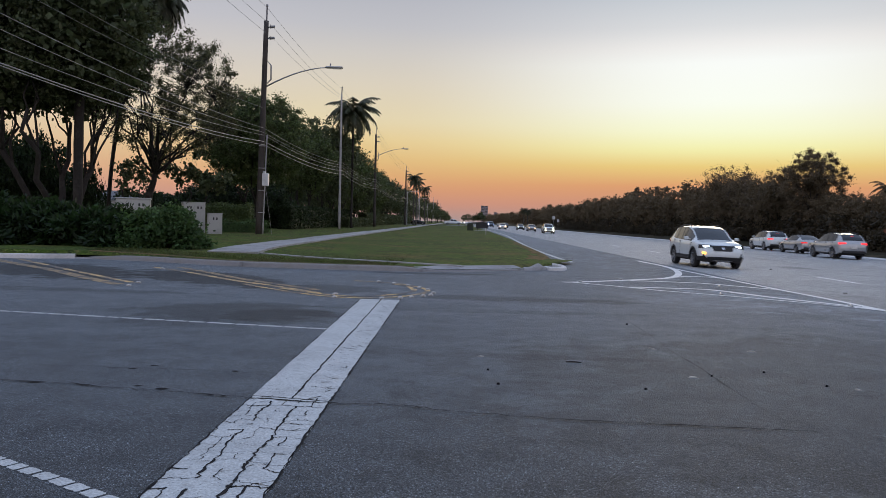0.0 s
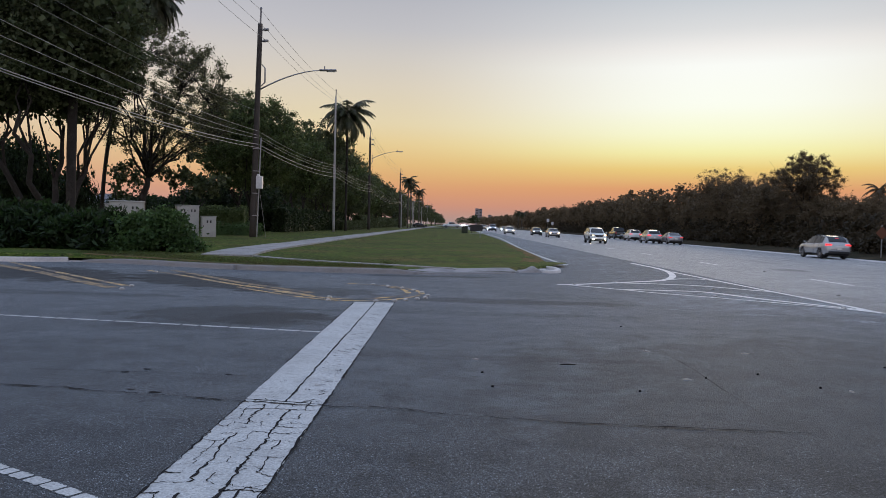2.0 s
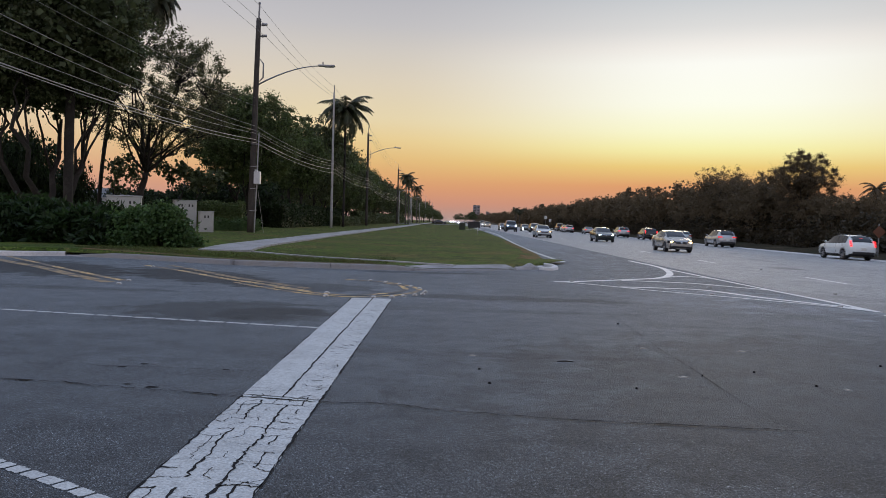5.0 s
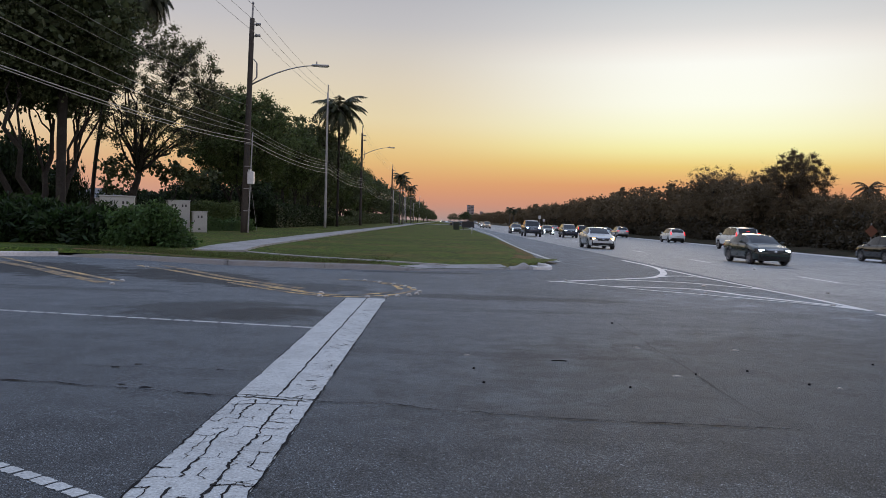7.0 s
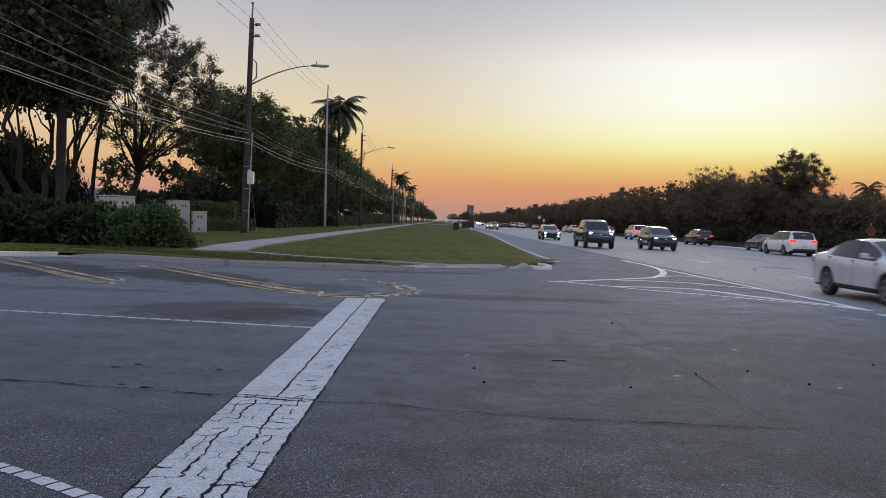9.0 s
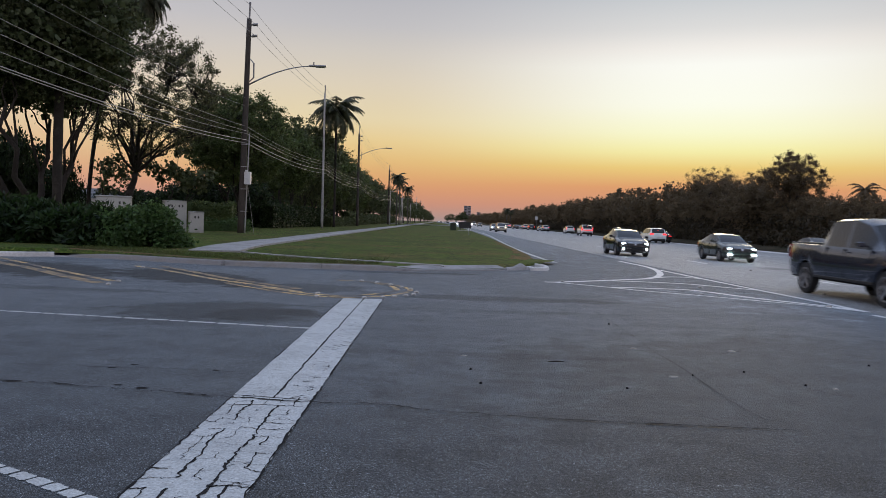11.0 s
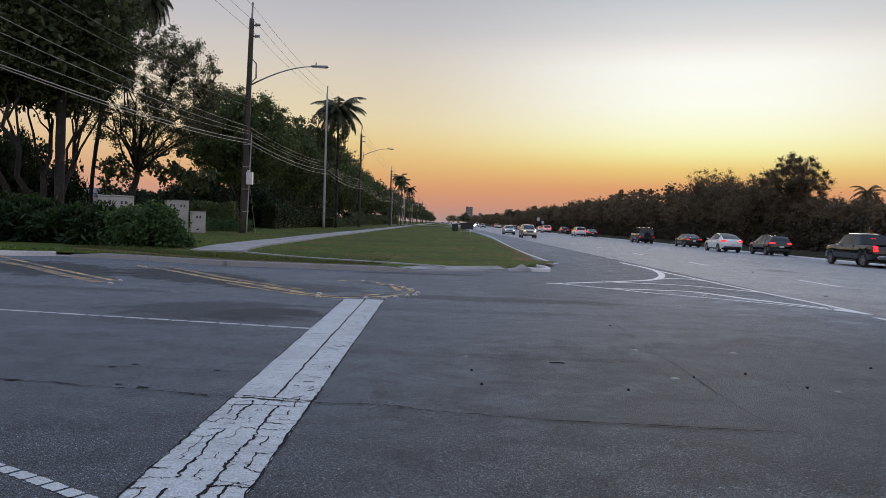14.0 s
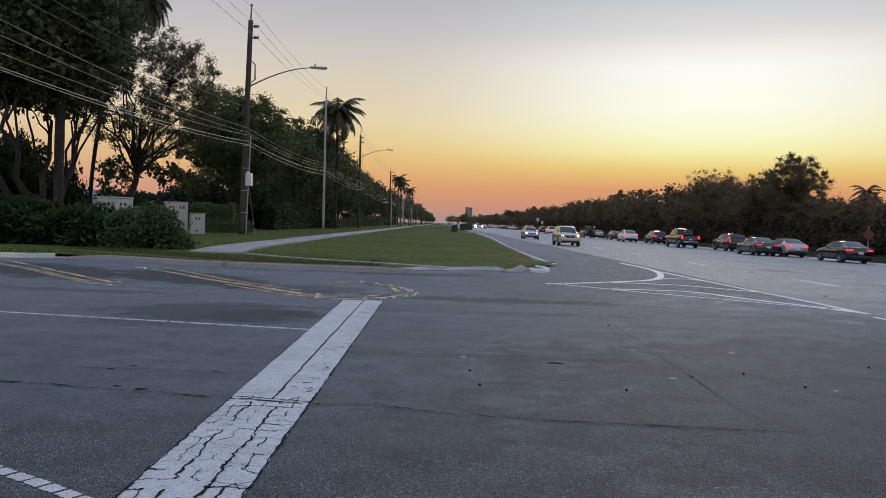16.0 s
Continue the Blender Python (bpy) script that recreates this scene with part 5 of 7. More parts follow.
# ---- across the road ----
R2 = np.random.default_rng(5)
FG = fall(99) + 0.40
TS = 0.909
protos = []
for k, (h, cr, n) in enumerate(((7.7, 3.35, 70), (8.1, 3.6, 74), (7.2, 3.15, 66), (8.6, 3.5, 74))):
    protos.append(tree(R2, "hedgerow_tree", pose(34.6 + k * 0.37, 84.5 + 4.8 * k, FG), "dark broadleaf tree in the dense row across the road", h, cr, 0.3, n, 60, 0.175, 0.70, 0.14, 3, 0.1, LEAF_FAR, 0.5, 0.3, 0.3, twigs=1, group="tree row across the road", core=0.95))
far_protos = [tree(R2, "hedgerow_tree", pose(34.9 + k, 239 + 8 * k, FG), "dark broadleaf tree far along the row", (7.95, 8.25)[k], 3.45, 0.3, 36, 44, 0.34, 0.95, 0.14, 1, 0.1, LEAF_FAR, 0.5, 0.3, 0.3, twigs=0, group="tree row across the road", core=0.95) for k in range(2)]
y, k = 34.0, 0
while y < 900:
    near = 0.50 if y < 64 else 0.62 if y < 78 else (0.74 if y < 90 else (0.90 if y < 130 else 1.08))
    if not 91 < y < 111:
        copy_thing(protos[k % 4] if y < 118 else far_protos[k % 2], pose((38.2 + R2.uniform(-0.8, 1.6)) * TS + bend(y * TS), y * TS, FG, 0, 0, R2.uniform(0, 360)) @ Matrix.Scale(near * R2.uniform(0.88, 1.08), 4))
    y += 3.6 + y * 0.023
    k += 1
y = 30.0
while y < 92:
    copy_thing(protos[k % 4], pose((43.5 + R2.uniform(-1, 2)) * TS, y * TS, FG, 0, 0, R2.uniform(0, 360)) @ Matrix.Scale(0.52 if y < 72 else 0.68, 4))
    y += 6 + y * 0.02
    k += 1
for x, y, sc in ((39.6, 89, 0.75), (40.2, 82, 0.72), (40.5, 94, 0.8)):
    copy_thing(protos[1], pose(x * TS, y * TS, FG, 0, 0, x * 77) @ Matrix.Scale(sc, 4))
tree(R2, "tall_tree", pose(35.2, 78.2, FG), "tall tree with an open billowing crown above the row", 9.8, 3.75, 2.3, 200, 190, 0.10, 0.52, 0.22, 2, 0.08, LEAF_FAR, 0.35, 0.05, 0.3, core=0.42)
for x, y, h, r in ((35.0, 101.8, 9.9, 3.4), (35.4, 108.1, 10.45, 3.55), (34.8, 95.4, 9.3, 3.0), (35.4, 88.2, 8.5, 2.65)):
    tree(R2, "feathery_tree", pose(x, y, FG), "thin-leaved tree with feathery twigs at its top", h, r, 2.75, 100, 84, 0.105, 0.54, 0.16, 3, 0.1, LEAF_FAR, 0.35, 0.3, 0.3, 0.3, group="feathery trees above the row", core=0.5)
palm(R2, "palm", pose(36.7, 67.6, FG), "small palm with arching fronds above the shrubs", 5.3, 20, 1.8, 0.08, leaflet=0.13, leaves=LEAF_FAR)
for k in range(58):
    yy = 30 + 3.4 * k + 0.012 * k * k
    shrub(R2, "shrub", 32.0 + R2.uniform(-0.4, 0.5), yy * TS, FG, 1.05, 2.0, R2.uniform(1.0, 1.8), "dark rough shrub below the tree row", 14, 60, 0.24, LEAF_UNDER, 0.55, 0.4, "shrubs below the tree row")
# thicket added to close sky gaps and darken the foot of the row
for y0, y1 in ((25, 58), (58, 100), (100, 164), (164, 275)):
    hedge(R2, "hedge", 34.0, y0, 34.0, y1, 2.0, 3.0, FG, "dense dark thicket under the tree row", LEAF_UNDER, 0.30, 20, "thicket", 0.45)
# far end of the road
for x, y, s in ((8, 980, 0.75), (14, 1000, 0.85), (20, 960, 0.7), (27, 990, 0.8), (34, 940, 0.75), (41, 960, 0.9), (48, 930, 0.8)):
    copy_thing(far_kind, pose(x, y, 0.0, 0, 0, x * 50) @ Matrix.Scale(s, 4))
palm(R2, "palm", pose(28.9, 342, FG), "far palm at the roadside", 7.4, 16, 2.5, 0.18)
palm(R2, "palm", pose(30.9, 346, FG), "far palm at the roadside", 6.9, 16, 2.5, 0.18)


def grass_tufts():
    """Blades that fray the edges of the lawn."""
    n = 13000
    x = R1.uniform(-13, -1.0, n)
    y = np.empty(n)
    for i in range(n):
        y0 = y_on(inner_kerb, float(x[i]))
        y[i] = y0 + 0.9 + R1.exponential(1.8)
    ok = ~((x < -7.2) & (x > -10.2) & (y > 28.4)) & (x < -1.9)
    x, y = x[ok], y[ok]
    n = len(x)
    z = np.array([verge_height(a, b) for a, b in zip(x, y)])
    h = R1.uniform(0.015, 0.055, n)
    a = R1.uniform(0, 2 * np.pi, n)
    w = 0.010
    dx, dy = np.cos(a) * w, np.sin(a) * w
    lx, ly = R1.normal(size=n) * 0.03, R1.normal(size=n) * 0.03
    v = np.empty((n, 4, 3))
    v[:, 0] = np.stack([x - dx, y - dy, z - 0.01], 1)
    v[:, 1] = np.stack([x + dx, y + dy, z - 0.01], 1)
    v[:, 2] = np.stack([x + lx + dx * 0.3, y + ly + dy * 0.3, z + h], 1)
    v[:, 3] = np.stack([x + lx - dx * 0.3, y + ly - dy * 0.3, z + h], 1)
    o = cloud_object("grass_tufts", v.reshape(-1, 3), np.arange(n * 4).reshape(n, 4), GRASS_BLADE)
    tagged(o, "short ragged grass blades along the kerb", "grass", kind="stuff")


GRASS_BLADE = leaf_material("grass_blades", (0.066, 0.085, 0.020), (0.10, 0.085, 0.04), 0.4)
grass_tufts()
# ---- poles, wires, cabinets, signs ----
LAMP_GLASS = material("lamp_lens", (0.45, 0.45, 0.42), 0.3, fine=0.05)
INSULATOR = material("grey_insulator", (0.20, 0.20, 0.21), 0.35, fine=0.1)


def utility_pole(name, x, y, z, h, label, mat, r0, r1, lean=0.0, arm=None, brackets=True, conduit=False, box=False, spike=1.3):
    t = empty(name, pose(x, y, z))
    sh = Shell()
    sh.tube([(lean * k / 10, 0, -0.3 + (h + 0.3) * k / 10) for k in range(11)], [r0 + (r1 - r0) * k / 10 for k in range(11)], 14)
    sh.done("shaft", mat, t, smooth=True)
    if spike:
        s = Shell()
        s.tube([(lean, 0, h - 0.2), (lean + 0.04, 0, h + spike)], [0.07, 0.06], 8)
        s.tube([(lean + 0.04, 0, h + spike), (lean + 0.04, 0, h + spike + 0.12)], [0.10, 0.07], 8)
        s.done("top_pin", INSULATOR, t)
    if brackets:
        for zz in (h - 0.45, h - 1.25):
            b = Shell()
            xx = lean * zz / h
            b.tube([(xx + r1 * 0.8, 0, zz), (xx + r1 + 0.32, 0, zz + 0.03)], [0.05, 0.05], 7)
            b.tube([(xx + r1 + 0.10, 0, zz + 0.02), (xx + r1 + 0.46, 0, zz + 0.045)], [0.11, 0.09], 9)
            b.done("insulator", INSULATOR, t, smooth=True)
        c = Shell()
        c.tube([(lean * 0.7 + r1 + 0.1, -0.1, h - 2.9), (lean * 0.7 + r1 + 0.35, -0.1, h - 3.2), (lean * 0.7 + r1 + 0.35, -0.1, h - 4.2), (lean * 0.7 + r1 + 0.05, -0.1, h - 4.5)], [0.03, 0.05, 0.06, 0.03], 7)
        c.done("fuse_switch", INSULATOR, t, smooth=True)
    if arm:
        za, ln, rise = arm
        a = Shell()
        xx = lean * za / h + r1 * 0.8
        pts = [(xx + ln * u, 0, za + rise * (1 - (1 - u) ** 1.7)) for u in (0, 0.15, 0.3, 0.45, 0.6, 0.75, 0.9, 1.0)]
        a.tube(pts, [0.06, 0.055, 0.052, 0.048, 0.044, 0.04, 0.036, 0.034], 8)
        a.box(xx - 0.12, -0.09, za - 0.25, xx + 0.02, 0.09, za + 0.25, 0.02)
        lamp_arm = a.done("lamp_arm", GALV, t, smooth=True)
        hd = Shell()
        hx, hz = pts[-1][0], pts[-1][2]
        for sx, w, zz0, zz1 in ((0, 0.10, -0.02, 0.07),):
            hd.box(hx - 0.05, -0.16, hz - 0.04, hx + 1.2, 0.16, hz + 0.09, 0.04)
        hd.tube([(hx + 0.30, 0, hz + 0.10), (hx + 0.30, 0, hz + 0.30)], [0.05, 0.05], 8)
        head = hd.done("lamp_head", GALV, lamp_arm)
        lens = Shell()
        lens.box(hx + 0.45, -0.13, hz - 0.08, hx + 1.1, 0.13, hz - 0.045, 0.01)
        lens.done("lamp_lens", LAMP_GLASS, lamp_arm)
    if conduit:
        c = Shell()
        c.tube([(r0 + 0.10 + lean * k / 10 * 0.6, -0.12, -0.1 + 7.3 * k / 10) for k in range(11)], [0.05] * 11, 8)
        c.done("conduit", CONC_POLE, t, smooth=True)
        for zz in (1.6, 3.2, 4.8, 6.4):
            k = Shell()
            k.box(0.0, -0.24, zz, r0 + 0.24, -0.1, zz + 0.05)
            k.done("conduit_strap", GALV, t)
        g = Shell()
        g.tube([(r0 + 0.12, -0.05, 4.3), (r0 + 0.75, -0.05, 0.05)], [0.012, 0.012], 5)
        g.done("guy_wire", WIRE, t)
    if box:
        b = Shell()
        b.box(r0 + 0.05, -0.42, 3.55, r0 + 0.50, -0.05, 4.45, 0.03)
        b.box(r0 + 0.12, -0.45, 4.45, r0 + 0.30, -0.2, 4.58, 0.02)
        b.done("meter_box", WHITE_BOX, t, "white metal meter box")
    return tagged(t, label, "utility pole", "poles beside the pavement")


PX = -14.45
GZ = 0.24
POLES = [(56.4, "w", 15.4, 0.34), (95.0, "c", 16.4, 0.0), (135.0, "w", 16.0, 0.0), (213.0, "w", 15.0, 0.1), (292.0, "c", 14.5, 0.0), (372.0, "w", 15.0, 0.0), (455.0, "c", 14.5, 0.1), (545.0, "w", 15, 0.0), (640.0, "c", 15, 0.0)]
for y, kind, h, lean in POLES:
    first = y < 60
    utility_pole("utility_pole", PX, y, GZ, h, "tall weathered wooden utility pole with lamp arm and meter box" if first else ("weathered wooden utility pole carrying wires" if kind == "w" else "slender pale concrete utility pole carrying wires"),
                 WOOD_POLE if kind == "w" else CONC_POLE, 0.24 if kind == "w" else 0.17, 0.17 if kind == "w" else 0.10, lean, (10.7, 4.35, 1.45) if first else (12.2, 4.35, 1.40) if y == 135 else None, kind == "w", first, first, 1.05 if kind == "w" else 0.8)
for y, h in ((205.0, 8.8), (262.0, 8.6), (340.0, 8.6)):
    utility_pole("street_lamp", -13.4, y, GZ, h, "pale concrete street lamp with a short arm", CONC_POLE, 0.13, 0.09, 0.0, (h - 0.2, 1.8, 0.35), False, spike=0.0)


def wire(name, pts, r, label, group):
    sh = Shell()
    sh.tube(pts, [r] * len(pts), 5, cap=False)
    return tagged(sh.done(name, WIRE), label, "wire", group)


def span(x0, y0, z0, x1, y1, z1, sag, n=14):
    return [(x0 + (x1 - x0) * k / n, y0 + (y1 - y0) * k / n, z0 + (z1 - z0) * k / n - sag * 4 * (k / n) * (1 - k / n)) for k in range(n + 1)]


stops = [16.0, 56.4, 95.0, 135.0, 213.0, 292.0, 372.0, 455.0, 545.0, 640.0]
lean_at = {y: lean for y, _, _, lean in POLES}
# heights at which the wires are fixed, pole by pole: three power lines, five cables
HIGH = {16.0: (16.4, 15.2, 14.4), 56.4: (16.6, 15.2, 14.4), 95.0: (17.3, 16.1, 15.85), 135.0: (17.4, 15.8, 15.2)}
LOW = {16.0: (7.87, 7.32, 6.65, 6.19, 6.14), 56.4: (7.97, 7.65, 7.45, 7.0, 6.76), 95.0: (8.35, 8.05, 7.75, 7.4, 6.95), 135.0: (8.4, 8.05, 7.6, 7.3, 6.9)}
for a, b in zip(stops, stops[1:]):
    la, lb = lean_at.get(a, 0.0), lean_at[b]
    ln = b - a
    for za, zb, dx in zip(HIGH.get(a, (16.5, 15.2, 14.4)), HIGH.get(b, (16.5, 15.2, 14.4)), (0.04, 0.5, 0.5)):
        wire("power_line", span(PX + la + dx, a, za, PX + lb + dx, b, zb, 0.42 * (ln / 40) ** 1.2), 0.012 if a < 100 else 0.016, "thin bare overhead power line", "overhead wires")
    for k, r in enumerate((0.012, 0.012, 0.012, 0.022, 0.018)):
        wire("cable", span(PX + 0.27 + 0.02 * k, a, LOW.get(a, (8.2, 7.9, 7.55, 7.2, 6.9))[k], PX + 0.27 + 0.02 * k, b, LOW.get(b, (8.2, 7.9, 7.55, 7.2, 6.9))[k], 0.45 * (ln / 40) ** 1.1), r, "slack overhead cable between the poles", "overhead wires")
for z0, z1 in ((8.8, 9.43), (9.35, 10.0)):
    wire("cable", span(PX + 0.2, 16.0, z0, PX + 0.2, 56.4, z1, 0.45), 0.007, "thin dark service wire above the cables", "overhead wires")


def cabinet(name, x, y, z, w, d, h, rz, label, mat, doors=1, cap=0.05):
    t = empty(name, pose(x, y, z, 0, 0, rz))
    sh = Shell()
    sh.box(-w / 2, -d / 2, -0.1, w / 2, d / 2, h, 0.02)
    sh.done("body", mat, t)
    s = Shell()
    s.box(-w / 2 - 0.04, -d / 2 - 0.04, h + 0.004, w / 2 + 0.04, d / 2 + 0.04, h + 0.004 + cap, 0.02)
    s.done("lid", mat, t)
    for k in range(doors):
        q = Shell()
        x0 = -w / 2 + 0.05 + (w - 0.1) / doors * k
        q.box(x0, -d / 2 - 0.022, 0.12, x0 + (w - 0.1) / doors - 0.03, -d / 2 + 0.01, h - 0.08, 0.008)
        dr = q.done("door", mat, t)
        v = Shell()
        xm = x0 + (w - 0.1) / doors * 0.5
        v.box(xm - 0.16, -d / 2 - 0.03, h - 0.42, xm - 0.06, -d / 2 - 0.015, h - 0.25)
        v.box(xm + 0.06, -d / 2 - 0.03, h - 0.42, xm + 0.16, -d / 2 - 0.015, h - 0.25)
        v.done("vent", DARK_METAL, dr)
        hd = Shell()
        hd.box(x0 + 0.05, -d / 2 - 0.05, h * 0.5, x0 + 0.08, -d / 2 - 0.02, h * 0.5 + 0.14)
        hd.done("handle", DARK_METAL, dr)
    p = Shell()
    p.box(-w / 2 - 0.15, -d / 2 - 0.15, -0.2, w / 2 + 0.15, d / 2 + 0.15, -0.02)
    p.done("plinth", CONCRETE, t)
    return tagged(t, label, "utility cabinet", "utility cabinets beside the road")


cabinet("utility_cabinet", -16.85, 53.8, 0.26, 0.95, 0.75, 1.42, 24, "pale grey steel utility cabinet on a concrete plinth", CABINET)
cabinet("utility_cabinet", -18.75, 55.0, 0.30, 1.5, 0.9, 2.12, 28, "tall pale grey equipment cabinet behind the shrubs", CABINET, 2)
cabinet("utility_cabinet", -19.45, 46.5, 0.34, 1.9, 1.5, 2.08, 20, "wide beige transformer cabinet half hidden by shrubs", CABINET, 2, 0.08)
cabinet("utility_cabinet", -20.7, 47.2, 0.30, 0.7, 1.0, 2.0, 20, "narrow brown-grey cabinet half hidden by shrubs", CONC_POLE, 1)


def sign_post(name, x, y, z, h, panels, label, mat, post=GALV, diamond=0.0, rz=0):
    t = empty(name, pose(x, y, z, 0, 0, rz))
    s = Shell()
    s.box(-0.035, -0.035, -0.3, 0.035, 0.035, h, 0.008)
    s.done("post", post, t)
    for x0, z0, x1, z1 in panels:
        p = Shell()
        if diamond:
            c, q = (z0 + z1) / 2, diamond
            p.add([(0, -0.04, c - q), (q, -0.04, c), (0, -0.04, c + q), (-q, -0.04, c), (0, -0.05, c - q), (q, -0.05, c), (0, -0.05, c + q), (-q, -0.05, c)], [(0, 1, 2, 3), (7, 6, 5, 4), (0, 4, 5, 1), (1, 5, 6, 2), (2, 6, 7, 3), (3, 7, 4, 0)])
        else:
            p.box(x0, -0.06, z0, x1, -0.04, z1)
        p.done("panel", mat, t)
    return tagged(t, label, "road sign")


SIGN_ORANGE = material("faded_orange_sign", (0.13, 0.045, 0.02), 0.55, spots=[((0.10, 0.04, 0.02), 2.0, 0.5, 0.7)], fine=0.1)
SIGN_WHITE = material("white_sign_sheet", (0.6, 0.6, 0.6), 0.5, fine=0.1)
sign_post("road_sign", 29.85, 54.5, fall(99) + 0.1, 2.4, [(0, 1.4, 0, 2.26)], "faded orange diamond road sign before the trees", SIGN_ORANGE, diamond=0.45)
sign_post("road_sign", 29.3, 239.0, fall(99) + 0.2, 4.0, [(-0.4, 3.0, 0.4, 4.0)], "small white road sign beside the far kerb", SIGN_WHITE)
sign_post("road_sign", 29.9, 233.0, fall(99) + 0.2, 3.0, [(-0.35, 2.2, 0.35, 3.0)], "small white road sign beside the far kerb", SIGN_WHITE)
sign_post("marker_post", 3.2, 88.0, 0.14, 0.75, [(-0.06, 0.4, 0.06, 0.75)], "short white marker post in the grass", SIGN_WHITE)


def notice_board(x, y):
    """A low dark board on two legs beside the far crossing."""
    t = empty("notice_board", pose(x, y, 0.13))
    for dx in (-0.75, 0.75):
        p = Shell()
        p.box(dx - 0.05, -0.05, -0.2, dx + 0.05, 0.05, 1.35, 0.01)
        p.done("leg", DARK_METAL, t)
    b = Shell()
    b.box(-1.05, -0.09, 0.35, 1.05, -0.05, 1.4, 0.012)
    b.done("panel", DARK_METAL, t)
    return tagged(t, "low dark board on two legs at the far crossing", "sign")


tree(np.random.default_rng(8), "small_tree", pose(4.3, 150, 0.12), "small dark bushy tree at the far crossing", 3.5, 1.4, 1.6, 16, 60, 0.2, 0.45, 0.06, 1, 0.1, LEAF_DARK, 0.3, 0.3, 0.2)
notice_board(4.1, 131.0)
cabinet("utility_box", 2.1, 129.0, 0.14, 1.0, 0.8, 1.15, 0, "dark green utility box on the verge", GREEN_BOX)
sh = Shell()
sh.box(-1.6, -1.2, 0.0, 1.6, 1.2, 0.05, 0.01)
o = sh.done("concrete_pad", CONCRETE)
o.matrix_basis = pose(4.4, 130.5, 0.10)
tagged(o, "small pale concrete pad under the board", "pad", kind="structure")


def tower(x, y, w, d, h, floors):
    """A far high-rise: two wings, a dark recess between them and rows of windows."""
    t = empty("apartment_tower", pose(x, y, 0))
    for a, b, hh in ((-w / 2, -w * 0.06, h), (w * 0.06, w / 2, h * 0.985)):
        sh = Shell()
        sh.box(a, -d / 2, -1, b, d / 2, hh)
        sh.done("wall", HAZY_WALL, t)
        step = hh / floors
        for k in range(floors):
            g = Shell()
            g.box(a + w * 0.05, -d / 2 - 0.12, step * k + step * 0.35, b - w * 0.05, -d / 2 + 0.05, step * k + step * 0.80)
            g.done("window", CAR_GLASS, t)
    sh = Shell()
    sh.box(-w * 0.06, -d / 2 + 1.5, -1, w * 0.06, d / 2 - 1.0, h * 0.99)
    sh.done("stairwell", CONC_POLE, t)
    return tagged(t, "far hazy high-rise block above the trees", "building", "far high-rise blocks")


ROOF_TILE = material("grey_roof_tiles", (0.20, 0.20, 0.21), 0.85, spots=[((0.12, 0.12, 0.125), 1.0, 0.45, 0.65)], fine=0.25, fine_scale=8, bump=0.4, bump_scale=10)


def house(x, y, w, d):
    """A low house half hidden behind the trees."""
    t = empty("house", pose(x, y, 0.25))
    sh = Shell()
    sh.box(-w / 2, -d / 2, -0.3, w / 2, d / 2, 2.7)
    wall = sh.done("wall", CABINET, t)
    rf = Shell()
    e, top = 0.5, 3.75
    rf.add([(-w / 2 - e, -d / 2 - e, 2.72), (w / 2 + e, -d / 2 - e, 2.72), (w / 2 + e, d / 2 + e, 2.72), (-w / 2 - e, d / 2 + e, 2.72), (-w / 2 + 2, 0, top), (w / 2 - 2, 0, top)],
           [(0, 1, 5, 4), (1, 2, 5), (2, 3, 4, 5), (3, 0, 4), (3, 2, 1, 0)])
    rf.done("roof", ROOF_TILE, t, "pale tiled hip roof")
    for k in (-0.3, 0.1):
        g = Shell()
        g.box(w * k, -d / 2 - 0.03, 0.9, w * k + 1.4, -d / 2 + 0.02, 2.1, 0.01)
        g.done("window", CAR_GLASS, t)
    return tagged(t, "low pale house behind the trees", "house")


# ---- vehicles ----


def paint(name, colour, metal=0.0, rough=0.22):
    m = material(name, colour, rough, metal, spots=[(tuple(c * 0.85 for c in colour), 1.3, 0.5, 0.8)], fine=0.05, fine_scale=6, spec=0.35)
    m.node_tree.nodes["Principled BSDF"].inputs["Coat Weight"].default_value = 0.8
    m.node_tree.nodes["Principled BSDF"].inputs["Coat Roughness"].default_value = 0.04
    return m


CAR_GLASS = material("tinted_car_glass", (0.010, 0.011, 0.013), 0.06, spec=0.5, fine=0.1, fine_scale=3)
RUBBER = material("tyre_rubber", (0.018, 0.018, 0.019), 0.8, fine=0.2, bump=0.2)
RIM = material("alloy_rim", (0.34, 0.34, 0.35), 0.35, 0.8, fine=0.1)
PLASTIC = material("black_plastic_trim", (0.016, 0.016, 0.017), 0.55, fine=0.1)
UNDER = material("car_underside", (0.012, 0.012, 0.012), 0.9, fine=0.1)
CHROME = material("chrome_trim", (0.5, 0.5, 0.5), 0.2, 1.0, fine=0.05)
PLATE = material("number_plate", (0.55, 0.55, 0.52), 0.5, fine=0.1)
LIGHT_COLD = lamp_material("cold_headlight", (0.85, 0.93, 1.0), 100)
LIGHT_BLUE = lamp_material("blue_white_headlight", (0.50, 0.66, 1.0), 100)
LIGHT_WARM = lamp_material("warm_headlight", (1.0, 0.74, 0.40), 100)
LENS = {LIGHT_COLD.name: lamp_material("cold_headlight_lens", (0.80, 0.92, 1.0), 2.6), LIGHT_BLUE.name: lamp_material("blue_headlight_lens", (0.38, 0.55, 1.0), 3.0), LIGHT_WARM.name: lamp_material("warm_headlight_lens", (1.0, 0.62, 0.25), 2.6)}
LIGHT_AMBER = lamp_material("amber_lamp", (1.0, 0.40, 0.04), 6)
TAIL_ON = lamp_material("lit_brake_light", (1.0, 0.020, 0.022), 1.7)
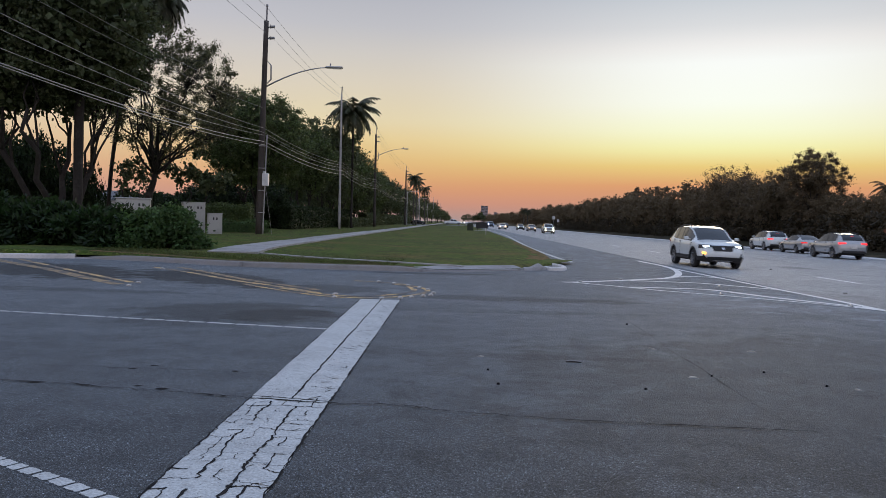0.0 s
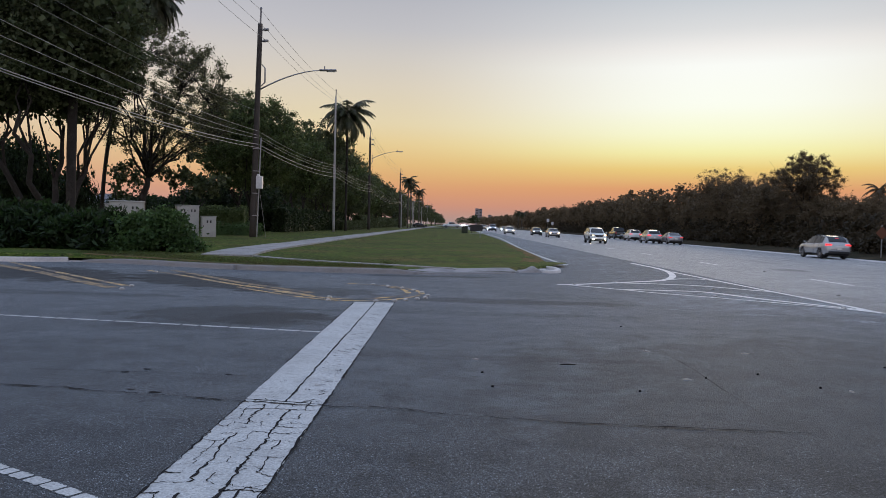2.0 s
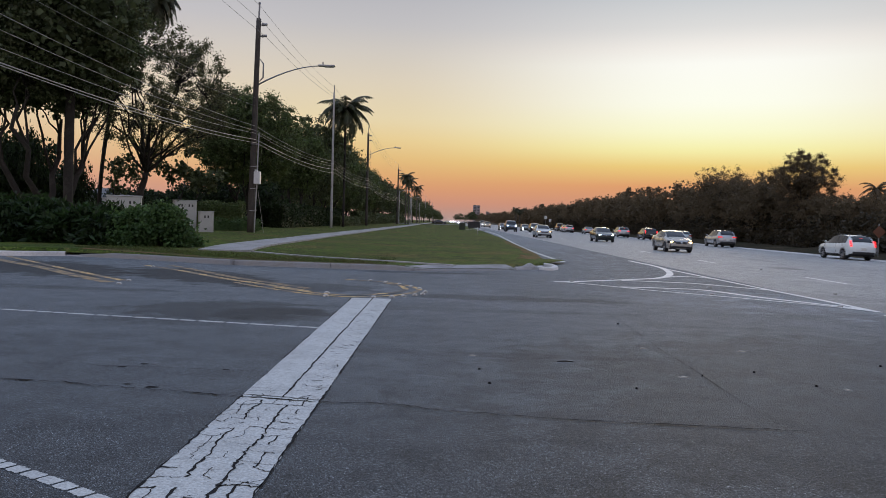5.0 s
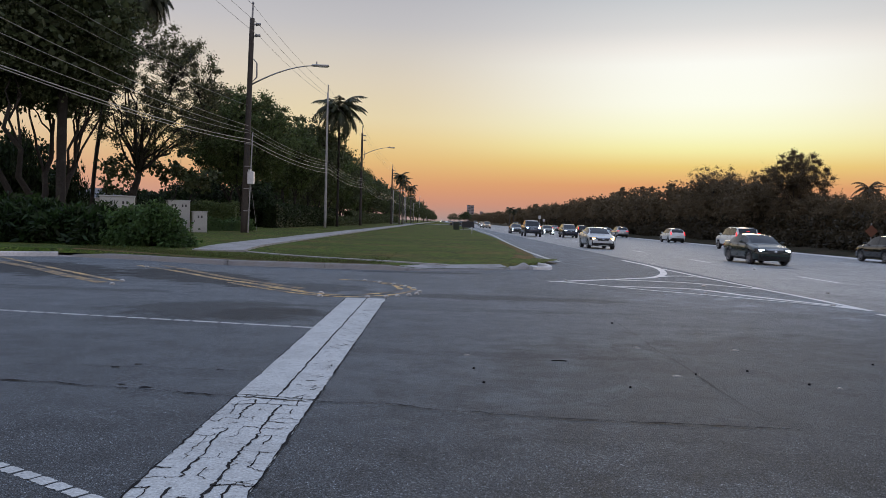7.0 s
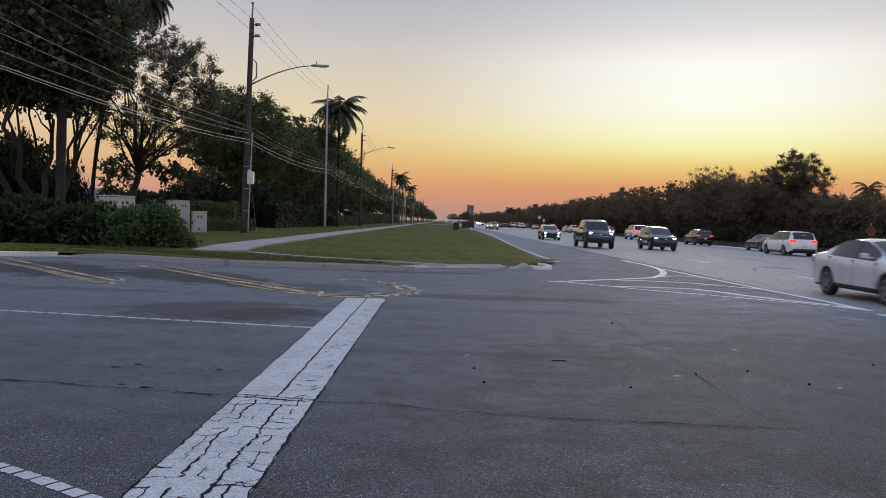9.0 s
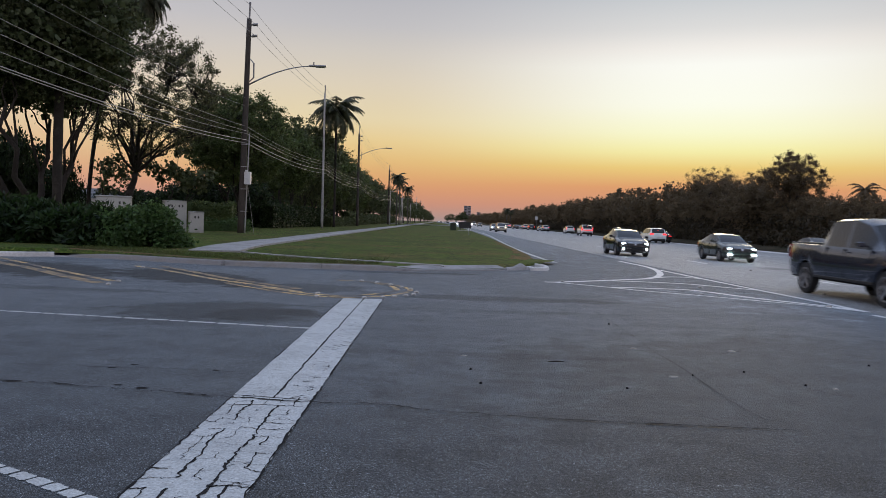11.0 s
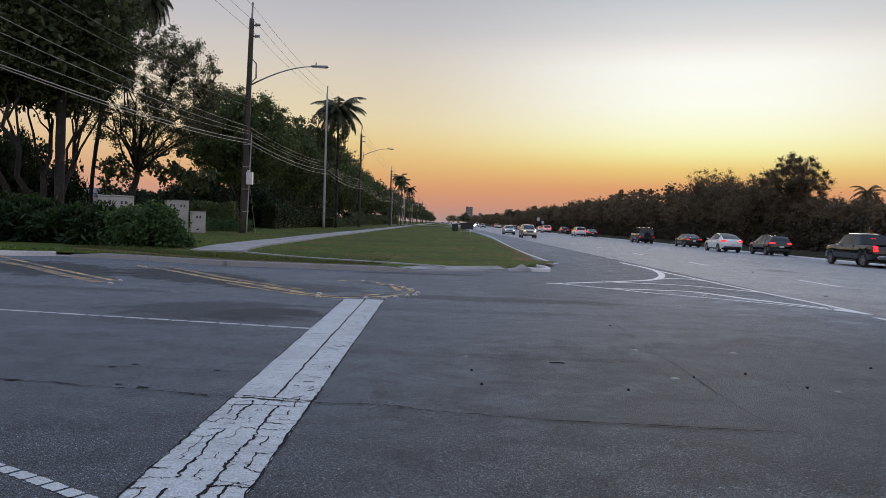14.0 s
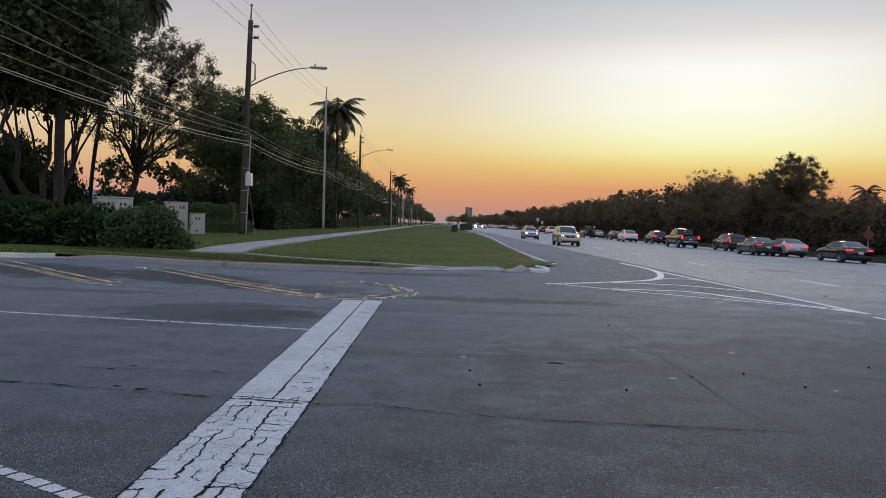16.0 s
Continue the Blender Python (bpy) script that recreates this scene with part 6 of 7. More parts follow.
TAIL_DIM = lamp_material("lit_tail_light", (0.9, 0.018, 0.020), 0.7)
TAIL_OFF = material("red_tail_lens", (0.22, 0.012, 0.012), 0.2, fine=0.05)

# along the length from the nose: waist line and roof line as (distance, height)
STYLES = {
    "sedan": dict(L=4.8, W=1.86, H=1.45, r=0.33, axle=(0.95, 3.72), sill=0.27, cowl=1.30, roof=2.20, drop=3.25, back=4.22, roofw=0.69, lamp=(0.62, 0.75), tail=(0.79, 0.90),
                  belt=((0, 0.58), (0.06, 0.68), (0.9, 0.85), (1.3, 0.93), (3.4, 0.985), (4.3, 1.02), (4.8, 0.98)),
                  top=((0, 0.58), (0.1, 0.74), (0.5, 0.86), (1.3, 0.99), (1.75, 1.23), (2.2, 1.40), (2.75, 1.45), (3.25, 1.415), (3.75, 1.26), (4.22, 1.08), (4.7, 1.04), (4.8, 0.96))),
    "suv": dict(L=4.65, W=1.85, H=1.67, r=0.36, axle=(0.93, 3.65), sill=0.32, cowl=1.12, roof=2.02, drop=4.00, back=4.52, roofw=0.73, lamp=(0.80, 0.91), tail=(0.94, 1.06),
                belt=((0, 0.72), (0.06, 0.82), (0.5, 0.95), (0.9, 1.00), (1.2, 1.03), (3.4, 1.09), (4.5, 1.17), (4.65, 1.0)),
                top=((0, 0.72), (0.08, 0.89), (0.3, 0.98), (0.7, 1.05), (1.12, 1.10), (1.45, 1.29), (1.75, 1.46), (2.02, 1.58), (2.5, 1.66), (3.3, 1.66), (4.00, 1.58), (4.28, 1.40), (4.52, 1.19), (4.65, 1.02))),
    "hatch": dict(L=4.15, W=1.76, H=1.46, r=0.31, axle=(0.85, 3.40), sill=0.26, cowl=1.10, roof=1.90, drop=3.35, back=3.92, roofw=0.70, lamp=(0.62, 0.75), tail=(0.80, 1.0),
                  belt=((0, 0.58), (0.06, 0.68), (0.8, 0.86), (1.1, 0.93), (3.0, 0.98), (3.95, 1.03), (4.15, 0.9)),
                  top=((0, 0.58), (0.1, 0.74), (0.45, 0.88), (1.1, 1.0), (1.5, 1.23), (1.9, 1.41), (2.4, 1.46), (3.0, 1.44), (3.35, 1.38), (3.65, 1.22), (3.92, 1.04), (4.15, 0.92))),
    "fastback": dict(L=4.75, W=1.92, H=1.62, r=0.35, axle=(0.90, 3.78), sill=0.28, cowl=1.10, roof=2.10, drop=3.10, back=4.45, roofw=0.70, lamp=(0.70, 0.82), tail=(0.88, 1.05),
                     belt=((0, 0.66), (0.06, 0.76), (0.8, 0.92), (1.1, 0.98), (3.2, 1.05), (4.45, 1.10), (4.75, 1.0)),
                     top=((0, 0.66), (0.1, 0.82), (0.45, 0.93), (1.1, 1.04), (1.6, 1.34), (2.1, 1.56), (2.6, 1.62), (3.1, 1.59), (3.7, 1.44), (4.2, 1.24), (4.45, 1.14), (4.75, 1.0))),
    "pickup": dict(L=5.9, W=2.0, H=1.95, r=0.40, axle=(1.0, 4.68), sill=0.45, cowl=1.45, roof=2.05, drop=3.72, back=4.05, roofw=0.76, lamp=(0.93, 1.12), tail=(0.90, 1.25),
                   belt=((0, 0.92), (0.06, 1.08), (0.9, 1.19), (1.45, 1.22), (4.1, 1.26), (5.8, 1.28), (5.9, 1.15)),
                   top=((0, 0.92), (0.1, 1.14), (0.5, 1.22), (1.45, 1.27), (1.75, 1.55), (2.05, 1.81), (2.6, 1.95), (3.4, 1.95), (3.72, 1.90), (3.95, 1.6), (4.05, 1.30), (5.8, 1.30), (5.9, 1.18))),
    "large_suv": dict(L=5.25, W=2.03, H=1.93, r=0.40, axle=(0.98, 4.02), sill=0.42, cowl=1.42, roof=2.05, drop=4.75, back=5.12, roofw=0.79, lamp=(0.90, 1.08), tail=(0.95, 1.50),
                      belt=((0, 0.9), (0.06, 1.06), (0.9, 1.18), (1.4, 1.21), (4.0, 1.25), (5.1, 1.27), (5.25, 1.1)),
                      top=((0, 0.9), (0.1, 1.12), (0.5, 1.2), (1.42, 1.27), (1.75, 1.55), (2.05, 1.79), (2.6, 1.92), (4.3, 1.91), (4.75, 1.85), (4.95, 1.6), (5.12, 1.29), (5.25, 1.12))),
    "minivan": dict(L=5.15, W=1.99, H=1.75, r=0.35, axle=(0.98, 3.98), sill=0.28, cowl=1.0, roof=2.0, drop=4.62, back=5.0, roofw=0.77, lamp=(0.76, 0.92), tail=(0.95, 1.13),
                    belt=((0, 0.7), (0.06, 0.82), (0.7, 1.0), (1.0, 1.05), (3.5, 1.10), (5.0, 1.15), (5.15, 0.95)),
                    top=((0, 0.7), (0.1, 0.9), (0.5, 1.04), (1.0, 1.13), (1.5, 1.42), (2.0, 1.65), (2.6, 1.75), (4.2, 1.73), (4.62, 1.66), (4.85, 1.42), (5.0, 1.18), (5.15, 0.97))),
    "boxy_suv": dict(L=4.6, W=1.92, H=1.95, r=0.39, axle=(0.80, 3.65), sill=0.45, cowl=1.40, roof=1.72, drop=4.40, back=4.56, roofw=0.88, lamp=(0.92, 1.10), tail=(0.72, 0.88),
                     belt=((0, 1.0), (0.05, 1.12), (0.9, 1.18), (1.4, 1.20), (4.5, 1.22), (4.6, 1.15)),
                     top=((0, 1.0), (0.06, 1.18), (0.5, 1.22), (1.40, 1.25), (1.56, 1.58), (1.72, 1.86), (1.95, 1.95), (4.2, 1.95), (4.40, 1.92), (4.5, 1.6), (4.56, 1.26), (4.6, 1.18))),
}


# compact saloons: shorter overhangs and cabin
_s = STYLES["sedan"]
for _k in ("L", "cowl", "roof", "drop", "back"):
    _s[_k] *= 0.955
_s["axle"], _s["belt"], _s["top"], _s["W"] = tuple(v * 0.955 for v in _s["axle"]), tuple((a * 0.955, b) for a, b in _s["belt"]), tuple((a * 0.955, b) for a, b in _s["top"]), 1.81


def along(table, x):
    return float(np.interp(x, [a for a, _ in table], [b for _, b in table]))


def revolve(sh, profile, sides, axis_y=0.0, axis_z=0.0):
    """Turns (x, radius) pairs about an axle along x."""
    o = [(x, axis_y + r * math.cos(2 * math.pi * k / sides), axis_z + r * math.sin(2 * math.pi * k / sides)) for x, r in profile for k in range(sides)]
    fs = [(i * sides + k, i * sides + (k + 1) % sides, (i + 1) * sides + (k + 1) % sides, (i + 1) * sides + k) for i in range(len(profile) - 1) for k in range(sides)]
    sh.add(o, fs)


def sharpen(ob, angle=32):
    me = ob.data
    me.polygons.foreach_set("use_smooth", [True] * len(me.polygons))
    me.set_sharp_from_angle(angle=radians(angle))
    return ob


WHEEL_MESH = {}


def wheel_meshes(r):
    """Tyre, rim and hub meshes for one wheel size, its outer face towards +x."""
    if r not in WHEEL_MESH:
        t, h = Shell(), Shell()
        revolve(t, [(-0.11, r * 0.68), (-0.11, r * 0.93), (-0.08, r), (0.08, r), (0.11, r * 0.93), (0.112, r * 0.70), (0.09, r * 0.66)], 22)
        revolve(h, [(-0.10, r * 0.68), (0.02, r * 0.66), (0.02, 0.0001)], 16)
        s = Shell()
        revolve(s, [(0.075, r * 0.69), (0.108, r * 0.69), (0.105, r * 0.62), (0.075, r * 0.60)], 22)
        revolve(s, [(0.06, r * 0.17), (0.10, r * 0.15), (0.105, 0.0001)], 12)
        for k in range(5):
            a = 2 * math.pi * k / 5
            c, d = math.cos(a), math.sin(a)
            w1, w2 = r * 0.11, r * 0.075
            pts = [(r * 0.12, -w1), (r * 0.12, w1), (r * 0.64, w2), (r * 0.64, -w2)]
            ring = [(0.098 - 0.01 * (p[0] > r * 0.3), p[0] * c - p[1] * d, p[0] * d + p[1] * c) for p in pts]
            s.add(ring + [(0.05, y, z) for _, y, z in ring], [(0, 1, 2, 3), (0, 4, 5, 1), (1, 5, 6, 2), (2, 6, 7, 3), (3, 7, 4, 0)])
        out = []
        for nm, shl, mt in (("wheel", h, UNDER), ("tyre", t, RUBBER), ("rim", s, RIM)):
            me = bpy.data.meshes.new(nm)
            me.from_pydata(shl.v, [], shl.f)
            me.materials.append(mt)
            out.append(me)
        WHEEL_MESH[r] = out
    return WHEEL_MESH[r]


def build_car(name, style, coat, label, group, head=None, tail=None, fog=None, amber=False, plate=True, cladding=False, rails=False, spare=False, bar=False, tall=False, wide_fog=False):
    """A vehicle with its nose at the origin, facing +y, wheels on z = 0."""
    s = STYLES[style]
    L, W, r = s["L"], s["W"] / 2, s["r"]
    car = empty(name)
    plan = ((0, 0.70), (0.04, 0.785), (0.12, 0.865), (0.3, 0.945), (0.7, 0.99), (1.1, 1.0), (L - 0.9, 1.0), (L - 0.4, 0.975), (L - 0.12, 0.93), (L - 0.04, 0.89), (L, 0.84))
    xs = {0, 0.04, 0.12, 0.3, 0.5, s["cowl"], s["roof"], s["drop"], s["back"], L - 0.4, L - 0.12, L - 0.04, L, s["cowl"] + 0.22}
    for a in s["axle"]:
        for k in range(-6, 7):
            xs.add(round(a + (r + 0.055) * math.sin(k * math.pi / 12), 3))
    mid = s["cowl"] + 0.52 * (s["drop"] - s["cowl"]) + 0.12
    win_end = s["drop"] + 0.45 * (s["back"] - s["drop"]) if style in ("sedan", "fastback") else s["drop"] - 0.02
    if style in ("large_suv", "minivan", "suv", "boxy_suv"):
        win_end = s["drop"] - 0.05
    xs |= {mid - 0.05, mid + 0.05, win_end}
    third = None
    if style in ("large_suv", "minivan", "suv"):
        third = s["drop"] - 0.75 if style != "suv" else s["drop"] - 0.55
        xs |= {third - 0.05, third + 0.05}
    for x, _ in s["top"]:
        xs.add(x)
    xs = sorted(xs)
    xs = [x for i, x in enumerate(xs) if i == 0 or x - xs[i - 1] > 0.012]
    sect = []
    for x in xs:
        w = W * along(plan, x)
        zt, zb = along(s["top"], x), along(s["belt"], x)
        zb = min(zb, zt - 0.006)
        k = min(max((zt - zb) / 0.30, 0), 1)
        bottom = s["sill"] + 0.10 * max(0, 1 - x / 0.25) * 0 + (0.10 if x > L - 0.2 else 0.0)
        for a in s["axle"]:
            d = abs(x - a)
            if d < r + 0.055:
                bottom = max(bottom, r + math.sqrt(max((r + 0.055) ** 2 - d * d, 0)))
        z1 = max(bottom + 0.012, s["sill"] + 0.16)
        z2 = max(z1 + 0.012, s["sill"] + 0.32)
        zs = max(z2 + 0.01, zb - 0.10)
        p4w = w * (0.945 + (0.925 - 0.945) * k)
        rw = W * s["roofw"]
        p5w = 0.82 * w * (1 - k) + rw * k
        z5 = zb + (zt - zb) * (0.72 + 0.18 * k)
        zbb = max(zb, zs + 0.008)
        sect.append([(w * 0.975, bottom), (w * 0.99, z1), (w, z2), (w * 0.992, zs), (p4w, zbb), (p5w, max(z5, zbb + 0.002)), (p5w * 0.93, max(zt - 0.022 - 0.02 * k, zbb + 0.003)), (p5w * 0.55, max(zt - 0.006, zbb + 0.004)), (0.0, max(zt, zbb + 0.005))])
    n = 9
    keep = {}

    def key(i, j, side):
        a, b = xs[i], xs[i + 1]
        m = (a + b) / 2
        if j == 0 and cladding:
            return "cladding"
        if j in (6, 7):
            if s["cowl"] + 0.03 < m < s["roof"]:
                return "windscreen"
            if s["drop"] < m < s["back"] - 0.02:
                return "rear_window"
        if j == 4 and s["cowl"] + 0.22 < m < win_end:
            if abs(m - mid) < 0.05 or (third and abs(m - third) < 0.05):
                return ("window_pillar", side, m > mid + 0.1) if style != "pickup" else "body"
            zone = 0 if m < mid else (1 if not third or m < third else 2)
            return ("side_window", side, zone)
        return "body"

    def pt(i, j, side, share=1.0):
        u, z = sect[i][j]
        u, x = u * share, xs[i]
        # nose and tail are bowed: furthest out at bumper height, and rounded towards the middle line
        mid_z = s["sill"] + 0.26
        nose = max(0.0, 1 - x / 0.34) ** 1.3
        tail_e = max(0.0, 1 - (L - x) / 0.30) ** 1.3
        y = -x - nose * (0.20 * abs(z - mid_z) ** 1.5 / 0.25 + 0.15 * (u / W) ** 2)
        y += tail_e * (0.13 * abs(z - mid_z - 0.1) ** 1.5 / 0.25 + 0.10 * (u / W) ** 2)
        return (side * u, y, z)

    for i in range(len(xs) - 1):
        for j in range(n - 1):
            for side in (-1, 1):
                sh = keep.setdefault(key(i, j, side), Shell())
                q = [pt(i, j, side), pt(i + 1, j, side), pt(i + 1, j + 1, side), pt(i, j + 1, side)]
                sh.add(q if side > 0 else q[::-1], [(0, 1, 2, 3)])
    for i, rev in ((0, False), (len(xs) - 1, True)):
        steps = [q / 5 for q in range(-5, 6)]
        grid = [pt(i, j, 1 if q >= 0 else -1, abs(q)) for j in range(n - 1) for q in steps]
        m = len(steps)
        quads = [(j * m + q, j * m + q + 1, (j + 1) * m + q + 1, (j + 1) * m + q) for j in range(n - 2) for q in range(m - 1)]
        keep["body"].add(grid, quads)
    for kk, sh in keep.items():
        nm = kk if isinstance(kk, str) else kk[0]
        mt = {"body": coat, "cladding": PLASTIC, "window_pillar": PLASTIC}.get(nm, CAR_GLASS)
        bm = bmesh.new()
        vv = [bm.verts.new(v) for v in sh.v]
        for f in sh.f:
            try:
                bm.faces.new([vv[i] for i in f])
            except ValueError:
                pass
        bmesh.ops.remove_doubles(bm, verts=bm.verts, dist=0.0015)
        bmesh.ops.recalc_face_normals(bm, faces=bm.faces)
        sharpen(part(nm, bm, mt, car, "tinted glass" if mt is CAR_GLASS else ""), 38)
    if cladding:
        for a in s["axle"]:
            for side in (-1, 1):
                ar = Shell()
                ring = [math.pi * (0.03 + 0.94 * q / 14) for q in range(15)]
                for q in ring:
                    for rr, xo in ((r + 0.045, W * 0.90), (r + 0.045, W * 1.012), (r + 0.115, W * 1.006), (r + 0.115, W * 0.90)):
                        ar.v.append((side * xo, -a + rr * math.cos(q), r + rr * math.sin(q)))
                ar.f = [(q * 4 + c, q * 4 + (c + 1) % 4, q * 4 + 4 + (c + 1) % 4, q * 4 + 4 + c) for q in range(14) for c in range(4)]
                ar.done("wheel_arch", PLASTIC, car)
    u = Shell()
    u.box(-W * 0.80, -L + 0.12, s["sill"] - 0.06, W * 0.80, -0.12, s["sill"] + 0.30)
    u.done("underbody", UNDER, car)
    wm = wheel_meshes(r)
    for a in s["axle"]:
        for side in (-1, 1):
            wh = new("wheel", wm[0])
            wh.parent = car
            wh.matrix_basis = pose(side * (W - 0.125), -a, r, rz=0 if side > 0 else 180)
            for nm, me in (("tyre", wm[1]), ("rim", wm[2])):
                o = new(nm, me)
                o.parent = wh

    def wrap(nm, z0, z1, start, reach, mat, rear=False, side=1, thin=0.5, out=0.012, lbl=""):
        """A lamp that wraps round a corner of the bowed body; thin: its height at the inner end."""
        e = L if rear else 0.0
        sg = -1 if rear else 1
        mid_z = s["sill"] + 0.26 + (0.1 if rear else 0.0)
        amp = 0.13 if rear else 0.20
        bow = 0.10 if rear else 0.15
        rng_e = 0.30 if rear else 0.34
        pl = [(start * W, 0.0), ((start * 0.5 + 0.38) * W, 0.0)] + [(W * along(plan, e + sg * d), d) for d in (0.0, 0.04, 0.12, 0.22, 0.35, 0.5) if d <= reach]
        vs = []
        for q, (x, d) in enumerate(pl):
            t = q / (len(pl) - 1)
            hh = (z1 - z0) * (thin + (1 - thin) * min(1.0, t * 1.6))
            for zz, back in ((z1 - hh, 0), (z1, 0), (z1, 1), (z1 - hh, 1)):
                w = max(0.0, 1 - d / rng_e) ** 1.3
                set_in = d + w * (amp * abs(zz - mid_z) ** 1.5 / 0.25 + bow * (x / W) ** 2)
                yy = set_in - out + back * 0.09
                xx = x + (out if q > 1 else 0) - back * 0.03
                vs.append((side * xx, (-e + yy) if rear else -yy, zz))
        fs = []
        for q in range(len(pl) - 1):
            for c in range(4):
                c2 = (c + 1) % 4
                fs.append((q * 4 + c, q * 4 + c2, q * 4 + 4 + c2, q * 4 + 4 + c))
        fs += [(0, 1, 2, 3), tuple(len(vs) - 4 + c for c in (3, 2, 1, 0))]
        sh = Shell()
        sh.add(vs, fs)
        return sh.done(nm, mat, car, lbl)

    z0, z1 = s["lamp"]
    t0, t1 = s["tail"]
    for side in (-1, 1):
        wrap("headlight_housing", z0 - 0.02, z1 + 0.015, 0.44, 0.35, CAR_GLASS, side=side, out=0.008, thin=0.45)
        wrap("headlight", z0 + 0.02, z1 - 0.015, 0.54, 0.10, LENS[head.name] if head else CAR_GLASS, side=side, out=0.014, thin=0.45, lbl="lit headlight" if head else "")
        if head:
            wrap("headlight_bulb", z0 + 0.035, z1 - 0.03, 0.66, 0.0, head, side=side, out=0.022, thin=0.75)
        if tall:
            wrap("tail_light", t0 - 0.05, t1 + 0.22 if style == "suv" else t1 + 0.05, 0.80, 0.08, tail or TAIL_OFF, True, side, 0.9)
        else:
            wrap("tail_light", t0, t1, 0.52 if style not in ("pickup", "large_suv", "boxy_suv") else 0.74, 0.22 if style not in ("pickup", "boxy_suv") else 0.12, tail or TAIL_OFF, True, side, 0.75)
        if fog and wide_fog:
            f = Shell()
            f.box(side * W * 0.68 - 0.10, -0.10, s["sill"] + 0.10, side * W * 0.68 + 0.10, -0.006, s["sill"] + 0.16, 0.008)
            f.done("fog_light", fog, car)
        elif fog:
            f = Shell()
            f.box(side * W * 0.70 - (0.02 if fog is LIGHT_COLD else 0.045), -0.09, s["sill"] + 0.08, side * W * 0.70 + (0.02 if fog is LIGHT_COLD else 0.045), -0.012, s["sill"] + (0.19 if fog is LIGHT_COLD else 0.17), 0.008)
            f.done("fog_light", fog, car)
        if amber and side > 0:
            wrap("indicator", z0 - 0.25, z0 - 0.16, 0.86, 0.0, LIGHT_AMBER, side=side, out=0.015, lbl="lit amber indicator")
        mir = Shell()
        mx, my, mz = side * W * 1.01, -(s["cowl"] + 0.42), along(s["belt"], s["cowl"] + 0.4) + 0.06
        mir.box(min(mx, mx + side * 0.16), my - 0.06, mz - 0.01, max(mx, mx + side * 0.16), my + 0.06, mz + 0.11, 0.025)
        mir.box(min(mx - side * 0.12, mx + side * 0.03), my - 0.02, mz - 0.01, max(mx - side * 0.12, mx + side * 0.03), my + 0.03, mz + 0.03)
        mir.done("wing_mirror", coat, car)
        for hx in (mid - 0.22, min(win_end, mid + 0.95) - 0.12):
            hd = Shell()
            zz = along(s["belt"], hx) - 0.10
            hd.box(side * W * 0.985 - 0.015, -hx - 0.09, zz - 0.014, side * W * 0.985 + 0.022, -hx + 0.09, zz + 0.014, 0.006)
            hd.done("door_handle", coat, car)
    def band(nm, a, b, half, mat, out, under, cut=0.0, n=10):
        """A strip across the bowed nose between the heights a and b; cut slants its ends."""
        mid_z = s["sill"] + 0.26
        vs = []
        for q in range(n + 1):
            t = -1 + 2 * q / n
            for zz, deep in ((a, 0), (b, 0), (b, 1), (a, 1)):
                x = t * half * (1 - cut * (zz == a))
                back = 0.20 * abs(zz - mid_z) ** 1.5 / 0.25 + 0.15 * (x / W) ** 2
                vs.append((x, -back + out - 0.07 * deep, zz))
        fs = [(q * 4 + c, q * 4 + (c + 1) % 4, q * 4 + 4 + (c + 1) % 4, q * 4 + 4 + c) for q in range(n) for c in range(4)]
        fs += [(3, 2, 1, 0), tuple(n * 4 + c for c in range(4))]
        sh = Shell()
        sh.add(vs, fs)
        return sh.done(nm, mat, under)

    big = style in ("pickup", "large_suv", "boxy_suv")
    gz1 = z1 - 0.015
    gz0 = gz1 - (0.17 if style in ("sedan", "hatch", "fastback", "minivan") else 0.21 if style == "suv" else 0.30)
    gw = W * (0.46 if not big else 0.50)
    grille = band("grille", gz0, gz1, gw, PLASTIC, 0.010, car, 0.18)
    for k in range(3):
        zz = gz0 + (gz1 - gz0) * (k + 0.5) / 3
        band("grille_bar", zz - 0.007, zz + 0.007, gw * 0.92, CHROME if big or (style == "sedan" and k == 2) else PLASTIC, 0.018, grille)
    band("grille_trim", gz1 + 0.002, gz1 + 0.022, gw * 1.04, CHROME, 0.014, grille)
    bd = band("badge", (gz0 + gz1) / 2 - 0.035, (gz0 + gz1) / 2 + 0.045, 0.06, CHROME, 0.024, grille, 0.3, 4)
    intake = band("lower_intake", s["sill"] + 0.01, s["sill"] + 0.14, W * 0.66, PLASTIC, 0.022, car, 0.08)
    band("skid_plate", s["sill"] - 0.045, s["sill"] + 0.002, W * 0.74, RIM if cladding else coat, 0.016, car, 0.05)
    for side in (-1, 1):
        for hx in (s["cowl"] + 0.12, mid + 0.01, min(s["axle"][1] - 0.10, win_end - 0.1)):
            dg = Shell()
            x0, x1 = side * W * 0.94, side * (W + 0.0015)
            dg.box(min(x0, x1), -hx - 0.005, s["sill"] + (0.10 if hx < s["axle"][1] - 0.3 else 0.52), max(x0, x1), -hx + 0.005, along(s["belt"], hx) - 0.03)
            dg.done("door_gap", UNDER, car)
        cr = Shell()
        x0, x1 = side * W * 0.93, side * (W + 0.004)
        cr.box(min(x0, x1), -s["axle"][1] + r + 0.10, s["sill"] + 0.005, max(x0, x1), -s["axle"][0] - r - 0.10, s["sill"] + 0.07, 0.01)
        cr.done("sill_trim", PLASTIC, car)
    rb = Shell()
    rb.box(-W * 0.78, -L - 0.03, s["sill"] + 0.06, W * 0.78, -L + 0.10, s["sill"] + 0.24, 0.04)
    rb.done("rear_bumper", PLASTIC if style != "pickup" else CHROME, car)
    pl = Shell()
    pz = s["sill"] + 0.34 if style != "boxy_suv" else s["sill"] + 0.14
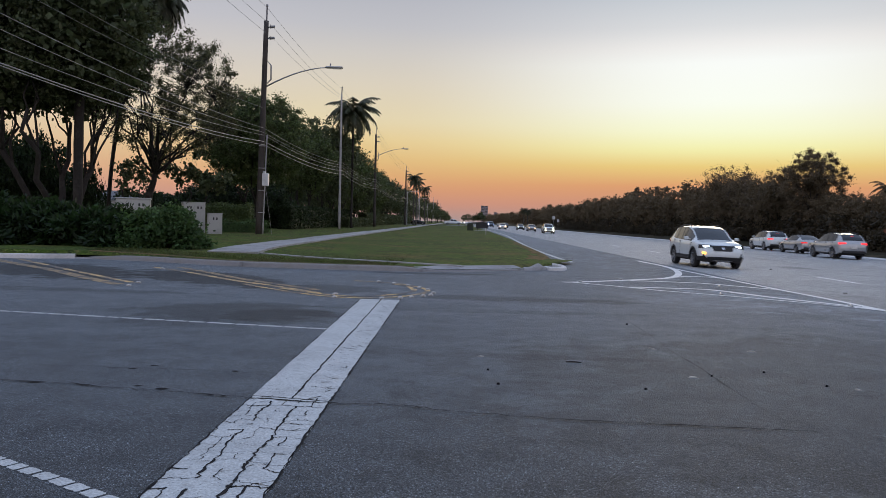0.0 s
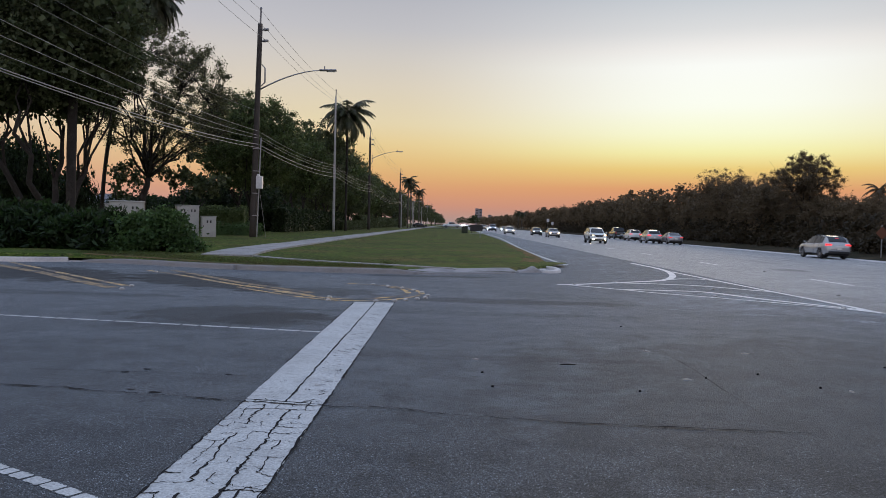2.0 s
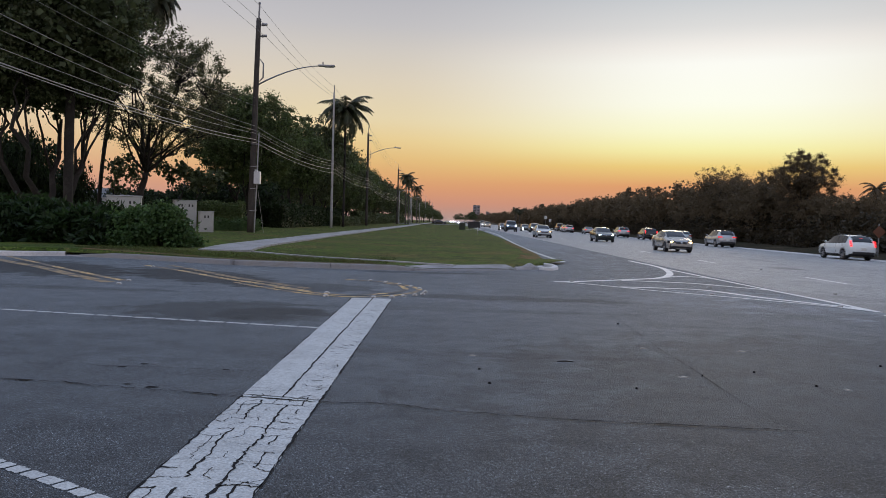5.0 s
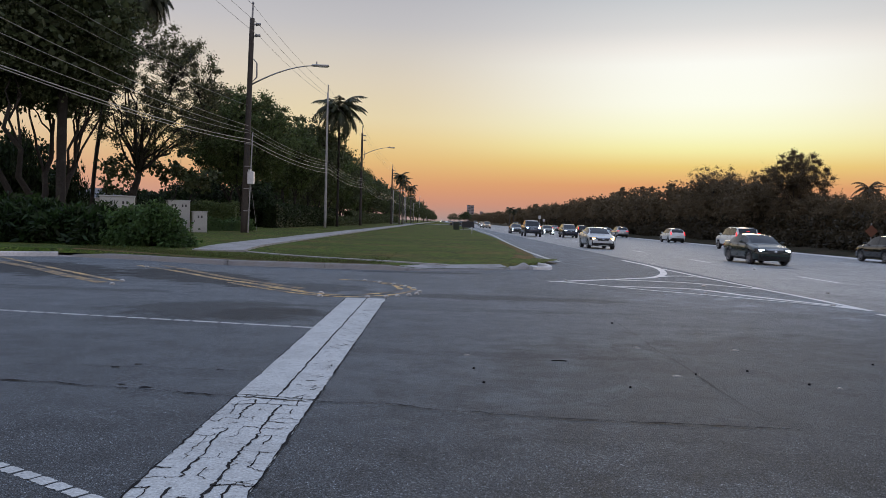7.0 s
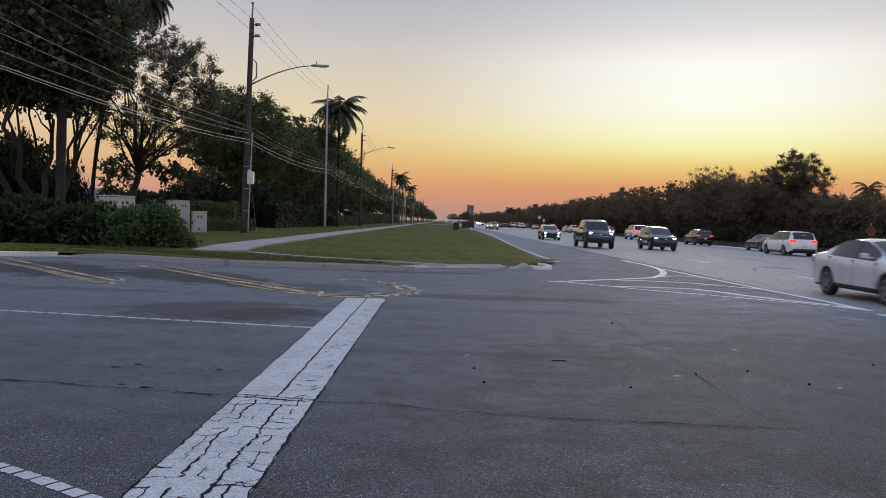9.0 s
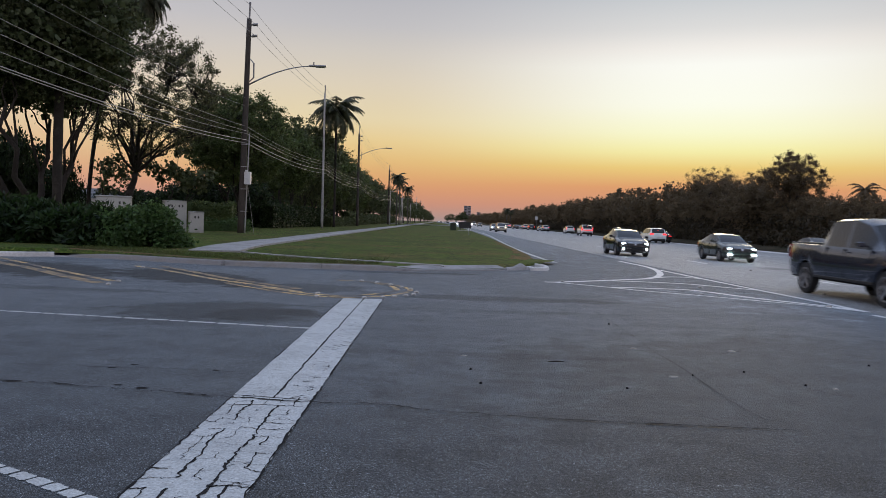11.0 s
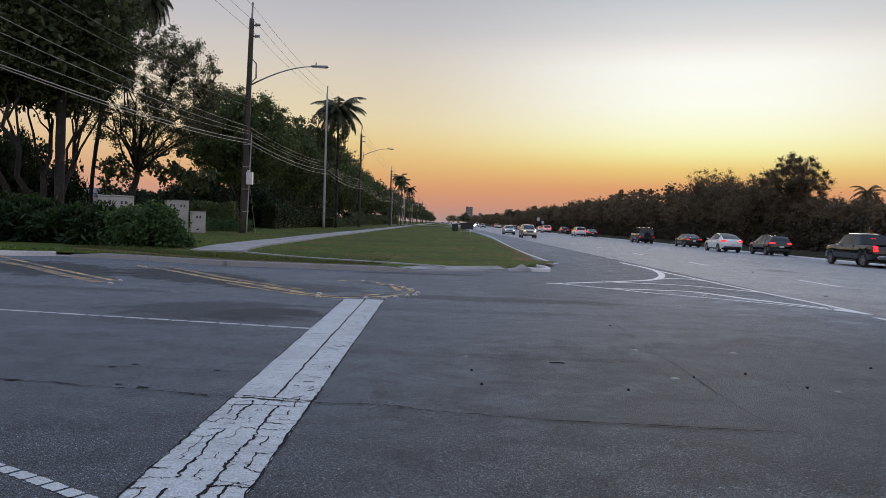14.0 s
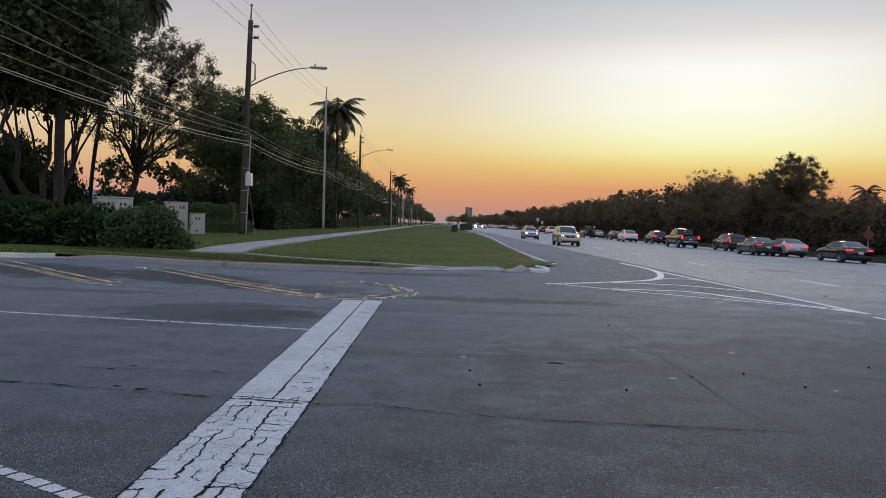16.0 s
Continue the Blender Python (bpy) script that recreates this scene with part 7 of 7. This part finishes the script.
    pl.box(-0.155, -L - 0.018, pz, 0.155, -L + 0.02, pz + 0.15)
    pl.done("number_plate", PLATE, car)
    if bar:
        b = Shell()
        b.box(-W * 0.70, -L - 0.014, t0 + 0.02, W * 0.70, -L + 0.02, t0 + 0.09)
        b.done("tail_light_bar", tail or TAIL_OFF, car)
    if tail is TAIL_ON:
        hb = Shell()
        hx = s["drop"] + (0.16 if style in ("sedan", "fastback") else 0.13)
        hz = along(s["top"], hx + 0.05) + 0.004
        hb.box(-0.14, -hx - 0.07, hz - 0.05, 0.14, -hx - 0.01, hz - 0.012, 0.005)
        hb.done("high_brake_light", TAIL_ON, car)
    if rails or style in ("suv", "large_suv"):
        for side in (-1, 1):
            rl = Shell()
            x0, x1 = s["roof"] + 0.25, s["drop"] - 0.1
            rl.tube([(side * W * s["roofw"] * 0.86, -(x0 + (x1 - x0) * t), along(s["top"], x0 + (x1 - x0) * t) + (0.035 if 0 < t < 1 else -0.01)) for t in (0, 0.12, 0.5, 0.88, 1)], [0.016] * 5, 6)
            rl.done("roof_rail", PLASTIC, car)
    if spare:
        sp = new("spare_wheel_cover", wm[1])
        sp.parent = car
        sp.matrix_basis = pose(0, -L - 0.10, 1.02, 0, 0, -90)
        hub = new("spare_wheel_disc", wm[0])
        hub.parent = car
        hub.matrix_basis = pose(0, -L - 0.14, 1.02, 0, 0, -90)
    if style == "pickup":
        bed = Shell()
        bed.box(-W * 0.82, -L + 0.12, 1.30, W * 0.82, -s["back"] - 0.12, 1.315)
        bed.done("bed_cover", PLASTIC, car)
    return tagged(car, label, "car" if style != "pickup" else "pickup truck", group)


WHITE = paint("white_car_paint", (0.66, 0.70, 0.70), 0.0, 0.3)
PEARL = paint("pearl_car_paint", (0.55, 0.58, 0.59), 0.15, 0.26)
SILVER = paint("silver_car_paint", (0.42, 0.43, 0.44), 0.35)
GREY = paint("grey_car_paint", (0.030, 0.031, 0.034), 0.2)
BLACK = paint("black_car_paint", (0.005, 0.006, 0.007), 0.0, 0.10)
NAVY = paint("dark_blue_car_paint", (0.02, 0.026, 0.045), 0.3)
GREEN_GREY = paint("green_grey_car_paint", (0.020, 0.032, 0.028), 0.25)
CHAMPAGNE = paint("champagne_car_paint", (0.40, 0.37, 0.33), 0.3)
GOLD = paint("pale_beige_car_paint", (0.50, 0.43, 0.35), 0.1)
PALE_BLUE = paint("pale_blue_car_paint", (0.38, 0.46, 0.48), 0.1)

ONC, DEP = "cars driving towards the junction", "cars driving away in the far lanes"
FLEET = {
    "E": ("suv", WHITE, "white five-door sport utility with black grille and lit headlights", ONC, dict(head=LIGHT_COLD, amber=True, cladding=True)),
    "B": ("suv", WHITE, "white compact sport utility with warm headlights and fog lights", ONC, dict(head=LIGHT_WARM, fog=LIGHT_WARM, cladding=True)),
    "C1": ("sedan", GREEN_GREY, "dark green-grey saloon car with lit headlights", ONC, dict(head=LIGHT_COLD)),
    "C2": ("sedan", CHAMPAGNE, "champagne saloon car with warm lit headlights", ONC, dict(head=LIGHT_WARM)),
    "C3": ("sedan", PEARL, "pearl white saloon car with yellowish headlights", ONC, dict(head=LIGHT_WARM)),
    "C4": ("pickup", NAVY, "dark blue crew-cab pickup truck with blue-white headlights", ONC, dict(head=LIGHT_BLUE)),
    "C5": ("suv", NAVY, "dark blue sport utility with lit headlights", ONC, dict(head=LIGHT_COLD, cladding=True)),
    "C6": ("sedan", BLACK, "black saloon car with headlights and upright fog lights", ONC, dict(head=LIGHT_COLD, fog=LIGHT_COLD)),
    "C7": ("sedan", GREEN_GREY, "dark saloon car with bright headlights and fog lights", ONC, dict(head=LIGHT_COLD, fog=LIGHT_COLD, wide_fog=True)),
    "C8": ("suv", GOLD, "pale beige sport utility with warm headlights", ONC, dict(head=LIGHT_WARM)),
    "C9": ("sedan", SILVER, "silver saloon car with lit headlights", ONC, dict(head=LIGHT_COLD)),
    "D0": ("pickup", BLACK, "black pickup truck seen from behind", DEP, dict()),
    "D1": ("suv", WHITE, "white sport utility with lit brake lights", DEP, dict(tail=TAIL_ON)),
    "D2": ("sedan", SILVER, "silver saloon car with lit tail lights", DEP, dict(tail=TAIL_DIM)),
    "D3": ("suv", SILVER, "silver-grey sport utility with lit brake lights", DEP, dict(tail=TAIL_ON)),
    "D4": ("suv", SILVER, "silver sport utility with lit brake lights", DEP, dict(tail=TAIL_ON)),
    "D5": ("suv", BLACK, "black sport utility with tall red tail lights", DEP, dict(tail=TAIL_ON, tall=True)),
    "D6": ("hatch", PALE_BLUE, "pale blue hatchback with unlit tail lights", DEP, dict()),
    "D7": ("suv", SILVER, "silver-grey crossover with lit tail lights", DEP, dict(tail=TAIL_DIM)),
    "D8": ("suv", WHITE, "white sport utility with tall red tail lights", DEP, dict(tail=TAIL_ON, tall=True)),
    "D9": ("large_suv", WHITE, "large white sport utility with a full-width red light bar", DEP, dict(tail=TAIL_ON, bar=True)),
    "D10": ("suv", BLACK, "black sport utility with round red tail lights", DEP, dict(tail=TAIL_ON)),
    "D11": ("sedan", GREY, "dark grey saloon car with lit tail lights", DEP, dict(tail=TAIL_DIM)),
    "D12": ("minivan", WHITE, "white minivan with lit brake lights", DEP, dict(tail=TAIL_ON)),
    "D14": ("boxy_suv", NAVY, "dark blue boxy off-road car with spare wheel on its back", DEP, dict(tail=TAIL_DIM, spare=True)),
    "D15": ("sedan", SILVER, "silver saloon car with unlit tail lights", DEP, dict()),
    "D16": ("sedan", BLACK, "black saloon car with lit tail lights", DEP, dict(tail=TAIL_DIM)),
    "D17": ("fastback", WHITE, "white fastback electric car with lit brake lights", DEP, dict(tail=TAIL_ON)),
    "D18": ("suv", BLACK, "black sport utility with bright red tail lights", DEP, dict(tail=TAIL_ON)),
    "D19": ("pickup", BLACK, "black crew-cab pickup truck with lit brake lights", DEP, dict(tail=TAIL_ON)),
    "D20": ("suv", BLACK, "black sport utility with tall upright brake lights", DEP, dict(tail=TAIL_ON, tall=True)),
    "D21": ("sedan", NAVY, "dark blue saloon car with lit tail lights", DEP, dict(tail=TAIL_DIM)),
    "D22": ("sedan", SILVER, "silver saloon car with orange-red brake lights", DEP, dict(tail=TAIL_ON)),
    "D23": ("sedan", BLACK, "black saloon car with lit brake lights", DEP, dict(tail=TAIL_ON)),
}
LIGHT_BEAM = lamp_material("full_beam_headlight", (1.0, 0.95, 0.85), 1600)
LENS[LIGHT_BEAM.name] = LENS[LIGHT_COLD.name]
FAR = "headlights far down the road"
for k in range(31):
    FLEET["F%d" % k] = (("sedan", "suv", "sedan", "pickup", "suv")[k % 5], (SILVER, WHITE, GREY, BLACK, CHAMPAGNE)[(k * 3) % 5], "far car with lit headlights", FAR, dict(head=LIGHT_BEAM))
FLEET["G0"] = ("pickup", WHITE, "white pickup truck waiting at the far side street", "cars at the far side street", dict())
FLEET["G1"] = ("sedan", BLACK, "dark saloon car at the far side street", "cars at the far side street", dict())
NAMES = {"sedan": "saloon_car", "suv": "sport_utility", "pickup": "pickup_truck", "hatch": "hatchback", "fastback": "fastback_car", "large_suv": "large_sport_utility", "minivan": "minivan", "boxy_suv": "off_road_car"}
CARS = {k: build_car(NAMES[v[0]], v[0], v[1], v[2], v[3], **v[4]) for k, v in FLEET.items()}

house(-37.0, 84, 5.0, 6.0)
tower(50.6, 1500, 13.0, 14.0, 33.0, 11)
tower(73.0, 1520, 6.5, 9.0, 21.5, 7)


# lane, then rows of (seconds, distance up the road of the end that faces the junction)
TRACKS = {
    "E": (10.29, [(0, 30.29), (0.5, 21.02), (1, 11.75), (16, -266.43)]),
    "B": (15.31, [(0, 130.10), (1, 104.14), (1.5, 92.33), (2, 81.09), (2.5, 69.38), (3, 58.02), (3.5, 47.24), (4, 35.62), (4.5, 24.06), (16, -241.76)]),
    "C1": (15.31, [(0, 188.21), (0.88, 166.14), (1.75, 145.36), (2.62, 125.65), (3.5, 106.80), (4, 96.50), (4.38, 88.72), (5.25, 70.83), (6.3, 49.66), (6.5, 46.07), (7, 35.87), (7.5, 25.65), (16, -147.96)]),
    "C2": (15.31, [(0, 160.21), (1, 138.19), (2, 116.46), (2.5, 105.58), (3, 94.57), (3.5, 84.10), (4, 73.20), (4.5, 62.32), (16, -187.93)]),
    "C3": (10.47, [(0, 180.33), (1, 160.39), (1.5, 150.43), (2.38, 133.29), (3.25, 116.93), (4.12, 101.24), (5, 85.93), (5.88, 70.85), (6.3, 63.56), (6.5, 60.15), (7, 51.00), (7.5, 42.37), (8, 33.89), (8.5, 24.91), (9, 15.90), (16, -110.27)]),
    "C4": (10.47, [(0, 246.62), (3, 176.42), (3.5, 164.73), (4.45, 143.08), (5.4, 122.78), (6.35, 103.47), (7, 90.64), (7.5, 81.00), (8, 71.77), (8.5, 61.63), (9, 51.60), (9.2, 48.12), (9.7, 39.15), (16, -73.89)]),
    "C5": (15.31, [(0, 249.01), (5.8, 120.55), (6.3, 109.48), (6.5, 105.12), (7, 93.54), (7.5, 83.15), (8, 73.69), (8.5, 63.33), (9, 53.59), (9.2, 49.88), (9.7, 40.54), (16, -77.17)]),
    "C6": (10.47, [(0, 264.0), (6, 130.24), (6.5, 120.57), (7.42, 103.15), (8, 92.64), (8.5, 83.73), (9, 74.94), (9.2, 71.30), (10.17, 55.14), (11.3, 36.54), (11.5, 32.95), (12, 24.72), (12.5, 16.28), (16, -40.19)]),
    "C7": (15.31, [(0, 285.0), (7.5, 104.07), (8, 95.14), (8.5, 86.07), (9, 75.21), (9.75, 62.75), (10.62, 46.63), (11.3, 33.05), (11.5, 28.55), (12, 17.46), (16, -71.27)]),
    "C8": (10.47, [(0, 284.63), (8.5, 167.14), (9, 160.23), (9.88, 148.29), (10.75, 136.65), (11.62, 125.14), (12.5, 113.57), (13.38, 101.79), (14, 93.23), (14.5, 86.02), (15, 78.63), (15.5, 71.06), (16, 63.29)]),
    "C9": (10.47, [(0, 312.0), (9, 174.0), (12, 139.44), (12.5, 135.66), (13.38, 127.81), (14.25, 117.04), (15.12, 104.20), (16, 90.24)]),
    "D0": (26.91, [(0, 80.40), (0.5, 91.00), (1, 102.24), (1.5, 113.29), (2, 124.05), (2.5, 134.65), (16, 420.76)]),
    "D1": (26.91, [(0, 65.69), (0.5, 77.66), (1, 89.69), (1.5, 101.64), (2, 114.35), (3, 138.46), (3.5, 149.05), (16, 413.96)]),
    "D2": (26.91, [(0, 59.36), (0.88, 74.44), (1.5, 85.42), (2, 93.75), (2.5, 102.41), (3.5, 121.33), (4, 130.88), (16, 359.89)]),
    "D3": (24.89, [(0, 49.32), (1, 71.70), (1.5, 83.46), (2, 95.84), (3, 119.04), (3.5, 129.80), (16, 398.85)]),
    "D4": (26.91, [(0, 16.57), (1.5, 43.87), (2, 54.40), (2.5, 64.99), (3, 75.29), (3.5, 86.54), (4, 97.34), (4.58, 110.44), (5.44, 130.34), (6.3, 150.83), (6.8, 161.43), (16, 345.0)]),
    "D5": (26.91, [(0, 3.87), (2, 40.27), (2.5, 50.41), (3, 60.64), (3.5, 70.70), (4, 81.51), (4.5, 92.64), (5.5, 115.92), (6.3, 135.54), (6.5, 140.31), (7, 150.91), (16, 328.0)]),
    "D6": (26.91, [(0, -1.79), (2.5, 43.71), (3, 52.24), (3.5, 60.82), (4, 70.75), (4.75, 84.50), (5.62, 100.99), (6.3, 114.01), (6.5, 118.00), (7, 127.93), (16, 306.71)]),
    "D7": (26.91, [(0, -16.29), (3, 38.31), (3.5, 47.39), (4, 56.52), (4.5, 65.99), (5.5, 85.69), (6.3, 102.20), (6.5, 105.68), (7, 116.96), (7.5, 127.59), (8, 138.19), (16, 290.0)]),
    "D8": (26.91, [(0, -43.81), (5.8, 66.13), (6.3, 75.61), (6.5, 79.32), (7, 89.46), (7.5, 97.92), (8, 107.78), (9.17, 129.29), (10.13, 146.43), (11.09, 163.15), (12.04, 179.39), (13, 195.21), (13.5, 203.37), (16, 244.22)]),
    "D9": (24.89, [(0, -62.74), (5.8, 42.82), (6.3, 51.16), (6.5, 54.40), (7, 63.59), (7.5, 71.62), (8, 79.22), (8.5, 88.87), (9, 98.18), (9.2, 100.70), (9.72, 109.70), (10.58, 124.49), (11.3, 137.07), (12.29, 154.08), (13.14, 169.42), (14, 184.82), (14.5, 193.86), (16, 221.01)]),
    "D10": (26.91, [(0, -82.53), (7, 44.87), (7.5, 53.27), (8, 61.70), (8.5, 71.17), (9, 80.00), (9.2, 82.65), (10.12, 99.78), (11, 116.14), (11.3, 121.78), (11.5, 125.03), (12, 134.53), (12.5, 143.22), (13.62, 163.95), (14.5, 179.77), (15, 188.75), (16, 206.70)]),
    "D11": (26.91, [(0, -98.89), (7.5, 37.61), (8, 46.26), (8.5, 54.84), (8.94, 61.97), (9.88, 76.54), (10.81, 90.43), (12, 107.74), (12.5, 115.17), (13, 123.06), (13.5, 130.99), (14, 139.10), (14.56, 148.54), (15.5, 165.07), (16, 174.19)]),
    "D12": (24.89, [(0, -110.30), (8, 35.30), (8.5, 44.49), (9, 53.64), (9.2, 56.92), (10.36, 77.16), (11.3, 93.35), (11.5, 96.01), (12, 106.40), (12.5, 114.06), (13, 122.55), (13.5, 131.55), (14, 139.86), (15, 157.77), (16, 175.91)]),
    "D14": (24.89, [(0, -157.30), (10.8, 39.26), (11.3, 48.20), (11.5, 51.81), (12, 60.45), (12.5, 68.68), (13, 77.44), (13.5, 85.99), (14, 94.73), (14.5, 102.96), (15, 112.19), (15.5, 121.26), (16, 130.74)]),
    "D15": (26.91, [(0, -146.30), (10.8, 50.26), (11.3, 60.12), (11.5, 64.24), (12.5, 80.15), (13, 89.13), (14.12, 105.82), (15, 118.16), (15.5, 125.73), (16, 133.09)]),
    "D16": (26.91, [(0, -165.13), (11.5, 44.17), (12, 52.03), (12.5, 59.84), (13, 67.77), (13.5, 75.81), (14, 83.12), (14.5, 92.11), (15, 101.31), (15.5, 110.13), (16, 119.12)]),
    "D17": (24.89, [(0, -189.00), (12.5, 38.50), (13, 48.10), (13.5, 57.65), (14, 66.73), (14.5, 76.47), (15, 85.01), (15.5, 93.49), (16, 102.16)]),
    "D18": (26.91, [(0, -189.68), (12.5, 37.82), (13, 45.72), (13.5, 53.65), (14, 61.70), (14.5, 70.30), (15, 78.64), (15.5, 87.47), (16, 95.67)]),
    "D19": (24.89, [(0, -211.77), (13.5, 33.93), (14, 43.04), (14.5, 52.10), (15, 60.78), (15.5, 69.74), (16, 77.84)]),
    "D20": (26.91, [(0, -210.47), (14, 44.33), (14.5, 50.76), (15, 57.17), (15.5, 64.04), (16, 70.52)]),
    "D21": (24.89, [(0, -232.14), (15, 40.86), (15.5, 50.06), (16, 59.24)]),
    "D22": (26.91, [(0, -230.50), (15, 42.50), (15.5, 50.63), (16, 58.76)]),
    "D23": (26.91, [(0, -241.00), (15.5, 41.10), (15.8, 46.10), (16, 49.90)]),
}
for k in range(31):
    lane, y0 = (10.47, 15.31)[k % 2], 320.0 + 26 * k
    TRACKS["F%d" % k] = (lane, [(0.0, y0), (8.0, y0 - 30.0), (16.0, y0 - 62.0)])


def roll_wheels(k, rows, away):
    """Turns the wheels of a car by the way it covers while it passes close by."""
    s = STYLES[FLEET[k][0]]
    ts, ys = [t for t, _ in rows], [y for _, y in rows]
    lo, hi = (36.0, 64.0) if away else (12.0, 62.0)
    times = [t for t in np.arange(0, 16.0001, 0.005) if lo < np.interp(t, ts, ys) < hi]
    if not times:
        return
    step, turns = radians(80) * s["r"], [(0.0, 0.0)] if times[0] > 0.01 else []
    y0 = last = float(np.interp(times[0], ts, ys))
    turns.append((float(times[0]), 0.0))
    for t in times[1:]:
        y = float(np.interp(t, ts, ys))
        if abs(y - last) > step * 0.9:
            turns.append((float(t), math.degrees(abs(y - y0) / s["r"])))
            last = y
    if turns[-1][0] < 16.0:
        turns.append((16.0, turns[-1][1]))
    for wh in [c for c in CARS[k].children if c.name.split(".")[0] == "wheel"]:
        at = wh.matrix_basis.translation.copy()
        out = at.x > 0
        walk(wh, [(t, pose(at.x, at.y, at.z, -a % 360 if out else a % 360, 0, 0 if out else 180)) for t, a in turns])


def motions():
    # two cars creep across at the far side street
    for k, y, start, rows in (("G0", 252.0, 6.0, ((0, 1.4), (1, 2.0), (2, 2.7), (3, 4.4), (4, 7.6), (5, 13.5), (6, 19.8))), ("G1", 242.0, 8.8, ((0, -9.9), (2, -7.7), (3.5, -5.9), (5, -1.0), (6.2, 3.4), (7, 6.4), (7.8, 12.0), (8.8, 19.8)))):
        keys = [(t, pose(x, y, 0.345 if x < 5 else fall(x) + 0.02, 0, 0, -90)) for t, x in rows]
        # round the corner into the far lanes and away
        for dt, x, dy, turn in ((0.5, 23.8, 1.6, -60), (1.0, 24.8, 5.5, -22), (1.5, 24.89, 11.0, 0), (3.0, 24.89, 30.0, 0)):
            keys.append((start + dt, pose(x, y + dy, fall(x) + 0.02, 0, 0, turn)))
        keys.append((16.0, pose(24.89, y + 30.0 + 13.0 * (13.0 - start), fall(24.89) + 0.02, 0, 0, 0)))
        walk(CARS[k], keys)
    for k, (lane, rows) in TRACKS.items():
        away = k.startswith("D")
        length = STYLES[FLEET[k][0]]["L"] if away else 0.0
        walk(CARS[k], [(t, pose(lane + bend(y), y + length, fall(lane), 0, 0.80 if away else -0.80, 0 if away else 180)) for t, y in rows])
        roll_wheels(k, rows, away)


motions()
